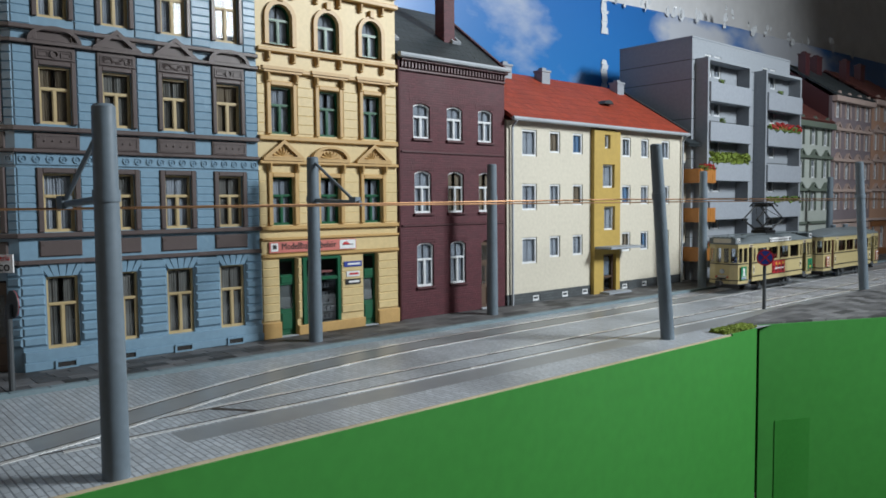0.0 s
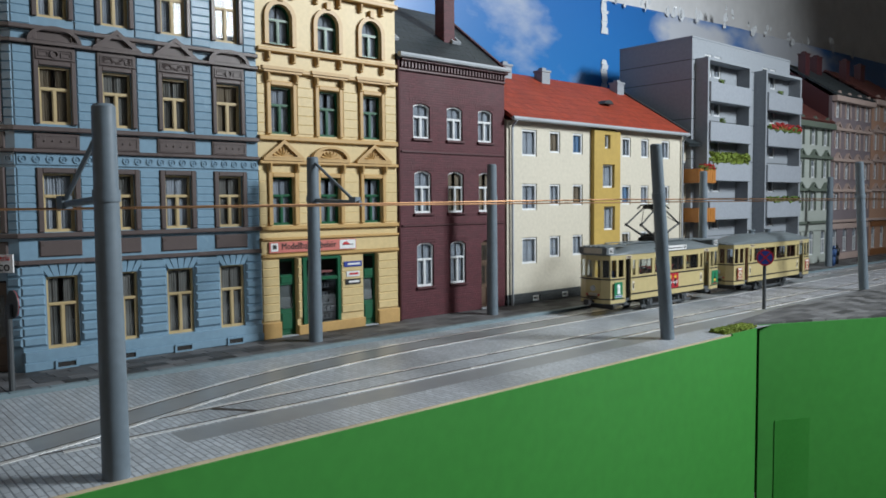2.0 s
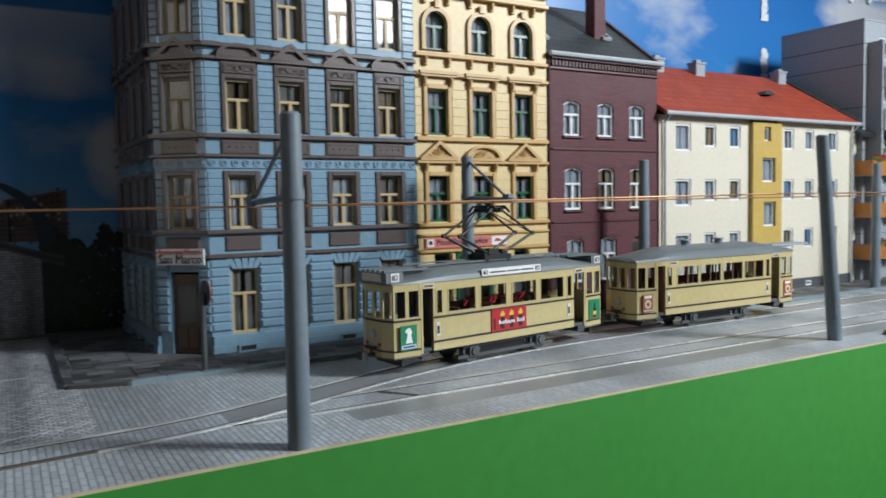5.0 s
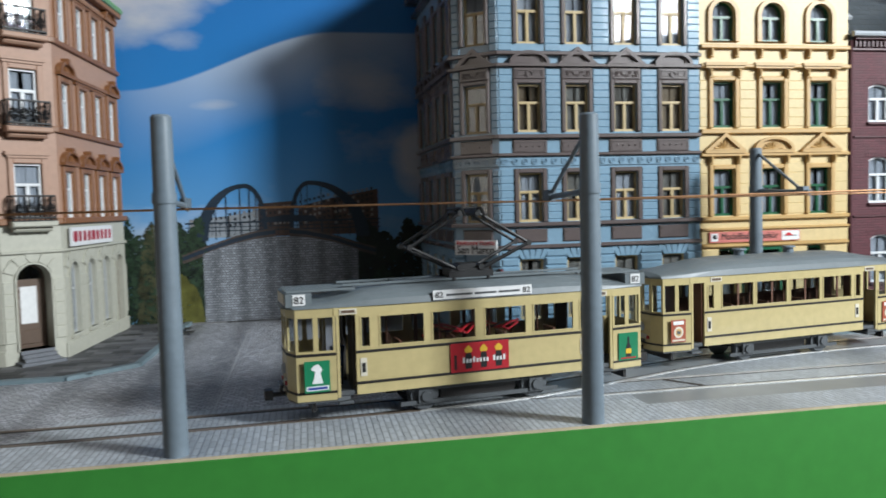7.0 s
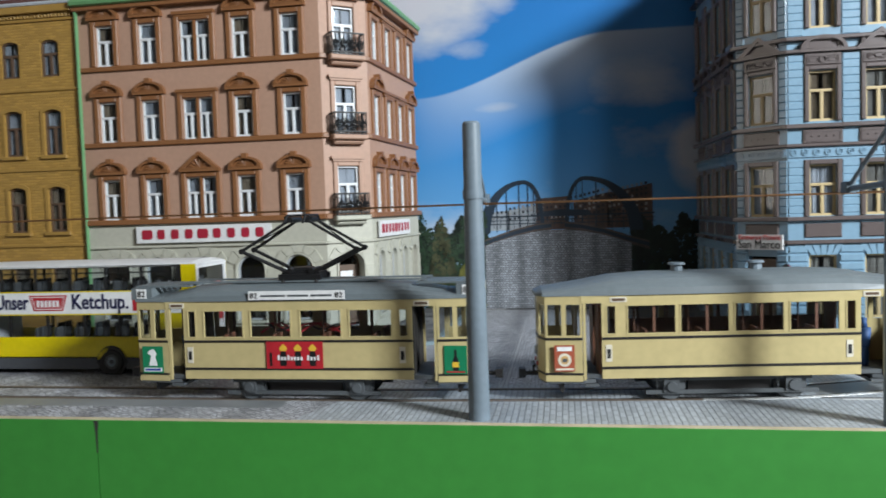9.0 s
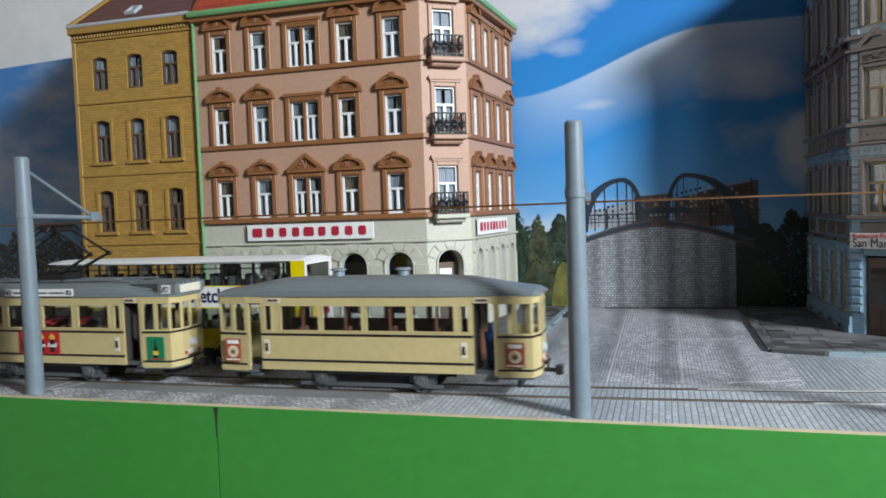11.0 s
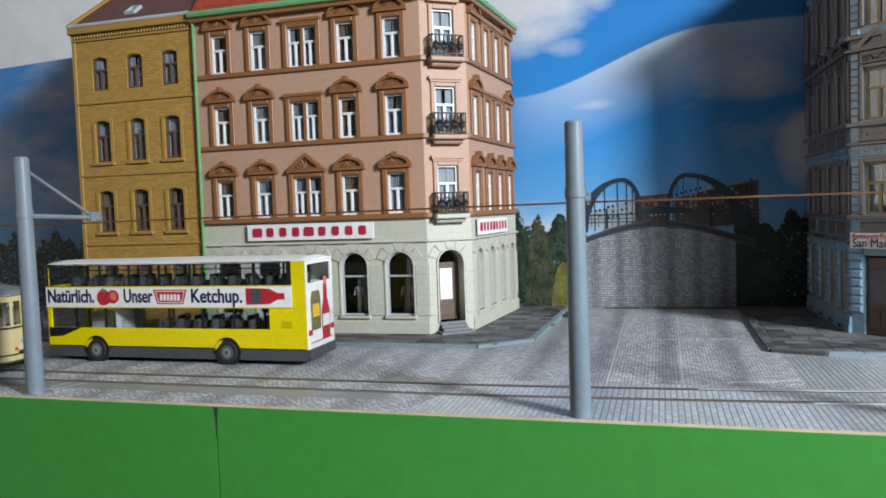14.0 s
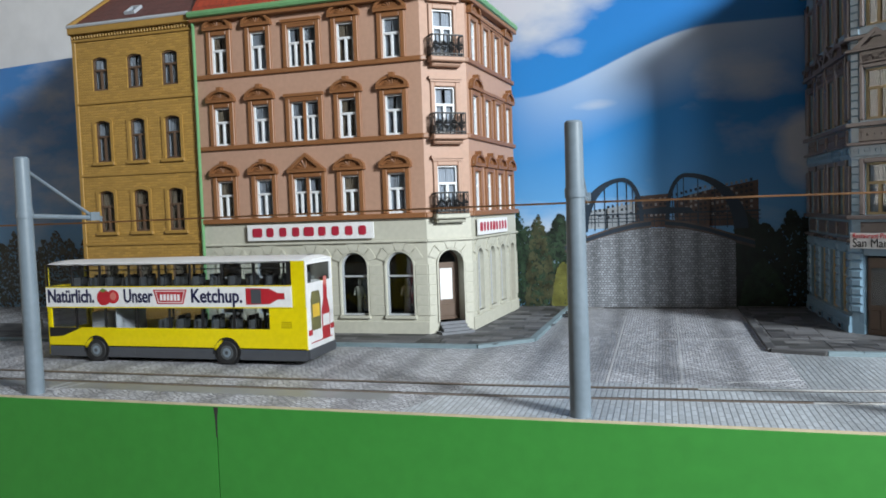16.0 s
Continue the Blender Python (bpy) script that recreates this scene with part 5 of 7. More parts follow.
# -- the ochre brick house --
def ochre_house():
    H = thing("brick_house", at(-26.75, 12.15, 0), "four-storey ochre brick house with brown windows and maroon roof", "house")
    W = 7.1
    cols = [1.6, 3.68, 5.72]
    holes = [(c, z, 0.92, h, 0.14) for c in cols for z, h in ((1.5, 2.1), (5.2, 2.12), (8.78, 2.12), (12.42, 1.7))]
    part("wall", wall(Mesh(), 0, W, 0, 15.2, holes), OCHRE, H)
    t = Mesh()
    for z in (4.5, 8.05, 11.75):
        t.slab(0.1, z, W, z + 0.13, 0, 0.08, 0.02)
    t.slab(0, 15.3, W, 15.65, 0, 0.34, 0.03).slab(0, 14.95, W, 15.08, 0, 0.1, 0.02).slab(0, 0, 0.22, 15.3, 0, 0.06, 0.02)
    for k in range(40):
        x = 0.05 + k * (W - 0.1) / 40
        t.slab(x, 15.1, x + 0.1, 15.3, 0, 0.16, 0.015)
    part("string_course", t, OCHREPLAIN, H)
    ring = Mesh().ring(arch(1.22, 2.3, 0.2), arch(0.92, 2.12, 0.14), -0.06, 0.0).slab(-0.66, -0.16, 0.66, 0, 0, 0.14, 0.02)
    ring = ring.data("window_surround", OCHREPLAIN)
    for c, z, w, h, r in holes:
        window(H, I4, c, z, w, h, r, BROWN_FRAME, CURTAIN if z > 8 else CURTAIN_WARM, "cross")
        if h > 2:
            put("window_surround", ring, H, I4, c, z)
    part("dark_inner_block", Mesh().box(0.3, 1.5, 0.1, W - 0.3, 8.8, 15), DARK, H)
    part("parapet", Mesh().box(0, 0.003, 15.2, W, 0.4, 15.6), OCHREPLAIN, H)
    m = Mesh().box(0.003, 0.3, 0, 0.3, 9, 15.2).box(0.3, 8.7, 0, W, 9, 15.2)
    m.across([(0.3, 15.2), (9, 15.2), (4.6, 18.6)], 0.003, 0.3)
    part("side_wall", m, OCHRE, H)
    gable_roof(H, 0, W, -0.15, 9.3, 15.5, 4.6, 18.9, MAROON_TILES)
    part("gutter", Mesh().rod((0, -0.3, 15.7), (W, -0.3, 15.7), 0.1, n=8), ZINC, H)
    part("verge", Mesh().across([(-0.2, 15.68), (4.6, 19.06), (4.6, 19.2), (-0.3, 15.8)], -0.06, 0.14), OCHREPLAIN, H)
    roof_light(H, 3.2, 0.8, 16.5, 36)


blue_house()
yellow_house()
maroon_house()
cream_house()
balcony_wing()
tower()
far_house("town_house", 70.6, 7.6, 12.7, 4, 3, PALEGREEN, DEEPGREEN, MAROON_TILES, "pale green town house with dark green trim", PALEGREEN)
far_house("town_house", 78.3, 9.4, 15.4, 5, 4, MAUVE, PINKTRIM, DARK_TILES, "mauve grey town house with pale pink trim", PINKTRIM)
far_house("town_house", 87.8, 12.0, 15.8, 5, 5, SALMON, PINKTRIM, MAROON_TILES, "salmon town house with maroon roof", RUST)
salmon_house()
ochre_house()


# ---- ground, track, backdrop, room ----
def cat_path(x):
    """Middle of the running track at x."""
    pts = [(-60, 2.5), (-3, 2.5), (3.7, 2.83), (7.3, 3.07), (8.6, 3.2), (11, 3.95), (13.3, 4.85), (15.8, 5.75), (18, 6.35), (20.5, 6.8), (24, 7.2), (28, 7.3), (140, 7.3)]
    return float(np.interp(x, [p[0] for p in pts], [p[1] for p in pts]))


def track_y(x):
    return sum(cat_path(x + d) for d in (-1.2, -0.6, 0, 0.6, 1.2)) / 5


tagged(part("base_board", Mesh().box(-60, -0.42, -0.35, 38.3, 24.2, -0.01).box(38.3, 1.0, -0.35, 130, 24.2, -0.01), BOARD), "raw edged layout board", "board", kind="structure")
tagged(part("road", Mesh().add([(-60, -0.4, 0), (130, -0.4, 0), (130, 21.9, 0), (-60, 21.9, 0)], [(0, 1, 2, 3)]), SETTS), "grey printed sett paving of the street", "road", kind="structure")


def slab_between(name, pts, z0, z1, mat, label, cat):
    return tagged(part(name, Mesh().plate(pts, z0, z1), mat), label, cat, kind="structure")


pv_r = [(7.9, 9.3), (130, 9.3), (130, 14), (9.9, 14), (9.9, 21.9), (6.15, 21.9), (6.1, 9.8)]
pv_l = [(-60, 9.25), (-5.2, 9.55), (-3.2, 11.3), (-2.85, 21.9), (-6.5, 21.9), (-6.5, 14), (-60, 14)]
PAVE_R = slab_between("pavement", pv_r, 0.004, 0.12, PAVING, "dark patterned pavement beside the houses", "pavement")
PAVE_L = slab_between("pavement", pv_l, 0.004, 0.12, PAVING, "dark patterned pavement beside the houses", "pavement")


kerb_cache = {}


def kerb_stone_data(length, mat):
    key = (round(length, 2), mat.name)
    if key not in kerb_cache:
        m = Mesh().slab(-length / 2, -0.15, length / 2, 0.15, 0, 0.025, 0.012).move(pose(0, 0, 0, -90, 0, 0))
        kerb_cache[key] = m.data("kerb_stone", KERB_VARIED if mat is KERB else SLAB)
    return kerb_cache[key]


def kerb_run(pts, mat=KERB):
    for (x0, y0), (x1, y1) in zip(pts, pts[1:]):
        L = math.hypot(x1 - x0, y1 - y0)
        a = math.degrees(math.atan2(y1 - y0, x1 - x0))
        m = Mesh().box(0, -0.14, 0.002, L, 0.14, 0.13)
        kb = tagged(part("kerb", m, mat, where=at(x0, y0, 0, a)), "blue-grey kerb edge" if mat is KERB else "dark kerb edge", "kerb", kind="structure")
        n = int(L / 1.15)
        for k in range(n):
            u = (k + 0.5) * L / n
            wx = x0 + (x1 - x0) * u / L
            if -24 < wx < 56:
                part("kerb_stone", kerb_stone_data(L / n - 0.03, mat), None, kb, where=at(u, 0, 0.128))


kerb_run([(7.9, 9.25), (130, 9.25)])
kerb_run([(6.15, 21.8), (6.1, 9.8), (7.9, 9.25)], PAVING)
kerb_run([(-60, 9.2), (-5.2, 9.5), (-3.15, 11.25), (-2.8, 21.8)])

# rails
def strip(fy, x0, x1, w, z0, z1, step=0.8):
    m = Mesh()
    n = max(2, int((x1 - x0) / step))
    vs, fs = [], []
    for k in range(n + 1):
        x = x0 + (x1 - x0) * k / n
        y = fy(x)
        vs += [(x, y - w / 2, z0), (x, y - w / 2, z1), (x, y + w / 2, z1), (x, y + w / 2, z0)]
    for k in range(n):
        a, b = 4 * k, 4 * k + 4
        fs += [(a, a + 1, b + 1, b), (a + 1, a + 2, b + 2, b + 1), (a + 2, a + 3, b + 3, b + 2)]
    return m.add(vs, fs + [(0, 3, 2, 1), (4 * n, 4 * n + 1, 4 * n + 2, 4 * n + 3)])


TR = thing("tram_track", at(0, 0, 0), "grooved tram rails flush in the setts with a junction", "track", kind="structure")
def side_y(s):
    return lambda x: track_y(x) + s * 0.72 * math.sqrt(1 + ((track_y(x + 0.3) - track_y(x - 0.3)) / 0.6) ** 2)


for s in (-1, 1):
    part("groove", strip(lambda x, s=s: side_y(s)(x) - s * 0.145, -60, 120, 0.1, -0.005, 0.006), GROOVE, TR)
    part("rail", strip(side_y(s), 3.2 if s > 0 else 6.2, 120, 0.17, -0.005, 0.018), RAIL, TR)
    part("rail", strip(side_y(s), -60, 3.2 if s > 0 else 6.2, 0.16, -0.005, 0.013), RUSTRAIL, TR, "brown unpolished rail")
    part("groove", strip(lambda x, s=s: 3.2 + s * 0.72 - s * 0.14, 12.2 if s > 0 else 9.5, 120, 0.1, -0.005, 0.005), GROOVE, TR)
    part("rail", strip(lambda x, s=s: 3.2 + s * 0.72, 13.0 if s > 0 else 10, 120, 0.16, -0.005, 0.016), RAIL, TR)
part("sett_bed", Mesh().plate([(-5.2, -0.39), (46, -0.39), (46, 2.2), (41, 4.6), (15, 4.5), (9.4, 4.05), (-3.6, 3.95)], -0.004, 0.002), BED_SETTS, TR, "long grey setts between the rails")
part("sett_bed", Mesh().plate([(6.4, 4.03), (9.4, 4.05), (15, 4.5), (41, 4.6), (46, 4.7), (46, 9.08), (8.0, 9.08), (6.4, 9.4)], -0.004, 0.002), BED_SETTS, TR, "long grey setts beside the kerb")
part("concrete_strip", strip(lambda x: 1.7, 12.5, 120, 1.1, -0.005, 0.004), CONCRETE_ROAD, TR)
part("concrete_strip", strip(lambda x: 1.3, -60, -6, 0.9, -0.005, 0.004), CONCRETE_ROAD, TR)
part("concrete_strip", strip(lambda x: track_y(x), 9.5, 120, 1.2, -0.005, 0.004), CONCRETE_ROAD, TR)
part("switch_plate", Mesh().plate([(14.2, 3.7), (14.35, 3.85), (15.3, 2.55), (15.15, 2.45)], 0.0, 0.01), GROOVE, TR)


GAP_BACKING = paint("dark_gap_backing", (0.05, 0.04, 0.032), 0.8)
SEAM = paint("pale_paper_seam", (0.5, 0.51, 0.53), 0.6)
for (x0, y0), (x1, y1) in [((0.62, 12.12), (5.03, 12.49)), ((0.42, 3.86), (0.4, 18.94)), ((2.76, 4.17), (2.86, 19.04)), ((4.08, 4.5), (6.38, 5.12)), ((-20.33, 3.48), (-20.37, 4.9)), ((-17.47, 3.83), (-17.14, 4.93)), ((-15.49, 4.07), (-15.19, 5.49)), ((-18.41, 0.48), (-18.43, 1.69)), ((-18.2, 0.51), (-17.74, 1.6)), ((-6.06, 1.45), (-5.59, 2.26))]:
    L = math.hypot(x1 - x0, y1 - y0)
    tagged(part("paper_seam", Mesh().box(0, -0.035, 0.001, L, 0.035, 0.008), SEAM, where=at(x0, y0, 0, math.degrees(math.atan2(y1 - y0, x1 - x0)))), "pale joint in the printed road paper", "seam", kind="structure")

# green front board
tagged(part("front_board", Mesh().box(-60, -0.5, -9, -11.06, -0.42, -0.05).box(-11.02, -0.5, -9, 36.2, -0.42, -0.05).box(36.2, -0.5, -9, 38.4, -0.42, 0.04), GREENCARD), "bright green card covering the layout front", "board", kind="structure")
tagged(part("front_board_angled", Mesh().plate([(39.45, -0.11), (39.5, -0.01), (56, -7.85), (55.95, -7.95)], -12, 0.02), GREENCARD), "bright green card panel set at an angle", "board", kind="structure")
tagged(part("board_edge", Mesh().box(-60, -0.44, -0.16, 36.2, -0.38, 0.012), BOARD), "pale cut edge of the road card", "trim", kind="structure")
slab_between("side_pavement", [(38.0, 0.75), (44.4, 1.5), (130, 2.2), (130, -30), (56, -7.8), (38.85, 0.32)], -0.02, 0.12, PAVING, "dark patterned pavement on the raised corner", "pavement")
tagged(part("grass_tuft", clump(1500, 1.35, 0.4, 0.12, 0.08, 8), GRASS, where=at(37.4, 0.1, 0)), "green flock grass at the board edge", "grass", kind="stuff")

# unseen dark block, added so the gap between the green cards looks black
tagged(part("gap_backing", Mesh().box(-58, 1.2, -9, 128, 20, -0.4), GAP_BACKING), "added dark block filling under the layout behind the card gap", "frame", kind="structure")

# dark wedge laid on the card face, painting the shade inside a notch
tagged(part("card_notch_shade", Mesh().prism([(-11.12, -0.06), (-10.96, -0.06), (-11.0, -0.4), (-11.02, -1.0), (-11.06, -1.0), (-11.08, -0.4)], -0.506, -0.501), DARK), "flat dark wedge painted for a torn notch's shade", "notch", kind="structure")

# backdrop sheet
BD = thing("backdrop", at(0, 0, 0), "printed photo backdrop of blue sky, clouds and a bridge", "backdrop", kind="structure")
sheet = Mesh()
xs = np.linspace(-60, 130, 96)
vs = []
for x in xs:
    zt = float(np.interp(x, [-60, -45, -30, -12, 56, 78, 130], [16.3, 16.4, 17.0, 26, 22.3, 23.2, 24.4]))
    vs += [(x, 21.92, 0), (x, 21.92, zt)]
sheet.add(vs, [(2 * k, 2 * k + 2, 2 * k + 3, 2 * k + 1) for k in range(len(xs) - 1)])
part("sky_sheet", sheet, SKYPRINT, BD, "glossy printed sky")
# printed road wall that curves up behind the side street
n = 16
o = [(-1.98, 0.0), (5.95, 0.0)] + [(5.95 - 7.93 * k / n, 3.1 + 1.28 * math.sin(math.pi * (0.12 + 0.76 * k / n))) for k in range(n + 1)]
part("printed_sett_wall", Mesh().prism(o, 21.86, 21.9), SETTWALL, BD, "printed sett texture standing upright")
for x0, xp, x1, zt, tl, tr in ((-2.3, 0.2, 1.32, 7.15, 0.62, 0.22), (2.42, 3.5, 6.6, 7.25, 0.22, 0.72)):
    arcp, ina = [], []
    for k in range(25):
        c, sn = math.cos(math.pi * k / 24), math.sin(math.pi * k / 24)
        bow = sn ** (0.72 if (c > 0) == (tr < tl) else 1.05)
        arcp.append((xp + c * ((x1 - xp) if c > 0 else (xp - x0)), 4.25 + (zt - 4.25) * bow))
        ina.append((xp + c * ((x1 - xp - tr) if c > 0 else (xp - x0 - tl)), 4.25 + (zt - 4.47) * bow))
    part("printed_bridge_arch", Mesh().ring(arcp, ina, 21.872, 21.895), PRINTDARK, BD, "printed grey steel bridge arch")
    for k in range(4, 21, 3):
        x, z = ina[k]
        part("printed_hanger", Mesh().box(x - 0.022, 21.88, 4.3, x + 0.022, 21.897, z), PRINTDARK, BD)
# the curved carriageway edges, railing and truss
for pts in ([(-3.0, 3.1), (-1.7, 3.56), (-0.4, 3.98), (0.8, 4.26), (1.7, 4.36)], [(6.9, 3.2), (5.7, 3.56), (4.5, 3.98), (3.3, 4.26), (2.4, 4.36)]):
    for lift, dz, mt in ((0.0, 0.16, PRINTRUST), (0.16, 0.2, PRINTDARK), (0.36, 0.1, PRINTRUST)):
        e = pts + [(x, z + dz) for x, z in pts[::-1]]
        part("printed_road_edge", Mesh().prism([(x, z + lift) for x, z in e], 21.862, 21.868), mt, BD)
for z, h in ((4.72, 0.05), (4.92, 0.04), (5.12, 0.08)):
    part("printed_rail", Mesh().box(-2.8, 21.898, z, 7.2, 21.903, z + h), PRINTDARK, BD)
part("printed_truss", Mesh().prism([(0.9, 5.2), (3.9, 5.2), (3.7, 5.42), (2.2, 5.5), (1.1, 5.35)], 21.9, 21.906), PRINTDARK, BD)
rnd = random.Random(5)
for k in range(26):
    x = -2.6 + k * 0.37
    part("printed_baluster", Mesh().box(x, 21.9, 4.5, x + 0.03, 21.905, 5.12), PRINTDARK, BD)
# far houses on the print: foot x, top left and top right height
for x0, x1, za, zb, mt in ((-2.6, -0.6, 5.35, 5.5, PRINTPALE), (-0.7, 0.9, 5.5, 5.75, PRINTPALE), (0.85, 2.6, 6.1, 6.2, PRINTBRICK), (2.9, 4.8, 5.9, 6.35, PRINTBRICK), (4.7, 7.1, 6.3, 6.75, PRINTBRICK)):
    ob = part("printed_building", Mesh().prism([(x0, 4.4), (x1, 4.4), (x1, zb), (x0, za)], 21.908, 21.916), mt, BD)
    n = max(2, int((zb - 4.9) / 0.28))
    for r in range(n):
        for c in range(int((x1 - x0) / 0.24)):
            x, z = x0 + 0.08 + c * 0.24, 4.95 + r * 0.28 + (zb - za) * (c * 0.24) / (x1 - x0)
            part("printed_window", PRINT_PANE[rnd.random() < 0.6], None, ob, where=at(x, 21.906, z))


def printed_trees(x0, x1, h, seed, n, mat, lift=0.0, dome=False):
    m = Mesh()
    rnd = random.Random(seed)
    for _ in range(n):
        x, z, r = rnd.uniform(x0, x1), 0, rnd.uniform(0.03, 0.13)
        z = rnd.uniform(0, 1) ** 0.8 * h * (0.88 + 0.08 * math.sin(x * 1.9 + seed) + 0.06 * math.sin(x * 5.3))
        if dome:
            z *= math.sqrt(max(0.02, 1 - ((2 * x - x0 - x1) / (x1 - x0)) ** 2))
        k = rnd.randint(5, 8)
        m.add([(x + r * rnd.uniform(0.6, 1.2) * math.cos(6.28 * i / k), 21.885 - lift + rnd.uniform(-0.012, 0.0), z + r * rnd.uniform(0.6, 1.2) * math.sin(6.28 * i / k)) for i in range(k)], [tuple(range(k))])
    return part("printed_trees", m, mat, BD, "printed bushes on the backdrop")


printed_trees(-7, -1.85, 5.2, 1, 5200, PRINTLEAF)
printed_trees(-7, -1.85, 5.4, 6, 1900, PRINTMID, 0.014)
printed_trees(-5.2, -3.6, 5.9, 12, 500, PRINTAUTUMN, 0.02, True)
printed_trees(-3.7, -2.1, 2.7, 2, 1100, PRINTOLIVE, 0.028, True)
printed_trees(5.9, 12, 5.2, 3, 5600, PRINTLEAF)
printed_trees(5.9, 7.4, 6.4, 5, 1700, PRINTLEAF, 0.0, True)
printed_trees(6.2, 8.4, 2.6, 7, 800, PRINTMID, 0.014, True)
printed_trees(-48, -26, 5.2, 4, 9000, PRINTLEAF)
tagged(part("backdrop_rail", Mesh().box(-6, 21.7, 0.002, 12, 21.85, 0.07), PAVING), "low rail at the backdrop's foot", "rail", kind="structure")
# clear tape on the sheet's joint
rnd = random.Random(31)
for z0, z1 in ((14.0, 17.4), (19.6, 23.6)):
    st = Mesh()
    z = z0
    while z < z1:
        h = rnd.uniform(0.25, 0.7)
        st.add([(56.4 + rnd.uniform(-0.1, 0.1), 21.88 - rnd.uniform(0, 0.1), z), (57.15 + rnd.uniform(-0.15, 0.1), 21.88 - rnd.uniform(0, 0.1), z), (57.15 + rnd.uniform(-0.15, 0.1), 21.88 - rnd.uniform(0, 0.1), z + h), (56.4 + rnd.uniform(-0.1, 0.1), 21.88 - rnd.uniform(0, 0.1), z + h)], [(0, 1, 2, 3)])
        z += h * 1.02
    part("tape", st, TAPE, BD, "shiny clear tape strip")
rnd = random.Random(12)
for x, n, h in ((59.0, 7, 1.3), (62.5, 6, 1.1), (66.5, 5, 0.6), (68.5, 4, 0.7), (71.0, 4, 0.8), (76.5, 6, 1.8), (81.5, 4, 0.7), (85.0, 3, 0.7), (90.5, 4, 1.4), (94.0, 3, 0.8), (101.0, 5, 1.8), (107.0, 3, 0.8)):
    tp = Mesh()
    z = float(np.interp(x, [56, 78, 130], [22.3, 23.2, 24.4]))
    for _ in range(n):
        a, c, r = x + rnd.uniform(-0.9, 0.9), z + rnd.uniform(-0.15, h), rnd.uniform(0.18, 0.5)
        tp.add([(a + r * rnd.uniform(0.6, 1.1) * math.cos(1.2566 * q), 21.86 - rnd.uniform(0, 0.25), c + r * rnd.uniform(0.8, 1.5) * math.sin(1.2566 * q)) for q in range(5)], [(0, 1, 2, 3, 4)])
    part("tape", tp, TAPE, BD, "crinkled clear tape along the top edge")
tagged(part("tape_patch", Mesh().box(0.9, -0.012, -9.5, 2.9, 0, -4.6), paint("tape_over_green_card", (0.036, 0.235, 0.035), 0.4, 0.1, 1.0), where=at(39.45, -0.13, 0, math.degrees(math.atan2(-7.84, 16.5)))), "strip of clear tape on the green card", "tape", kind="structure")

# the room
for name, b in (("wall_north", (-230, 24.2, -90, 250, 30, 140)), ("wall_south", (-230, -260, -90, 250, -254, 140)), ("wall_east", (250, -254, -90, 256, 24.2, 140))):
    tagged(part(name, Mesh().box(*b), WALLPAPER), "white rough plastered room wall", "wall", kind="structure")
# opening and window below are unseen, added to hold the fill lamp
tagged(part("wall_west", wall(Mesh(), -254, 24.2, -90, 140, [(-88, 0, 70, 80)], 6).move(pose(-230, 0, 0, 0, 0, 90)), WALLPAPER), "white rough plastered room wall with an added opening for the fill lamp", "wall", kind="structure")
ADDED_WIN = thing("added_window", at(-233, -88, 0, 90), "unseen white window frame added around the fill lamp", "window", kind="structure")
part("window_frame", Mesh().ring([(-35, 0), (35, 0), (35, 80), (-35, 80)], [(-33, 2), (33, 2), (33, 78), (-33, 78)], -2, 2).box(-1, -2, 2, 1, 2, 78), WHITE_FRAME, ADDED_WIN)
part("window_sill", Mesh().box(-36, -8, -2, 36, -3.1, 0), WHITE_FRAME, ADDED_WIN)
tagged(part("ceiling", Mesh().box(-236, -260, 140, 256, 30, 146), WALLPAPER), "white room ceiling", "ceiling", kind="structure")
tagged(part("floor", Mesh().box(-236, -260, -96, 256, 30, -90), BOARD), "plain wooden room floor", "floor", kind="structure")


# paving slabs that can be told apart, by the side street
def lay_slabs(parent, x0, x1, y0, y1, seed, skip=None):
    rnd = random.Random(seed)
    data = {w: Mesh().slab(-w / 2 + 0.01, -0.27, w / 2 - 0.01, 0.27, 0, 0.02, 0.008).move(pose(0, 0, 0, -90, 0, 0)).data("paving_slab", SLAB) for w in (0.7, 1.0, 1.3)}
    y = y0 + 0.28
    while y + 0.27 < y1:
        x = x0
        while x < x1:
            w = rnd.choice((0.7, 1.0, 1.3))
            if not (skip and skip(x + w / 2, y)):
                part("paving_slab", data[w], None, parent, where=at(x + w / 2, y, 0.119))
            x += w
        y += 0.56


lay_slabs(PAVE_R, 8.2, 24, 9.45, 12.0, 1)
lay_slabs(PAVE_R, 6.4, 9.2, 12.0, 21.5, 2, lambda x, y: x > 9.3 - (y < 13.4) * 0.2)
lay_slabs(PAVE_L, -13, -5.6, 9.8, 12.0, 3, lambda x, y: x > -8.3 and y > 11.3)
lay_slabs(PAVE_L, -5.4, -3.4, 12.0, 21.5, 4)



# ---- poles and wires ----
POLES = [(0.0, 0.0, 8.0, 1), (10.4, -0.1, 8.0, 1), (-18.33, 0.0, 8.0, 1), (21.8, 10.3, 7.8, -1), (32.5, 10.6, 7.8, 0), (33.4, 0.95, 8.2, 0, -1.0), (57.3, 1.8, 8.2, 0, -1.25), (51.0, 9.5, 7.8, 0), (73.0, 10.3, 7.8, 0)]


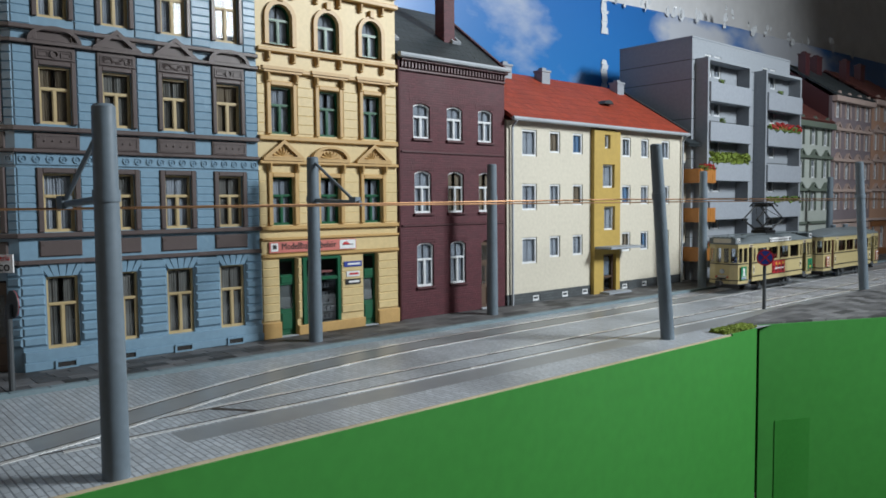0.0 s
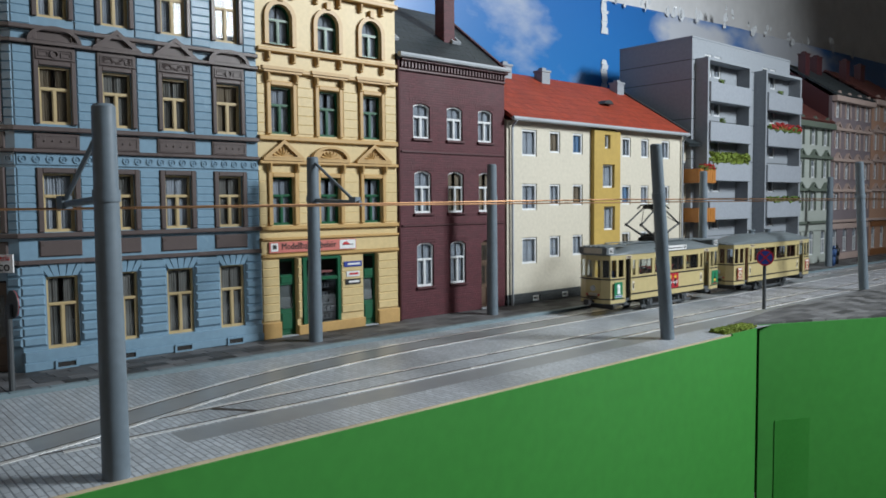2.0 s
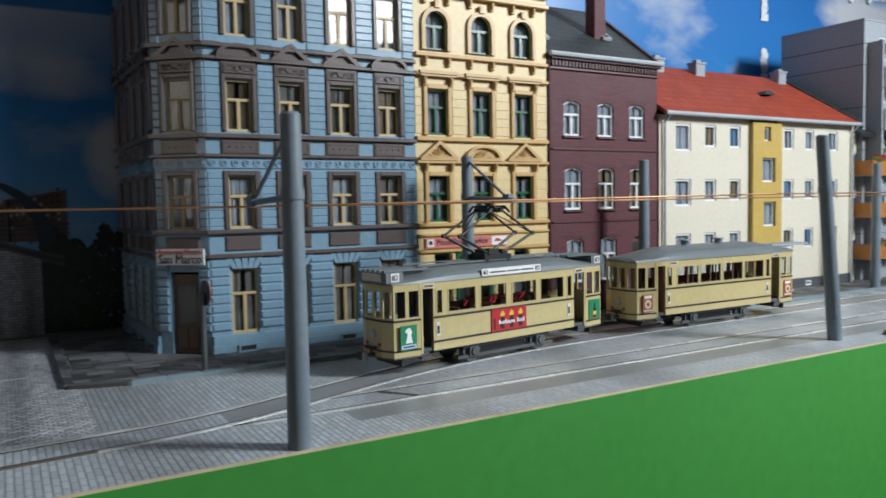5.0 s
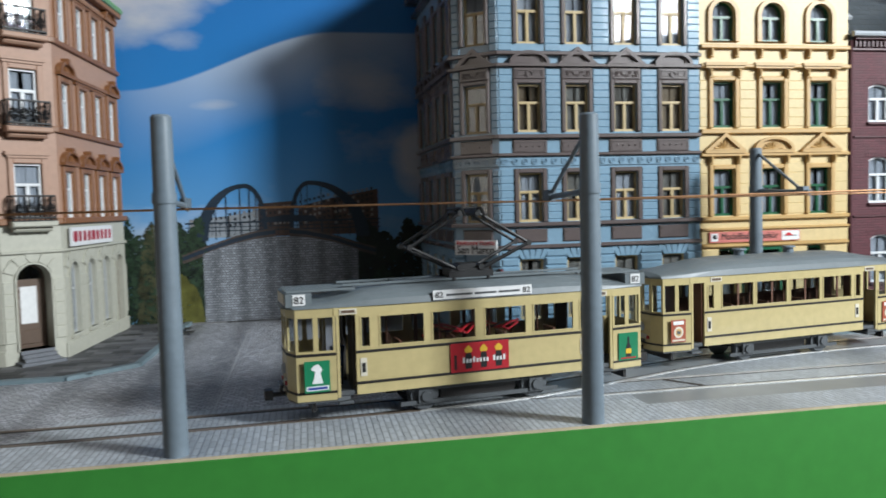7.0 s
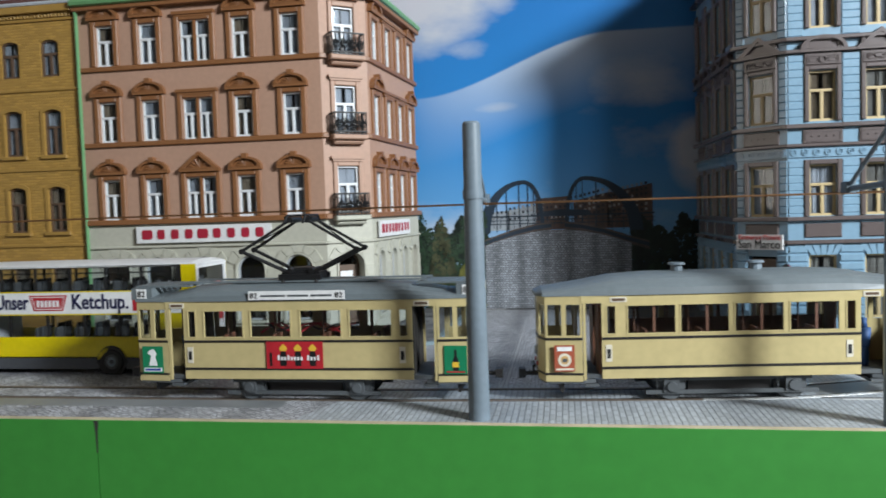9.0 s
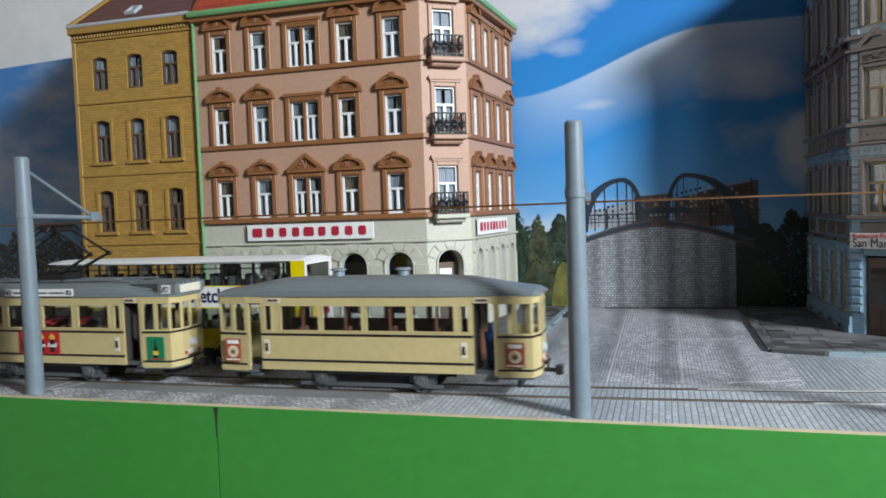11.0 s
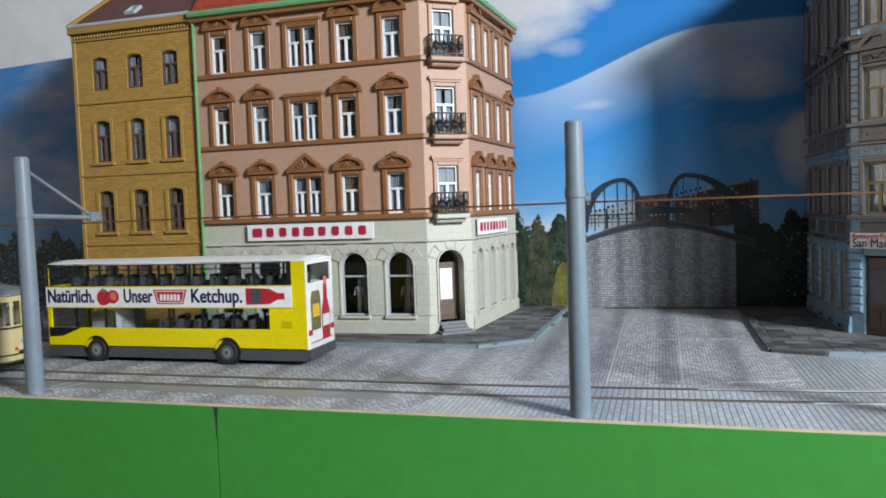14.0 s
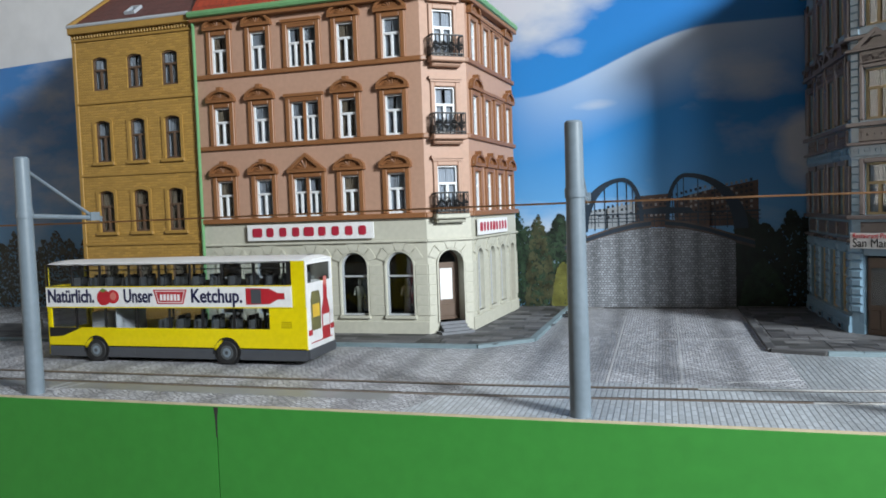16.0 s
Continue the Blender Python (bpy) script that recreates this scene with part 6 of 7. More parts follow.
def mast(x, y, h, arm, lean=0.0):
    P = thing("tram_mast", at(x, y, 0), "grey painted steel tram mast" + (" with bracket arm" if arm else ""), "mast", "tram masts")
    part("pole", Mesh().rod((0, 0, 0), (lean, 0, h - 0.06), 0.29, 0.24, 48).rod((lean, 0, h - 0.06), (lean, 0, h), 0.24, 0.19, 48), STEEL, P)
    part("collar", Mesh().rod((lean * 0.74, 0, 5.95), (lean * 0.77, 0, 6.2), 0.28, 0.28, 48), STEEL, P)
    if arm:
        d = arm * (3.6 if arm > 0 else 3.4)
        part("arm", Mesh().rod((0, 0, 6.02), (0, d, 5.9), 0.09, 0.08, 8), STEEL, P)
        part("brace", Mesh().rod((0, 0.1 * arm, 7.6), (0, d * 0.86, 6.0), 0.06, n=8), STEEL, P)
        part("clamp", Mesh().box(-0.12, d * 0.82, 5.8, 0.12, d * 0.95, 6.12).rod((0, d, 5.9), (0, d, 5.75), 0.05), STEEL, P)
    return P


for row in POLES:
    mast(*row)


def wire(pts, r=0.035):
    w = thing("contact_wire", at(0, 0, 0), "thin copper overhead contact wire", "wire", "contact wires")
    for a, b in zip(pts, pts[1:]):
        n = 5
        run = [tuple(Vector(a).lerp(Vector(b), k / n)) for k in range(n + 1)]
        part("span", Mesh().tube(run, r, 6), COPPER, w)


wire([(-60, 2.6, 5.75), (-18.33, 2.9, 5.72), (0, 2.7, 5.82), (10.4, 3.4, 5.8), (21.8, 6.9, 5.8), (32.5, 7.3, 5.8), (57, 7.3, 5.8), (90, 7.3, 5.8)])
wire([(10.4, 3.4, 5.8), (33.4, 3.2, 5.95), (57.3, 3.2, 5.9), (90, 3.2, 5.9)])
# ---- tram cars ----
TRAM_CREAM = paint("tram_cream", (0.53, 0.435, 0.215), 0.32, 0.05, 0.8, 0.06, 10, coat=0.2)
TRAM_GREY = paint("tram_roof_grey", (0.145, 0.172, 0.185), 0.42, 0.08, 0.8)
TRAM_DARK = paint("tram_black_lining", (0.02, 0.018, 0.018), 0.4)
UNDER = paint("underframe_grey", (0.075, 0.083, 0.09), 0.55, 0.2, 2)
SEATWOOD = paint("brown_seat_wood", (0.17, 0.07, 0.04), 0.5, 0.15, 2)
AD_RED = paint("red_enamel", (0.45, 0.02, 0.03), 0.35, 0.15, 3)
AD_GREEN = paint("green_enamel", (0.01, 0.2, 0.09), 0.35)
AD_ORANGE = paint("orange_enamel", (0.36, 0.085, 0.045), 0.35)
AD_GOLD = paint("gold_print", (0.75, 0.48, 0.05), 0.35)
FIG_BLUE = paint("blue_figure_paint", (0.03, 0.09, 0.25), 0.6)
CAR_GLASS = glass("tram_glass", (0.93, 0.95, 0.96))


def loft(m, stations, n=8):
    """Skin over cross-sections (x, half width, foot z, rise)."""
    rings = []
    for x, w, z, r in stations:
        rings.append([(x, -w * math.cos(math.pi * k / n), z + r * math.sin(math.pi * k / n) ** 0.8) for k in range(n + 1)])
    base = len(m.v)
    for rg in rings:
        m.v += rg
    for i in range(len(rings) - 1):
        for k in range(n):
            a = base + i * (n + 1) + k
            m.f.append((a, a + 1, a + n + 2, a + n + 1))
    m.f.append(tuple(base + k for k in range(n + 1)))
    e = base + (len(rings) - 1) * (n + 1)
    m.f.append(tuple(e + k for k in range(n, -1, -1)))
    for i in range(len(rings) - 1):
        a = base + i * (n + 1)
        m.f.append((a, a + n + 1, a + 2 * n + 1, a + n))
    return m


def wheelset(parent, x):
    w = Mesh()
    for s in (-1, 1):
        w.rod((0, s * 0.66, 0), (0, s * 0.78, 0), 0.42, 0.42, 20)
        w.rod((0, s * 0.6, 0), (0, s * 0.66, 0), 0.48, 0.48, 20)
        w.rod((0, s * 0.78, 0), (0, s * 0.8, 0), 0.3, 0.12, 10)
    w.rod((0, -0.7, 0), (0, 0.7, 0), 0.08, n=8)
    for a in range(5):
        w.box(-0.03, -0.8, 0.1, 0.03, -0.785, 0.36)
    return part("wheelset", w, UNDER, parent, "dark steel wheelset", where=at(x, 0, 0.44))


def advert(parent, x0, x1, z0, z1, y, mat, kind):
    """An enamel plate on a side panel, drawn in plain shapes."""
    s = -1 if y < 0 else 1
    ad = part("advert_plate", Mesh().box(x0, min(y, y + s * 0.02), z0, x1, max(y, y + s * 0.02), z1), mat, parent)
    yy, w, h = y + s * 0.02, x1 - x0, z1 - z0

    def flat(pts, m, name="emblem", lift=0.008):
        part(name, Mesh().prism([(x0 + a * w, z0 + b * h) for a, b in pts], min(yy, yy + s * lift), max(yy, yy + s * lift)), m, ad)
    if kind == "beer":
        for c in (0.3, 0.56, 0.82):
            flat([(c - 0.05, 0.66), (c + 0.05, 0.66), (c + 0.07, 0.76), (c + 0.04, 0.84), (c, 0.92), (c - 0.04, 0.84), (c - 0.07, 0.76)], AD_GOLD)
            flat([(c - 0.05, 0.1), (c + 0.05, 0.1), (c + 0.065, 0.35), (c + 0.045, 0.64), (c - 0.045, 0.64), (c - 0.065, 0.35)], BLACK, lift=0.005)
        for k in range(13):
            if k != 8:
                a = 0.2 + k * 0.058
                flat([(a, 0.31), (a + 0.036, 0.31), (a + 0.036, 0.5 if k in (0, 3, 9, 12) else 0.44), (a, 0.5 if k in (0, 3, 9, 12) else 0.44)], WHITE, "writing_bar", 0.011)
        flat([(0.06, 0.1), (0.1, 0.1), (0.1, 0.6), (0.06, 0.6)], BLACK)
    elif kind == "lady":
        flat([(0.3, 0.28), (0.72, 0.28), (0.62, 0.6), (0.7, 0.72), (0.55, 0.9), (0.36, 0.86), (0.24, 0.74), (0.42, 0.66), (0.38, 0.5)], WHITE)
        flat([(0.06, 0.06), (0.94, 0.06), (0.94, 0.2), (0.06, 0.2)], WHITE, "writing_bar")
        flat([(0.12, 0.09), (0.88, 0.09), (0.88, 0.17), (0.12, 0.17)], SIGN_BLUE, "writing_bar", 0.012)
    elif kind == "bottle":
        flat([(0.38, 0.12), (0.62, 0.12), (0.62, 0.5), (0.55, 0.62), (0.55, 0.85), (0.45, 0.85), (0.45, 0.62), (0.38, 0.5)], BLACK)
        flat([(0.36, 0.24), (0.64, 0.24), (0.64, 0.42), (0.36, 0.42)], AD_GOLD, "emblem", 0.011)
        flat([(0.1, 0.05), (0.9, 0.05), (0.9, 0.1), (0.1, 0.1)], AD_RED, "writing_bar")
    else:
        flat([(0.14, 0.78), (0.86, 0.78), (0.86, 0.94), (0.14, 0.94)], WHITE, "writing_bar")
        flat([(0.06, 0.05), (0.94, 0.05), (0.94, 0.12), (0.06, 0.12)], CREAM, "writing_bar")
        flat([(0.5 + 0.33 * math.cos(a * 0.5236), 0.44 + 0.26 * math.sin(a * 0.5236)) for a in range(12)], CREAM)
        flat([(0.5 + 0.2 * math.cos(a * 0.5236), 0.44 + 0.17 * math.sin(a * 0.5236)) for a in range(12)], OCHRE_TRIM, "emblem", 0.012)
        flat([(0.38, 0.36), (0.62, 0.36), (0.62, 0.5), (0.38, 0.5)], UNDER, "emblem", 0.015)


def tram_car(name, label, motor):
    C = thing(name, at(30, 7.3, 0), label, "tram")
    # side walls: narrow window, four wide ones, narrow window
    b0, b1 = -3.8, 3.6
    wide = [(-2.46, 1.36), (-0.9, 1.38), (0.72, 1.38), (2.3, 1.4)]
    if not motor:
        wide = [(-2.35, 1.45), (-0.82, 1.45), (0.74, 1.45), (2.3, 1.45)]
    holes = [(c, 2.03, w, 0.9) for c, w in wide] + [(-3.52, 2.03, 0.32, 0.9), (3.33, 2.03, 0.32, 0.9)]
    for s in (-1, 1):
        m = wall(Mesh(), b0, b1, 0.74, 3.2, holes, 0.07, 0)
        m = m.move(turn(0, -1.1)) if s < 0 else m.move(turn(0, 1.03))
        side = part("side_wall", m, TRAM_CREAM, C, "cream tram side")
        y = -1.1 if s < 0 else 1.1
        for z in (1.03, 1.9):
            part("lining", Mesh().box(b0, min(y, y + s * 0.025), z, b1, max(y, y + s * 0.025), z + 0.07), TRAM_DARK, side)
        for c, z, w, h in holes:
            f = Mesh().ring([(-w / 2, 0), (w / 2, 0), (w / 2, h), (-w / 2, h)], [(-w / 2 + 0.045, 0.045), (w / 2 - 0.045, 0.045), (w / 2 - 0.045, h - 0.045), (-w / 2 + 0.045, h - 0.045)], -0.015, 0.05)
            fo = part("window_frame", f, TRAM_CREAM, side, where=at(c, -1.1 if s < 0 else 1.06, z))
            p = part("pane", Mesh().box(c - w / 2, y - s * 0.05, z, c + w / 2, y - s * 0.04, z + h), CAR_GLASS, side)
            p.visible_shadow = False
        for x in (-3.6, 3.28):
            tg = part("crest_plate", Mesh().box(x - 0.09, min(y, y + s * 0.02), 1.25, x + 0.09, max(y, y + s * 0.02), 1.75), CREAM, side)
            part("crest", Mesh().box(x - 0.05, min(y, y + s * 0.028), 1.35, x + 0.05, max(y, y + s * 0.028), 1.62), BLACK, tg)
        for x in ((-4.0, 3.9) if motor else (-3.3, 3.9)):
            nb = part("number_plate", Mesh().box(x - 0.24, min(y, y + s * 0.02), 3.0, x + 0.24, max(y, y + s * 0.02), 3.15), CREAM, side)
            part("number_bar", Mesh().box(x - 0.19, min(y, y + s * 0.026), 3.035, x + 0.19, max(y, y + s * 0.026), 3.115), BROWN_FRAME, nb)
        for x0, x1 in ((-4.4, -3.8), (3.6, 4.36)):
            part("door_lintel", Mesh().box(x0, min(y, y - s * 0.07), 2.98, x1, max(y, y - s * 0.07), 3.2), TRAM_CREAM, side)
        if s < 0 and motor:
            advert(C, -1.05, 0.78, 1.08, 1.92, -1.125, AD_RED, "beer")
    part("floor", Mesh().box(-4.4, -1.03, 0.74, 4.4, 1.03, 0.86), UNDER, C)
    # the motor car's near-black bulkhead paints the shade of its doorways
    for x in (-3.84, 3.5):
        part("bulkhead", Mesh().box(x - 0.03, -1.02, 0.86, x + 0.03, -0.3, 3.1).box(x - 0.03, 0.3, 0.86, x + 0.03, 1.02, 3.1), DARK if motor else SEATWOOD, C)
    for k in range(4):
        x = -2.9 + k * 1.62
        for y in (-0.62, 0.62):
            part("seat", Mesh().box(x, y - 0.34, 0.86, x + 0.42, y + 0.34, 1.3).box(x + 0.38, y - 0.34, 1.3, x + 0.46, y + 0.34, 2.12), SEATWOOD, C)
        part("post", Mesh().rod((x + 0.2, -0.25, 0.86), (x + 0.2, -0.25, 3.1), 0.03), SEATWOOD, C)
        part("post", Mesh().box(x - 0.2, 0.98, 0.86, x - 0.1, 1.03, 3.1), SEATWOOD, C)
    # platforms
    for e in (-1, 1):
        plan = [(4.36, -1.09), (5.44, -0.98), (5.62, -0.5), (5.62, 0.5), (5.44, 0.98), (4.36, 1.09)]
        dash = part("platform", Mesh().plate([(e * x * 0.995, y * 0.98) for x, y in ([(4.0, -1.0)] + plan + [(4.0, 1.0)])][::e], 0.6, 0.72), UNDER, C)
        for i, ((xa, ya), (xb, yb)) in enumerate(zip(plan, plan[1:])):
            if e < 0:
                (xa, ya), (xb, yb) = (-xb, yb), (-xa, ya)
                # keep the outside to the right of the way
            L = math.hypot(xb - xa, yb - ya)
            a = math.degrees(math.atan2(yb - ya, xb - xa))
            nw = 2 if i in (0, 4, 2) else 1
            hs = []
            for k in range(nw):
                hs.append(((k + 0.5) * L / nw, 2.03, L / nw - 0.14, 0.92))
            F, T = at(xa, ya, 0, a), turn(xa, ya, 0, a)
            p = part("dash_panel", wall(Mesh(), 0, L, 0.66, 3.2, hs, 0.06), TRAM_CREAM, dash, "cream platform panel", where=F)
            # sub-parts would be a fourth level, so trims are panels of the platform
            part("lining", Mesh().box(0, -0.02, 0.86, L, 0, 0.92).box(0, -0.02, 1.9, L, 0, 1.97), TRAM_DARK, dash, where=F)
            for c, z, w, h in hs:
                g = part("pane", Mesh().box(c - w / 2, 0.02, z, c + w / 2, 0.03, z + h), CAR_GLASS, dash, where=F)
                g.visible_shadow = False
            if i == 2:
                part("headlamp", Mesh().rod((L / 2, -0.01, 1.45), (L / 2, -0.09, 1.45), 0.16, 0.14, 14), ZINC, dash, where=F)
                part("number_bar", Mesh().box(L / 2 - 0.3, -0.02, 1.05, L / 2 + 0.3, 0, 1.2), STONE, dash, where=F)
                part("tail_lamp", Mesh().rod((0.12, -0.01, 1.1), (0.12, -0.06, 1.1), 0.06, n=8).rod((L - 0.12, -0.01, 1.1), (L - 0.12, -0.06, 1.1), 0.06, n=8), AD_RED, dash, where=F)
        if motor:
            advert(C, *sorted((e * 4.55, e * 5.25)), 0.92, 1.78, -1.09, AD_GREEN, "lady" if e < 0 else "bottle")
        else:
            advert(C, *sorted((e * 4.6, e * 5.2)), 0.98, 1.76, -1.09, AD_ORANGE, "soap")
        part("step", Mesh().box(min(e * 3.9, e * 4.3), -1.05, 0.5, max(e * 3.9, e * 4.3), 1.05, 0.58), UNDER, C)
        part("coupling", Mesh().rod((e * 5.4, 0, 0.72), (e * 6.05, 0, 0.72), 0.07).box(min(e * 6.0, e * 6.22), -0.16, 0.6, max(e * 6.0, e * 6.22), 0.16, 0.88).rod((e * 5.75, -0.3, 1.0), (e * 5.75, 0.3, 1.0), 0.05).rod((e * 5.75, 0, 0.72), (e * 5.75, 0, 1.0), 0.04), TRAM_DARK, C, "black coupling")
        part("life_guard", Mesh().box(min(e * 4.9, e * 5.0), -0.8, 0.3, max(e * 4.9, e * 5.0), 0.8, 0.55), TRAM_DARK, C)
        for y in (-1.09, 1.0):
            part("end_pillar", Mesh().box(min(e * 4.26, e * 4.34), y, 0.7, max(e * 4.26, e * 4.34), y + 0.09, 3.2), TRAM_CREAM, C)
        part("folding_door", Mesh().box(min(e * 3.56, e * 3.62), -1.0, 0.9, max(e * 3.56, e * 3.62), -0.3, 2.9), DARK, C)
    # roof
    r = Mesh()
    if motor:
        loft(r, [(-5.72, 0.62, 3.2, 0.08), (-5.5, 1.0, 3.2, 0.14), (-4.5, 1.1, 3.2, 0.24), (-3.5, 1.14, 3.2, 0.45), (-2.6, 1.15, 3.2, 0.52), (2.6, 1.15, 3.2, 0.52), (3.5, 1.14, 3.2, 0.45), (4.5, 1.1, 3.2, 0.24), (5.5, 1.0, 3.2, 0.14), (5.72, 0.62, 3.2, 0.08)], 12)
    else:
        loft(r, [(-5.72, 0.62, 3.2, 0.1), (-5.5, 1.0, 3.2, 0.2), (-4.4, 1.1, 3.2, 0.36), (-3.4, 1.14, 3.2, 0.54), (-2.4, 1.15, 3.2, 0.6), (2.4, 1.15, 3.2, 0.6), (3.4, 1.14, 3.2, 0.54), (4.4, 1.1, 3.2, 0.36), (5.5, 1.0, 3.2, 0.2), (5.72, 0.62, 3.2, 0.1)], 12)
    roof = part("roof", r, TRAM_GREY, C, "grey arched tram roof")
    if motor:
        part("roof_walk", Mesh().box(-4.0, -0.5, 3.72, 4.0, -0.42, 3.78).box(-4.0, 0.42, 3.72, 4.0, 0.5, 3.78).box(-2.4, -0.46, 3.7, 2.4, 0.46, 3.76), TRAM_GREY, roof)
        for e in (-1, 1):
            for k in range(5):
                y = -0.62 + 0.31 * k
                part("roof_slat", Mesh().box(min(e * 3.7, e * 5.6), y - 0.08, 3.63, max(e * 3.7, e * 5.6), y + 0.08, 3.69), TRAM_GREY, roof)
            box = part("route_box", Mesh().box(min(e * 4.95, e * 5.66), -0.9, 3.26, max(e * 4.95, e * 5.66), 0.9, 3.62), TRAM_GREY, roof)
            pl = part("route_plate", Mesh().box(-0.17, -0.015, 0, 0.17, 0, 0.3), WHITE, roof, "white plate with route number", where=at(e * 5.3, -0.905, 3.3))
            letters(pl, "82", 0.2, 0, 0.05, -0.018, BLACK, 0.26)
            part("destination_plate", Mesh().box(min(e * 5.66, e * 5.68), -0.6, 3.3, max(e * 5.66, e * 5.68), 0.6, 3.58), CREAM, box)
        for y, rz in ((-1.16, 0), (1.16, 180)):
            bd = part("route_board", Mesh().box(-1.55, -0.03, 0, 1.55, 0.0, 0.27), WHITE, roof, "long white route board", where=at(0.0, y, 3.24, rz))
            letters(bd, "82", 0.17, -1.37, 0.055, -0.034, BLACK, 0.24)
            letters(bd, "82", 0.17, 1.37, 0.055, -0.034, BLACK, 0.24)
            part("writing_bar", Mesh().box(-1.15, -0.035, 0.09, -0.35, -0.03, 0.15).box(-0.28, -0.035, 0.09, 0.4, -0.03, 0.15).box(0.47, -0.035, 0.09, 1.15, -0.03, 0.15), UNDER, bd)
        # pantograph
        pg = part("pantograph", Mesh().box(-0.62, -0.4, 3.8, 0.62, 0.4, 4.02), BLACK, C, "black folding pantograph", where=at(-0.1, 0, 0))
        for y in (-0.46, 0.46):
            part("base_bar", Mesh().box(-0.7, y - 0.06, 3.78, 0.7, y + 0.06, 3.96), BLACK, pg)
        for x in (-0.35, 0.35):
            part("spring", Mesh().rod((x, -0.45, 4.06), (x, 0.45, 4.06), 0.09, n=10), BLACK, pg)
        part("spring_box", Mesh().box(-0.24, -0.3, 4.02, 0.24, 0.3, 4.16), BLACK, pg)
        for sx in (-1, 1):
            for sy in (-1, 1):
                part("insulator", Mesh().rod((sx * 0.55, sy * 0.46, 3.7), (sx * 0.55, sy * 0.46, 3.84), 0.08, 0.06, 8), BLACK, pg)
                part("lower_arm", Mesh().rod((sx * 0.35, sy * 0.35, 3.98), (sx * 1.9, sy * 0.5, 4.72), 0.065, 0.055), BLACK, pg)
                part("upper_arm", Mesh().rod((sx * 1.9, sy * 0.5, 4.72), (sx * 0.28, sy * 0.42, 5.68), 0.05, 0.045), BLACK, pg)
                part("knee", Mesh().rod((sx * 1.9, sy * 0.55, 4.72), (sx * 1.9, sy * 0.44, 4.72), 0.09), BLACK, pg)
            part("cross_tube", Mesh().rod((sx * 1.9, -0.5, 4.72), (sx * 0.3, 0.4, 5.66), 0.022, n=5), BLACK, pg)
            part("contact_bow", Mesh().tube([(sx * 0.3, -0.85, 5.6), (sx * 0.3, -0.6, 5.82), (sx * 0.3, 0.6, 5.82), (sx * 0.3, 0.85, 5.6)], 0.045), BLACK, pg)
        part("bow_link", Mesh().tube([(-0.3, -0.42, 5.68), (-0.46, -0.42, 5.75), (-0.3, -0.42, 5.82), (0.3, -0.42, 5.82), (0.46, -0.42, 5.75), (0.3, -0.42, 5.68)], 0.03).rod((-0.28, -0.46, 5.68), (-0.28, 0.46, 5.68), 0.1, n=10).rod((0.28, -0.46, 5.68), (0.28, 0.46, 5.68), 0.1, n=10), BLACK, pg)
        # loose wires inside the model and its driver figure
        for k, cmat in enumerate((AD_RED, AD_RED, BLACK)):
            w = [(-1.6 + 0.34 * i + 0.1 * k, -0.2 + 0.2 * math.sin(i * 1.3 + k), 2.05 + 0.3 * abs(math.sin(i * 0.8 + k))) for i in range(10)]
            part("loose_wire", Mesh().tube(w, 0.035, 5), cmat, C, "loose coloured wire inside the model")
        part("driver_figure", Mesh().rod((0, 0, 0), (0, 0, 0.7), 0.14, 0.16, 8).rod((0, 0, 0.7), (0, 0, 1.25), 0.17, 0.22, 8).rod((0, 0, 1.28), (0, 0, 1.55), 0.11, 0.09, 8), FIG_BLUE, C, "blue painted toy figure on the platform", where=at(-4.15, -0.15, 0.72), smooth=True)
    else:
        for c, w in wide:
            part("window_post", Mesh().box(c - 0.05, 0.96, 2.03, c + 0.05, 1.02, 2.95), SEATWOOD, C)
            part("window_post", Mesh().box(c + 0.05, -1.02, 2.03, c + 0.13, -0.98, 2.95), SEATWOOD, C)
        part("dado", Mesh().box(-3.7, 0.94, 0.86, 3.4, 1.02, 2.2), SEATWOOD, C, "brown inner panelling")
        part("conductor_figure", Mesh().rod((0, 0, 0), (0, 0, 0.7), 0.14, 0.16, 8).rod((0, 0, 0.7), (0, 0, 1.25), 0.17, 0.22, 8).rod((0, 0, 1.28), (0, 0, 1.55), 0.11, 0.09, 8), FIG_BLUE, C, "blue painted toy figure on the platform", where=at(4.0, -0.4, 0.72), smooth=True)
        for x in (-1.35, 1.0):
            part("roof_vent", Mesh().rod((x, -0.02, 3.75), (x, -0.02, 3.98), 0.2, 0.18, 12).rod((x, -0.02, 3.98), (x, -0.02, 4.04), 0.28, 0.24, 12), STEEL, roof, "grey roof ventilator")
        part("route_plate", Mesh().box(5.4, -0.5, 2.75, 5.42, -0.2, 3.1), WHITE, roof)
    # running gear
    ws = [wheelset(C, x) for x in (-1.76, 1.76)]
    for s in (-1, 1):
        part("side_frame", Mesh().box(-2.5, s * 0.86 - 0.03, 0.2, 2.5, s * 0.86 + 0.03, 0.32).box(-2.3, s * 0.86 - 0.04, 0.6, 2.3, s * 0.86 + 0.04, 0.74), UNDER, C)
        for x in (-1.76, 1.76):
            part("axle_box", Mesh().box(x - 0.22, s * 0.88 - 0.06, 0.26, x + 0.22, s * 0.88 + 0.06, 0.7).rod((x, s * 0.88, 0.44), (x, s * 1.0, 0.44), 0.17, 0.14, 12), UNDER, C)
            part("leaf_spring", Mesh().box(x - 0.5, s * 0.9 - 0.03, 0.64, x + 0.5, s * 0.9 + 0.03, 0.7), UNDER, C)
    part("motor_box", Mesh().box(-1.2, -0.6, 0.25, 1.2, 0.6, 0.72), TRAM_DARK, C)
    C.scale = (0.968, 0.968, 0.968)
    return C, ws


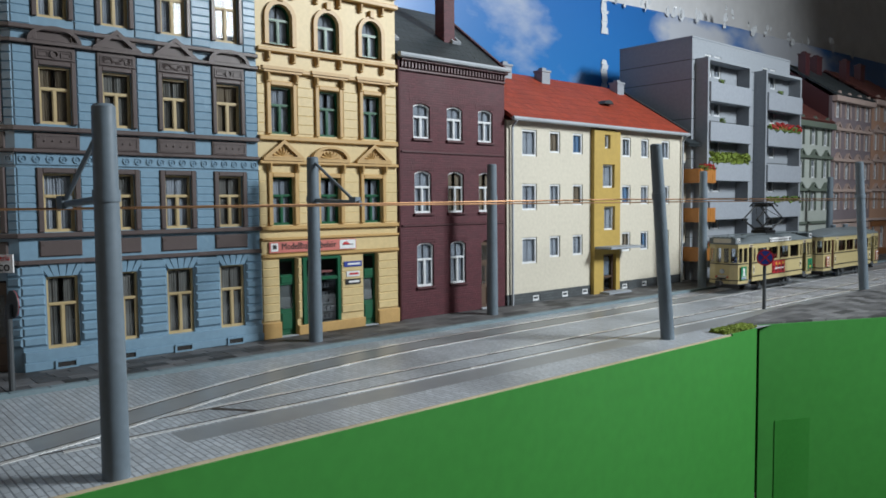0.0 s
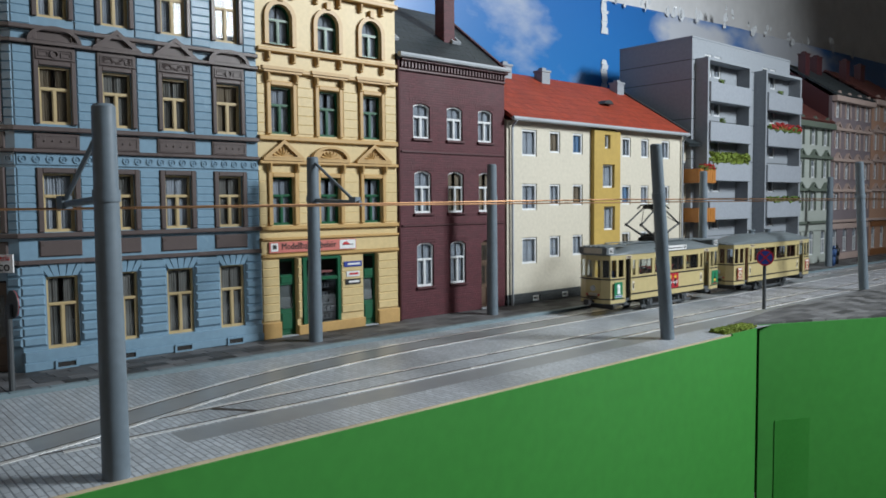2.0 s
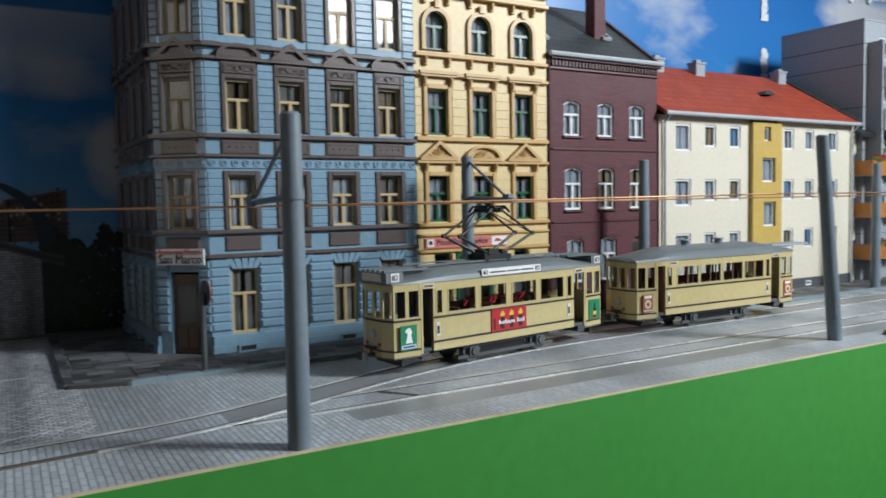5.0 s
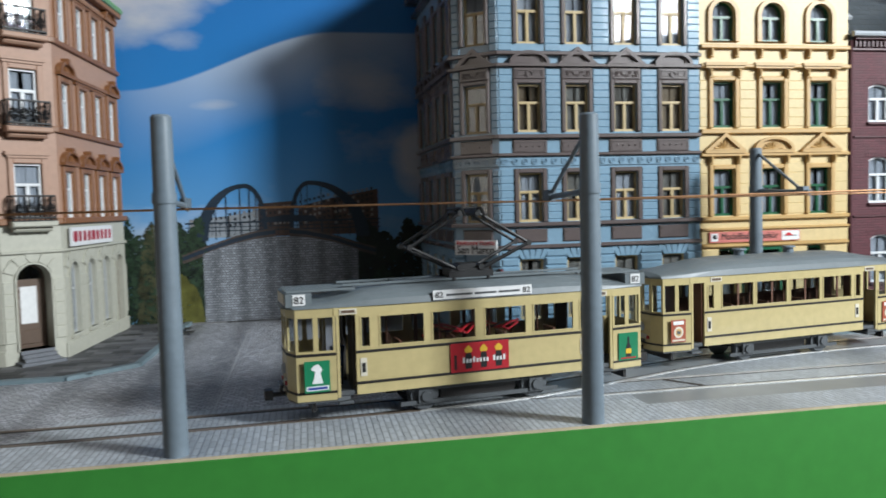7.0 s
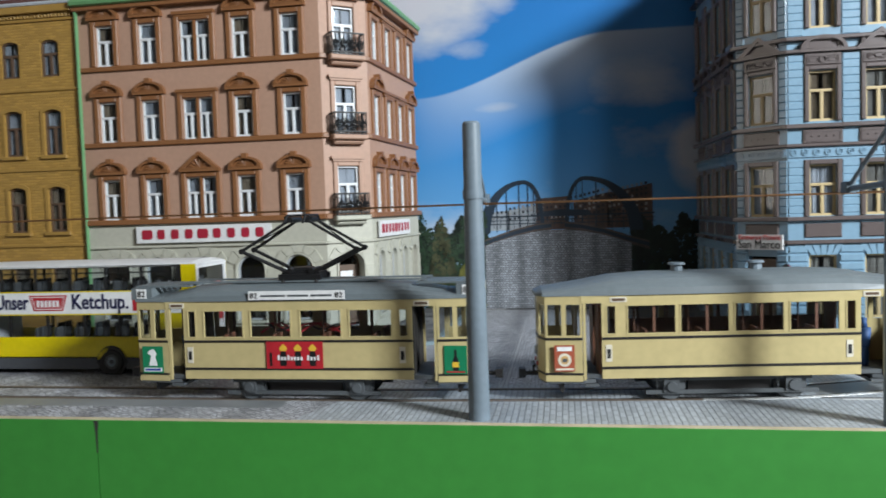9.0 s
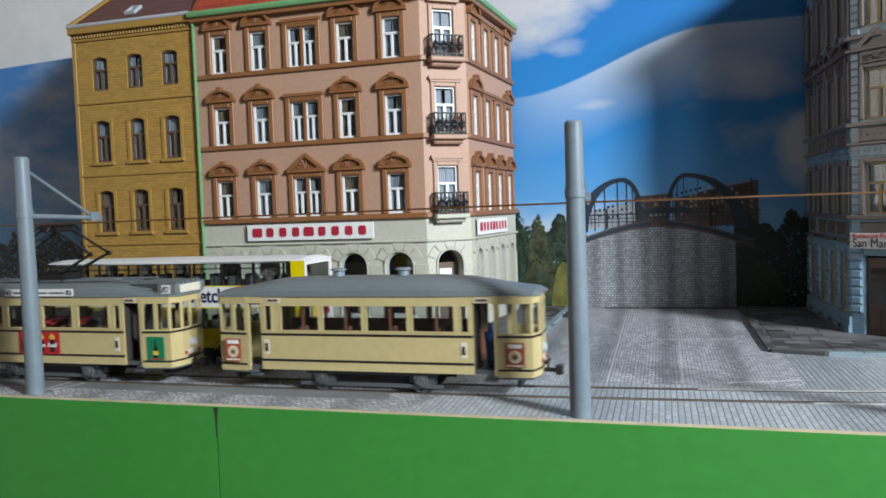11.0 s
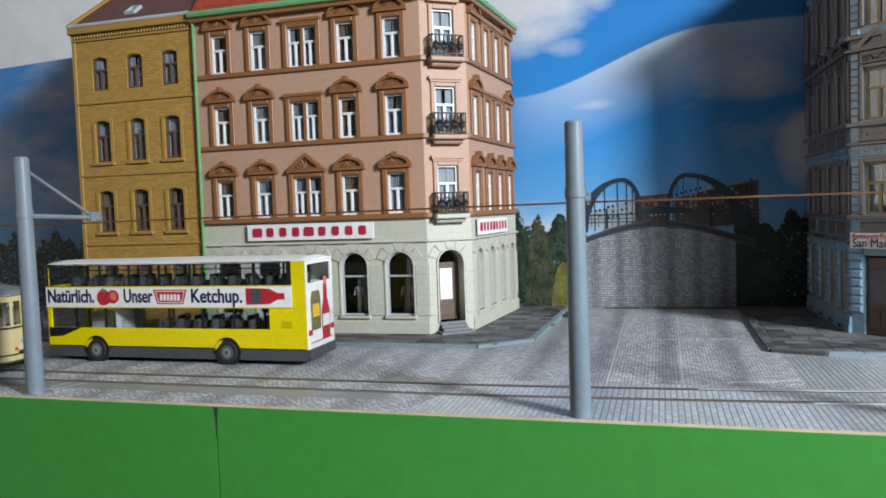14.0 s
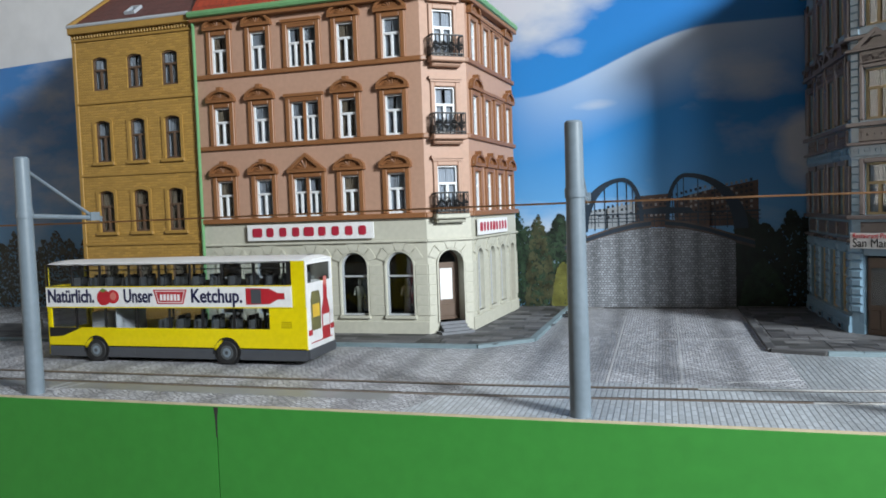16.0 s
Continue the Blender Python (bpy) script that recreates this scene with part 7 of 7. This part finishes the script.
MOTOR, MOTOR_WHEELS = tram_car("tram_motor_car", "cream two-axle tram motor car with grey roof and pantograph", True)
TRAILER, TRAILER_WHEELS = tram_car("tram_trailer", "cream two-axle tram trailer with grey arched roof", False)


# ---- double-deck bus ----
BUS_YELLOW = paint("bus_yellow", (0.75, 0.6, 0.0), 0.3, 0.04, 0.6, 0.04, coat=0.3)
# darker copy of the bus yellow, painting shade into the louvre strips
BUS_SHADE = paint("bus_yellow_louvre_shade", (0.42, 0.33, 0.0), 0.4)
JAR = paint("printed_relish_jar", (0.2, 0.19, 0.07), 0.4, 0.5, 3)
BUS_GREY = paint("bus_dark_skirt", (0.06, 0.065, 0.075), 0.45)
SEAT_GREY = paint("grey_bus_seats", (0.045, 0.05, 0.055), 0.7)
TYRE = paint("black_rubber", (0.012, 0.012, 0.013), 0.7)


def bus():
    B = thing("double_deck_bus", at(-22.7, 5.2, 0), "yellow and white double-deck bus with a ketchup advert", "bus")
    L, Wd = 12.0, 2.45
    low = [(1.05, 1.42, 1.0, 0.82), (2.3, 1.42, 1.3, 0.82), (3.75, 1.42, 1.3, 0.82), (5.25, 1.42, 1.4, 0.82), (6.75, 1.42, 1.4, 0.82), (8.2, 1.42, 1.3, 0.82), (9.9, 1.42, 1.9, 0.82)]
    up = [(0.75, 3.12, 1.2, 0.82)] + [(2.05 + 1.42 * k, 3.12, 1.34, 0.82) for k in range(7)]
    for y, s in ((0, -1), (Wd - 0.08, 1)):
        b = wall(Mesh(), 0.08, L, 0.62, 2.24, [(5.35, 1.4, 10.2, 0.84)], 0.08).move(turn(0, y))
        sd = part("lower_side", b, BUS_YELLOW, B, "yellow bus side")
        yy = 0 if s < 0 else Wd
        for x in (1.5, 2.95, 4.45, 6.0, 7.5, 8.9):
            part("pillar", Mesh().box(x - 0.05, y + 0.015, 1.4, x + 0.05, y + 0.06, 2.24), BLACK, B)
        part("advert_band", Mesh().box(0.05, min(yy, yy + s * 0.02) if s < 0 else yy - 0.08, 2.24, L - 0.55, yy + 0.08 if s < 0 else yy + 0.02, 3.1), WHITE, B, "white advertising band")
        part("window_band", wall(Mesh(), 0.08, L - 0.05, 3.1, 4.02, up, 0.06).move(turn(0, y)), BLACK, B)
        for hs in (low, up):
            for c, z, w, h in hs:
                p = part("pane", Mesh().box(c - w / 2, y + 0.03, z, c + w / 2, y + 0.04, z + h), CAR_GLASS, B)
                p.visible_shadow = False
        part("skirt", Mesh().box(0.1, yy if s < 0 else yy - 0.06, 0.2, 1.95, yy + 0.06 if s < 0 else yy, 0.66).box(2.95, yy if s < 0 else yy - 0.06, 0.2, 8.0, yy + 0.06 if s < 0 else yy, 0.66).box(9.1, yy if s < 0 else yy - 0.06, 0.2, L - 0.05, yy + 0.06 if s < 0 else yy, 0.66), BUS_GREY, B)
        part("yellow_column", Mesh().box(L - 0.56, yy - 0.012 if s < 0 else yy, 2.22, L, yy if s < 0 else yy + 0.012, 4.02), BUS_YELLOW, B)
        part("yellow_line", Mesh().box(0.05, yy - 0.03 if s < 0 else yy + 0.02, 3.06, L - 0.55, yy - 0.02 if s < 0 else yy + 0.03, 3.1).box(0.05, yy - 0.03 if s < 0 else yy + 0.02, 2.22, L - 0.55, yy - 0.02 if s < 0 else yy + 0.03, 2.26), BUS_YELLOW, B)
        for x in (1.6, 4.3, 5.65, 7.0, 10.6):
            part("skirt_joint", Mesh().box(x - 0.012, yy - 0.004 if s < 0 else yy, 0.22, x + 0.012, yy if s < 0 else yy + 0.004, 0.64), UNDER, B)
        for k in range(4):
            part("louvre", Mesh().box(10.95, yy - 0.012 if s < 0 else yy, 1.46 + k * 0.07, 11.4, yy if s < 0 else yy + 0.012, 1.49 + k * 0.07), BUS_SHADE, B)
        for x in (2.45, 8.55):
            # solid black disc paints the shade of the open wheel arch
            part("wheel_arch_shade", Mesh().rod((x, yy - s * 0.2, 0.5), (x, yy + s * 0.004, 0.5), 0.58, 0.58, 24), BLACK, B)
            wh = part("wheel", Mesh().rod((x, yy - s * 0.32, 0.48), (x, yy - s * 0.04, 0.48), 0.48, 0.48, 24).rod((x, yy - s * 0.04, 0.48), (x, yy + s * 0.04, 0.48), 0.48, 0.42, 24), TYRE, B, "black bus wheel")
            part("rim", Mesh().rod((x, yy + s * 0.03, 0.48), (x, yy + s * 0.05, 0.48), 0.3, 0.26, 20), UNDER, wh)
            part("wheel_disc", Mesh().rod((x, yy + s * 0.04, 0.48), (x, yy + s * 0.058, 0.48), 0.2, 0.17, 18), STEEL, wh)
            part("hub", Mesh().rod((x, yy + s * 0.04, 0.48), (x, yy + s * 0.08, 0.48), 0.09, 0.07, 10), BUS_GREY, wh)
            n = 12
            part("wheel_arch", Mesh().ring([(x - 0.62 * math.cos(math.pi * k / n), 0.42 + 0.62 * math.sin(math.pi * k / n)) for k in range(n + 1)], [(x - 0.53 * math.cos(math.pi * k / n), 0.42 + 0.53 * math.sin(math.pi * k / n)) for k in range(n + 1)], yy - 0.02 if s < 0 else yy - 0.05, yy + 0.05 if s < 0 else yy + 0.02), BLACK, B)
            part("arch_lining", Mesh().ring([(x - 0.6 * math.cos(math.pi * k / n), 0.42 + 0.6 * math.sin(math.pi * k / n)) for k in range(1, n // 2)], [(x - 0.53 * math.cos(math.pi * k / n), 0.42 + 0.53 * math.sin(math.pi * k / n)) for k in range(1, n // 2)], yy - 0.03 if s < 0 else yy, yy - 0.022 if s < 0 else yy + 0.03), BUS_YELLOW, B)
    # band lettering and shapes
    band = part("band_face", Mesh().box(0.06, -0.03, 2.27, L - 0.6, -0.022, 3.05), WHITE, B)
    band.matrix_basis = at(0, 0, 0)
    letters(band, "Natürlich.", 0.56, 1.32, 2.45, -0.036, NAVY, 2.3, 0.014)
    letters(band, "Unser", 0.56, 4.6, 2.45, -0.036, NAVY, 1.36, 0.014)
    letters(band, "Ketchup.", 0.56, 8.2, 2.45, -0.036, NAVY, 2.25, 0.014)
    for cx, cz, r in ((2.95, 2.64, 0.32), (3.4, 2.68, 0.28)):
        part("tomato_print", Mesh().prism([(cx + r * 1.05 * math.cos(a * 0.4488), cz + r * math.sin(a * 0.4488)) for a in range(14)], -0.04 - 0.003 * (cx > 3), -0.03), AD_RED, band, "printed red tomato")
    part("tomato_print", Mesh().prism([(3.42 + 0.15 * math.cos(a * 0.6283), 2.7 + 0.17 * math.sin(a * 0.6283)) for a in range(10)], -0.048, -0.04), SIGN_RED, band)
    part("tomato_leaf", Mesh().prism([(2.75, 2.92), (2.95, 2.86), (3.15, 2.95), (3.0, 2.99), (2.95, 3.03), (2.85, 2.98)], -0.046, -0.04), LEAF, band)
    part("emblem", Mesh().prism([(5.5, 2.38), (6.7, 2.38), (6.88, 2.96), (5.33, 2.96)], -0.04, -0.03), AD_RED, band, "red emblem")
    part("emblem_line", Mesh().ring([(5.56, 2.43), (6.65, 2.43), (6.79, 2.91), (5.42, 2.91)], [(5.58, 2.46), (6.63, 2.46), (6.75, 2.88), (5.46, 2.88)], -0.044, -0.04), WHITE, band)
    for k in range(6):
        part("writing_bar", Mesh().box(5.64 + k * 0.16, -0.044, 2.52, 5.75 + k * 0.16, -0.04, 2.77), WHITE, band)
    bt = part("bottle_print", Mesh().prism([(9.5, 2.36), (10.5, 2.38), (10.85, 2.56), (11.15, 2.57), (11.15, 2.8), (10.85, 2.81), (10.5, 2.98), (9.5, 3.0)], -0.04, -0.03), AD_RED, band, "printed red sauce bottle")
    part("bottle_label", Mesh().prism([(9.72, 2.4), (10.15, 2.4), (10.15, 2.96), (9.72, 2.96)], -0.044, -0.04), BUS_GREY, band)
    part("bottle_cap", Mesh().prism([(11.15, 2.56), (11.42, 2.52), (11.42, 2.84), (11.15, 2.8)], -0.04, -0.03), WHITE, band)
    part("quarter_window", Mesh().prism([(0.12, 1.0), (0.8, 1.04), (1.75, 1.4), (0.12, 1.4)], -0.008, 0.01), BLACK, B)
    # rear, front, roof, decks
    part("rear_wall", wall(Mesh(), 0.05, Wd - 0.05, 0.6, 4.0, [(Wd / 2, 3.14, 2.1, 0.72)], 0.08).move(turn(L + 0.02, 0, 0, 90)), WHITE, B, "white bus rear with printed bottles")
    p = part("pane", Mesh().box(L - 0.05, 0.18, 3.14, L - 0.04, Wd - 0.18, 3.86), CAR_GLASS, B)
    for y, zc, mat in ((1.65, 0.0, AD_RED), (0.78, 0.55, JAR)):
        bt = Mesh().prism([(-0.34, 0.85), (0.34, 0.85), (0.36, 1.9), (0.16, 2.45), (0.15, 3.0), (-0.15, 3.0), (-0.16, 2.45), (-0.36, 1.9)] if mat is AD_RED else [(-0.4, 1.3), (0.4, 1.3), (0.42, 2.5), (0.3, 2.8), (-0.3, 2.8), (-0.42, 2.5)], -0.02, 0.0).move(turn(L + 0.02, y, 0, 90))
        part("bottle_print", bt, mat, B)
        part("bottle_label", Mesh().box(-0.3, -0.03, 1.35 if mat is AD_RED else 1.8, 0.3, -0.02, 1.8 if mat is AD_RED else 2.3).move(turn(L + 0.02, y, 0, 90)), WHITE if mat is AD_RED else AD_GOLD, B)
    part("bottle_cap", Mesh().box(-0.13, -0.03, 2.95, 0.13, 0.0, 3.3).move(turn(L + 0.02, 1.65, 0, 90)), SIGN_RED, B)
    for y in (0.25, 2.2):
        part("tail_lamp", Mesh().box(L + 0.02, y - 0.13, 1.15, L + 0.06, y + 0.13, 1.35), AD_RED, B)
    part("writing_bar", Mesh().box(L + 0.02, 0.3, 0.82, L + 0.03, 2.2, 0.86), AD_RED, B)
    part("rear_bumper", Mesh().box(L - 0.05, 0.05, 0.25, L + 0.08, Wd - 0.05, 0.62), BUS_GREY, B)
    part("front_wall", wall(Mesh(), 0.05, Wd - 0.05, 0.25, 4.0, [(Wd / 2, 1.2, 2.1, 1.1), (Wd / 2, 3.1, 2.1, 0.8)], 0.08).move(turn(0.0, Wd, 0, -90)), BUS_YELLOW, B)
    r = Mesh()
    loft(r, [(-0.05, Wd / 2 - 0.12, 3.98, 0.06), (0.2, Wd / 2, 3.98, 0.16), (6, Wd / 2 + 0.02, 3.98, 0.2), (L - 0.2, Wd / 2, 3.98, 0.18), (L + 0.06, Wd / 2 - 0.08, 3.98, 0.08)], 12)
    part("roof", r.move(turn(0, Wd / 2)), WHITE, B, "white bus roof")
    part("upper_deck", Mesh().box(0.1, 0.08, 2.3, L - 0.1, Wd - 0.08, 2.42).box(0.1, 0.08, 0.55, L - 0.1, Wd - 0.08, 0.65), SEAT_GREY, B)
    seat = Mesh().box(0, -0.4, 0, 0.36, 0.4, 0.12).prism([(0.3, 0.08), (0.38, 0.08), (0.44, 0.66), (0.4, 0.72), (0.34, 0.7)], -0.4, -0.04).prism([(0.3, 0.08), (0.38, 0.08), (0.44, 0.66), (0.4, 0.72), (0.34, 0.7)], 0.04, 0.4).data("seat", SEAT_GREY)
    for k in range(13):
        for y in (0.6, Wd - 0.6):
            part("seat", seat, None, B, where=at(0.9 + k * 0.82, y, 2.72))
            if 4 < k < 12:
                part("seat", seat, None, B, where=at(0.9 + k * 0.82, y, 1.0))
    part("handrail", Mesh().rod((0.8, 0.15, 3.75), (L - 0.4, 0.15, 3.75), 0.025), BLACK, B)
    part("partition", Mesh().box(3.2, 0.3, 0.7, 3.26, Wd - 0.3, 2.25).box(1.5, 0.9, 0.7, 2.6, 1.6, 1.9), ZINC, B)
    part("mirror", Mesh().tube([(0.1, 0, 2.0), (-0.12, -0.18, 2.0), (-0.12, -0.18, 1.7)], 0.03).box(-0.18, -0.26, 1.4, -0.08, -0.12, 1.75), BLACK, B)


NAVY = paint("navy_lettering", (0.012, 0.014, 0.06), 0.4)
bus()


# ---- street furniture ----
def no_stopping_sign(x, y, h, rz, label):
    P = thing("road_sign", at(x, y, 0.1, rz), label, "road sign", "road signs")
    part("post", Mesh().rod((0, 0, 0), (0, 0, h), 0.09, n=10), UNDER, P)
    d = part("disc", Mesh().rod((0, -0.1, h), (0, -0.13, h), 0.43, n=24), UNDER, P, "round sign plate")
    part("rim", Mesh().ring([(0.43 * math.cos(a * 0.2618), h + 0.43 * math.sin(a * 0.2618)) for a in range(24)], [(0.36 * math.cos(a * 0.2618), h + 0.36 * math.sin(a * 0.2618)) for a in range(24)], -0.146, -0.13), AD_RED, d)
    part("face", Mesh().rod((0, -0.13, h), (0, -0.142, h), 0.36, n=24), SIGN_BLUE, d)
    part("bar", Mesh().prism([(-0.27, h + 0.22), (-0.22, h + 0.27), (0.27, h - 0.22), (0.22, h - 0.27)], -0.152, -0.146), AD_RED, d)
    part("bar", Mesh().prism([(0.27, h + 0.22), (0.22, h + 0.27), (-0.27, h - 0.22), (-0.22, h - 0.27)], -0.1525, -0.146), AD_RED, d)


no_stopping_sign(44.1, 1.95, 2.75, -55, "small no-stopping sign on a grey post")
no_stopping_sign(10.35, 9.45, 2.75, 100, "small road sign on a grey post beside the corner house")

for x, y, mt in ((75.5, 10.6, BLACK), (73.8, 10.2, FIG_BLUE)):
    f = Mesh().rod((-0.12, 0, 0), (-0.09, 0, 0.8), 0.1, 0.13, 8).rod((0.12, 0, 0), (0.09, 0, 0.8), 0.1, 0.13, 8).rod((0, 0, 0.8), (0, 0, 1.42), 0.2, 0.26, 8).rod((0.28, 0, 1.35), (0.33, -0.05, 0.8), 0.07, 0.06).rod((-0.28, 0, 1.35), (-0.33, -0.05, 0.8), 0.07, 0.06).rod((0, 0, 1.46), (0, 0, 1.75), 0.13, 0.1, 8)
    tagged(part("toy_figure", f, mt, where=at(x, y, 0.12), smooth=True), "tiny painted plastic toy figure on the pavement", "figurine", "toy figures")



# ---- what moves ----
def motions():
    """The tram train runs along the track at a nearly even pace."""
    X = np.linspace(-150, 130, 5601)
    Y = np.array([track_y(x) for x in X])
    S = np.concatenate([[0], np.cumsum(np.hypot(np.diff(X), np.diff(Y)))])
    S -= np.interp(-60, X, S)
    knots_t = [-1, 0, 0.5, 1, 1.5, 2.5, 3, 5.5, 6, 6.5, 7, 7.5, 8, 8.5, 9, 9.5, 10, 12.5, 13, 13.5, 14, 17]
    knots_s = [120.8, 114.8, 111.8, 108.5, 105.3, 98.3, 94.8, 76.8, 73.8, 70.4, 67.2, 63.8, 60.35, 56.9, 53.7, 50.3, 46.9, 29.5, 26.25, 23.2, 20.05, 1.4]

    def run(t):
        """How far along the track the train is, evened out over half a second."""
        return float(np.mean(np.interp(t + np.linspace(-0.3, 0.3, 13), knots_t, knots_s)))

    def place(s):
        xf, xr = np.interp(s - 1.76, S, X), np.interp(s + 1.76, S, X)
        yf, yr = np.interp(xf, X, Y), np.interp(xr, X, Y)
        return at((xf + xr) / 2, (yf + yr) / 2, 0.014, math.degrees(math.atan2(yr - yf, xr - xf)))

    for car, sets, lag in ((MOTOR, MOTOR_WHEELS, 0.77), (TRAILER, TRAILER_WHEELS, 0.77 + 12.5)):
        times = [k * 0.2 for k in range(81)]
        walk(car, [(t, place(run(t) + lag)) for t in times])
        spin = [k / 15 for k in range(241)]
        for ws, x in zip(sets, (-1.76, 1.76)):
            walk(ws, [(t, pose(x * K, 0, 0.44 * K, 0, math.degrees(run(t) / 0.41), 0)) for t in spin])


motions()
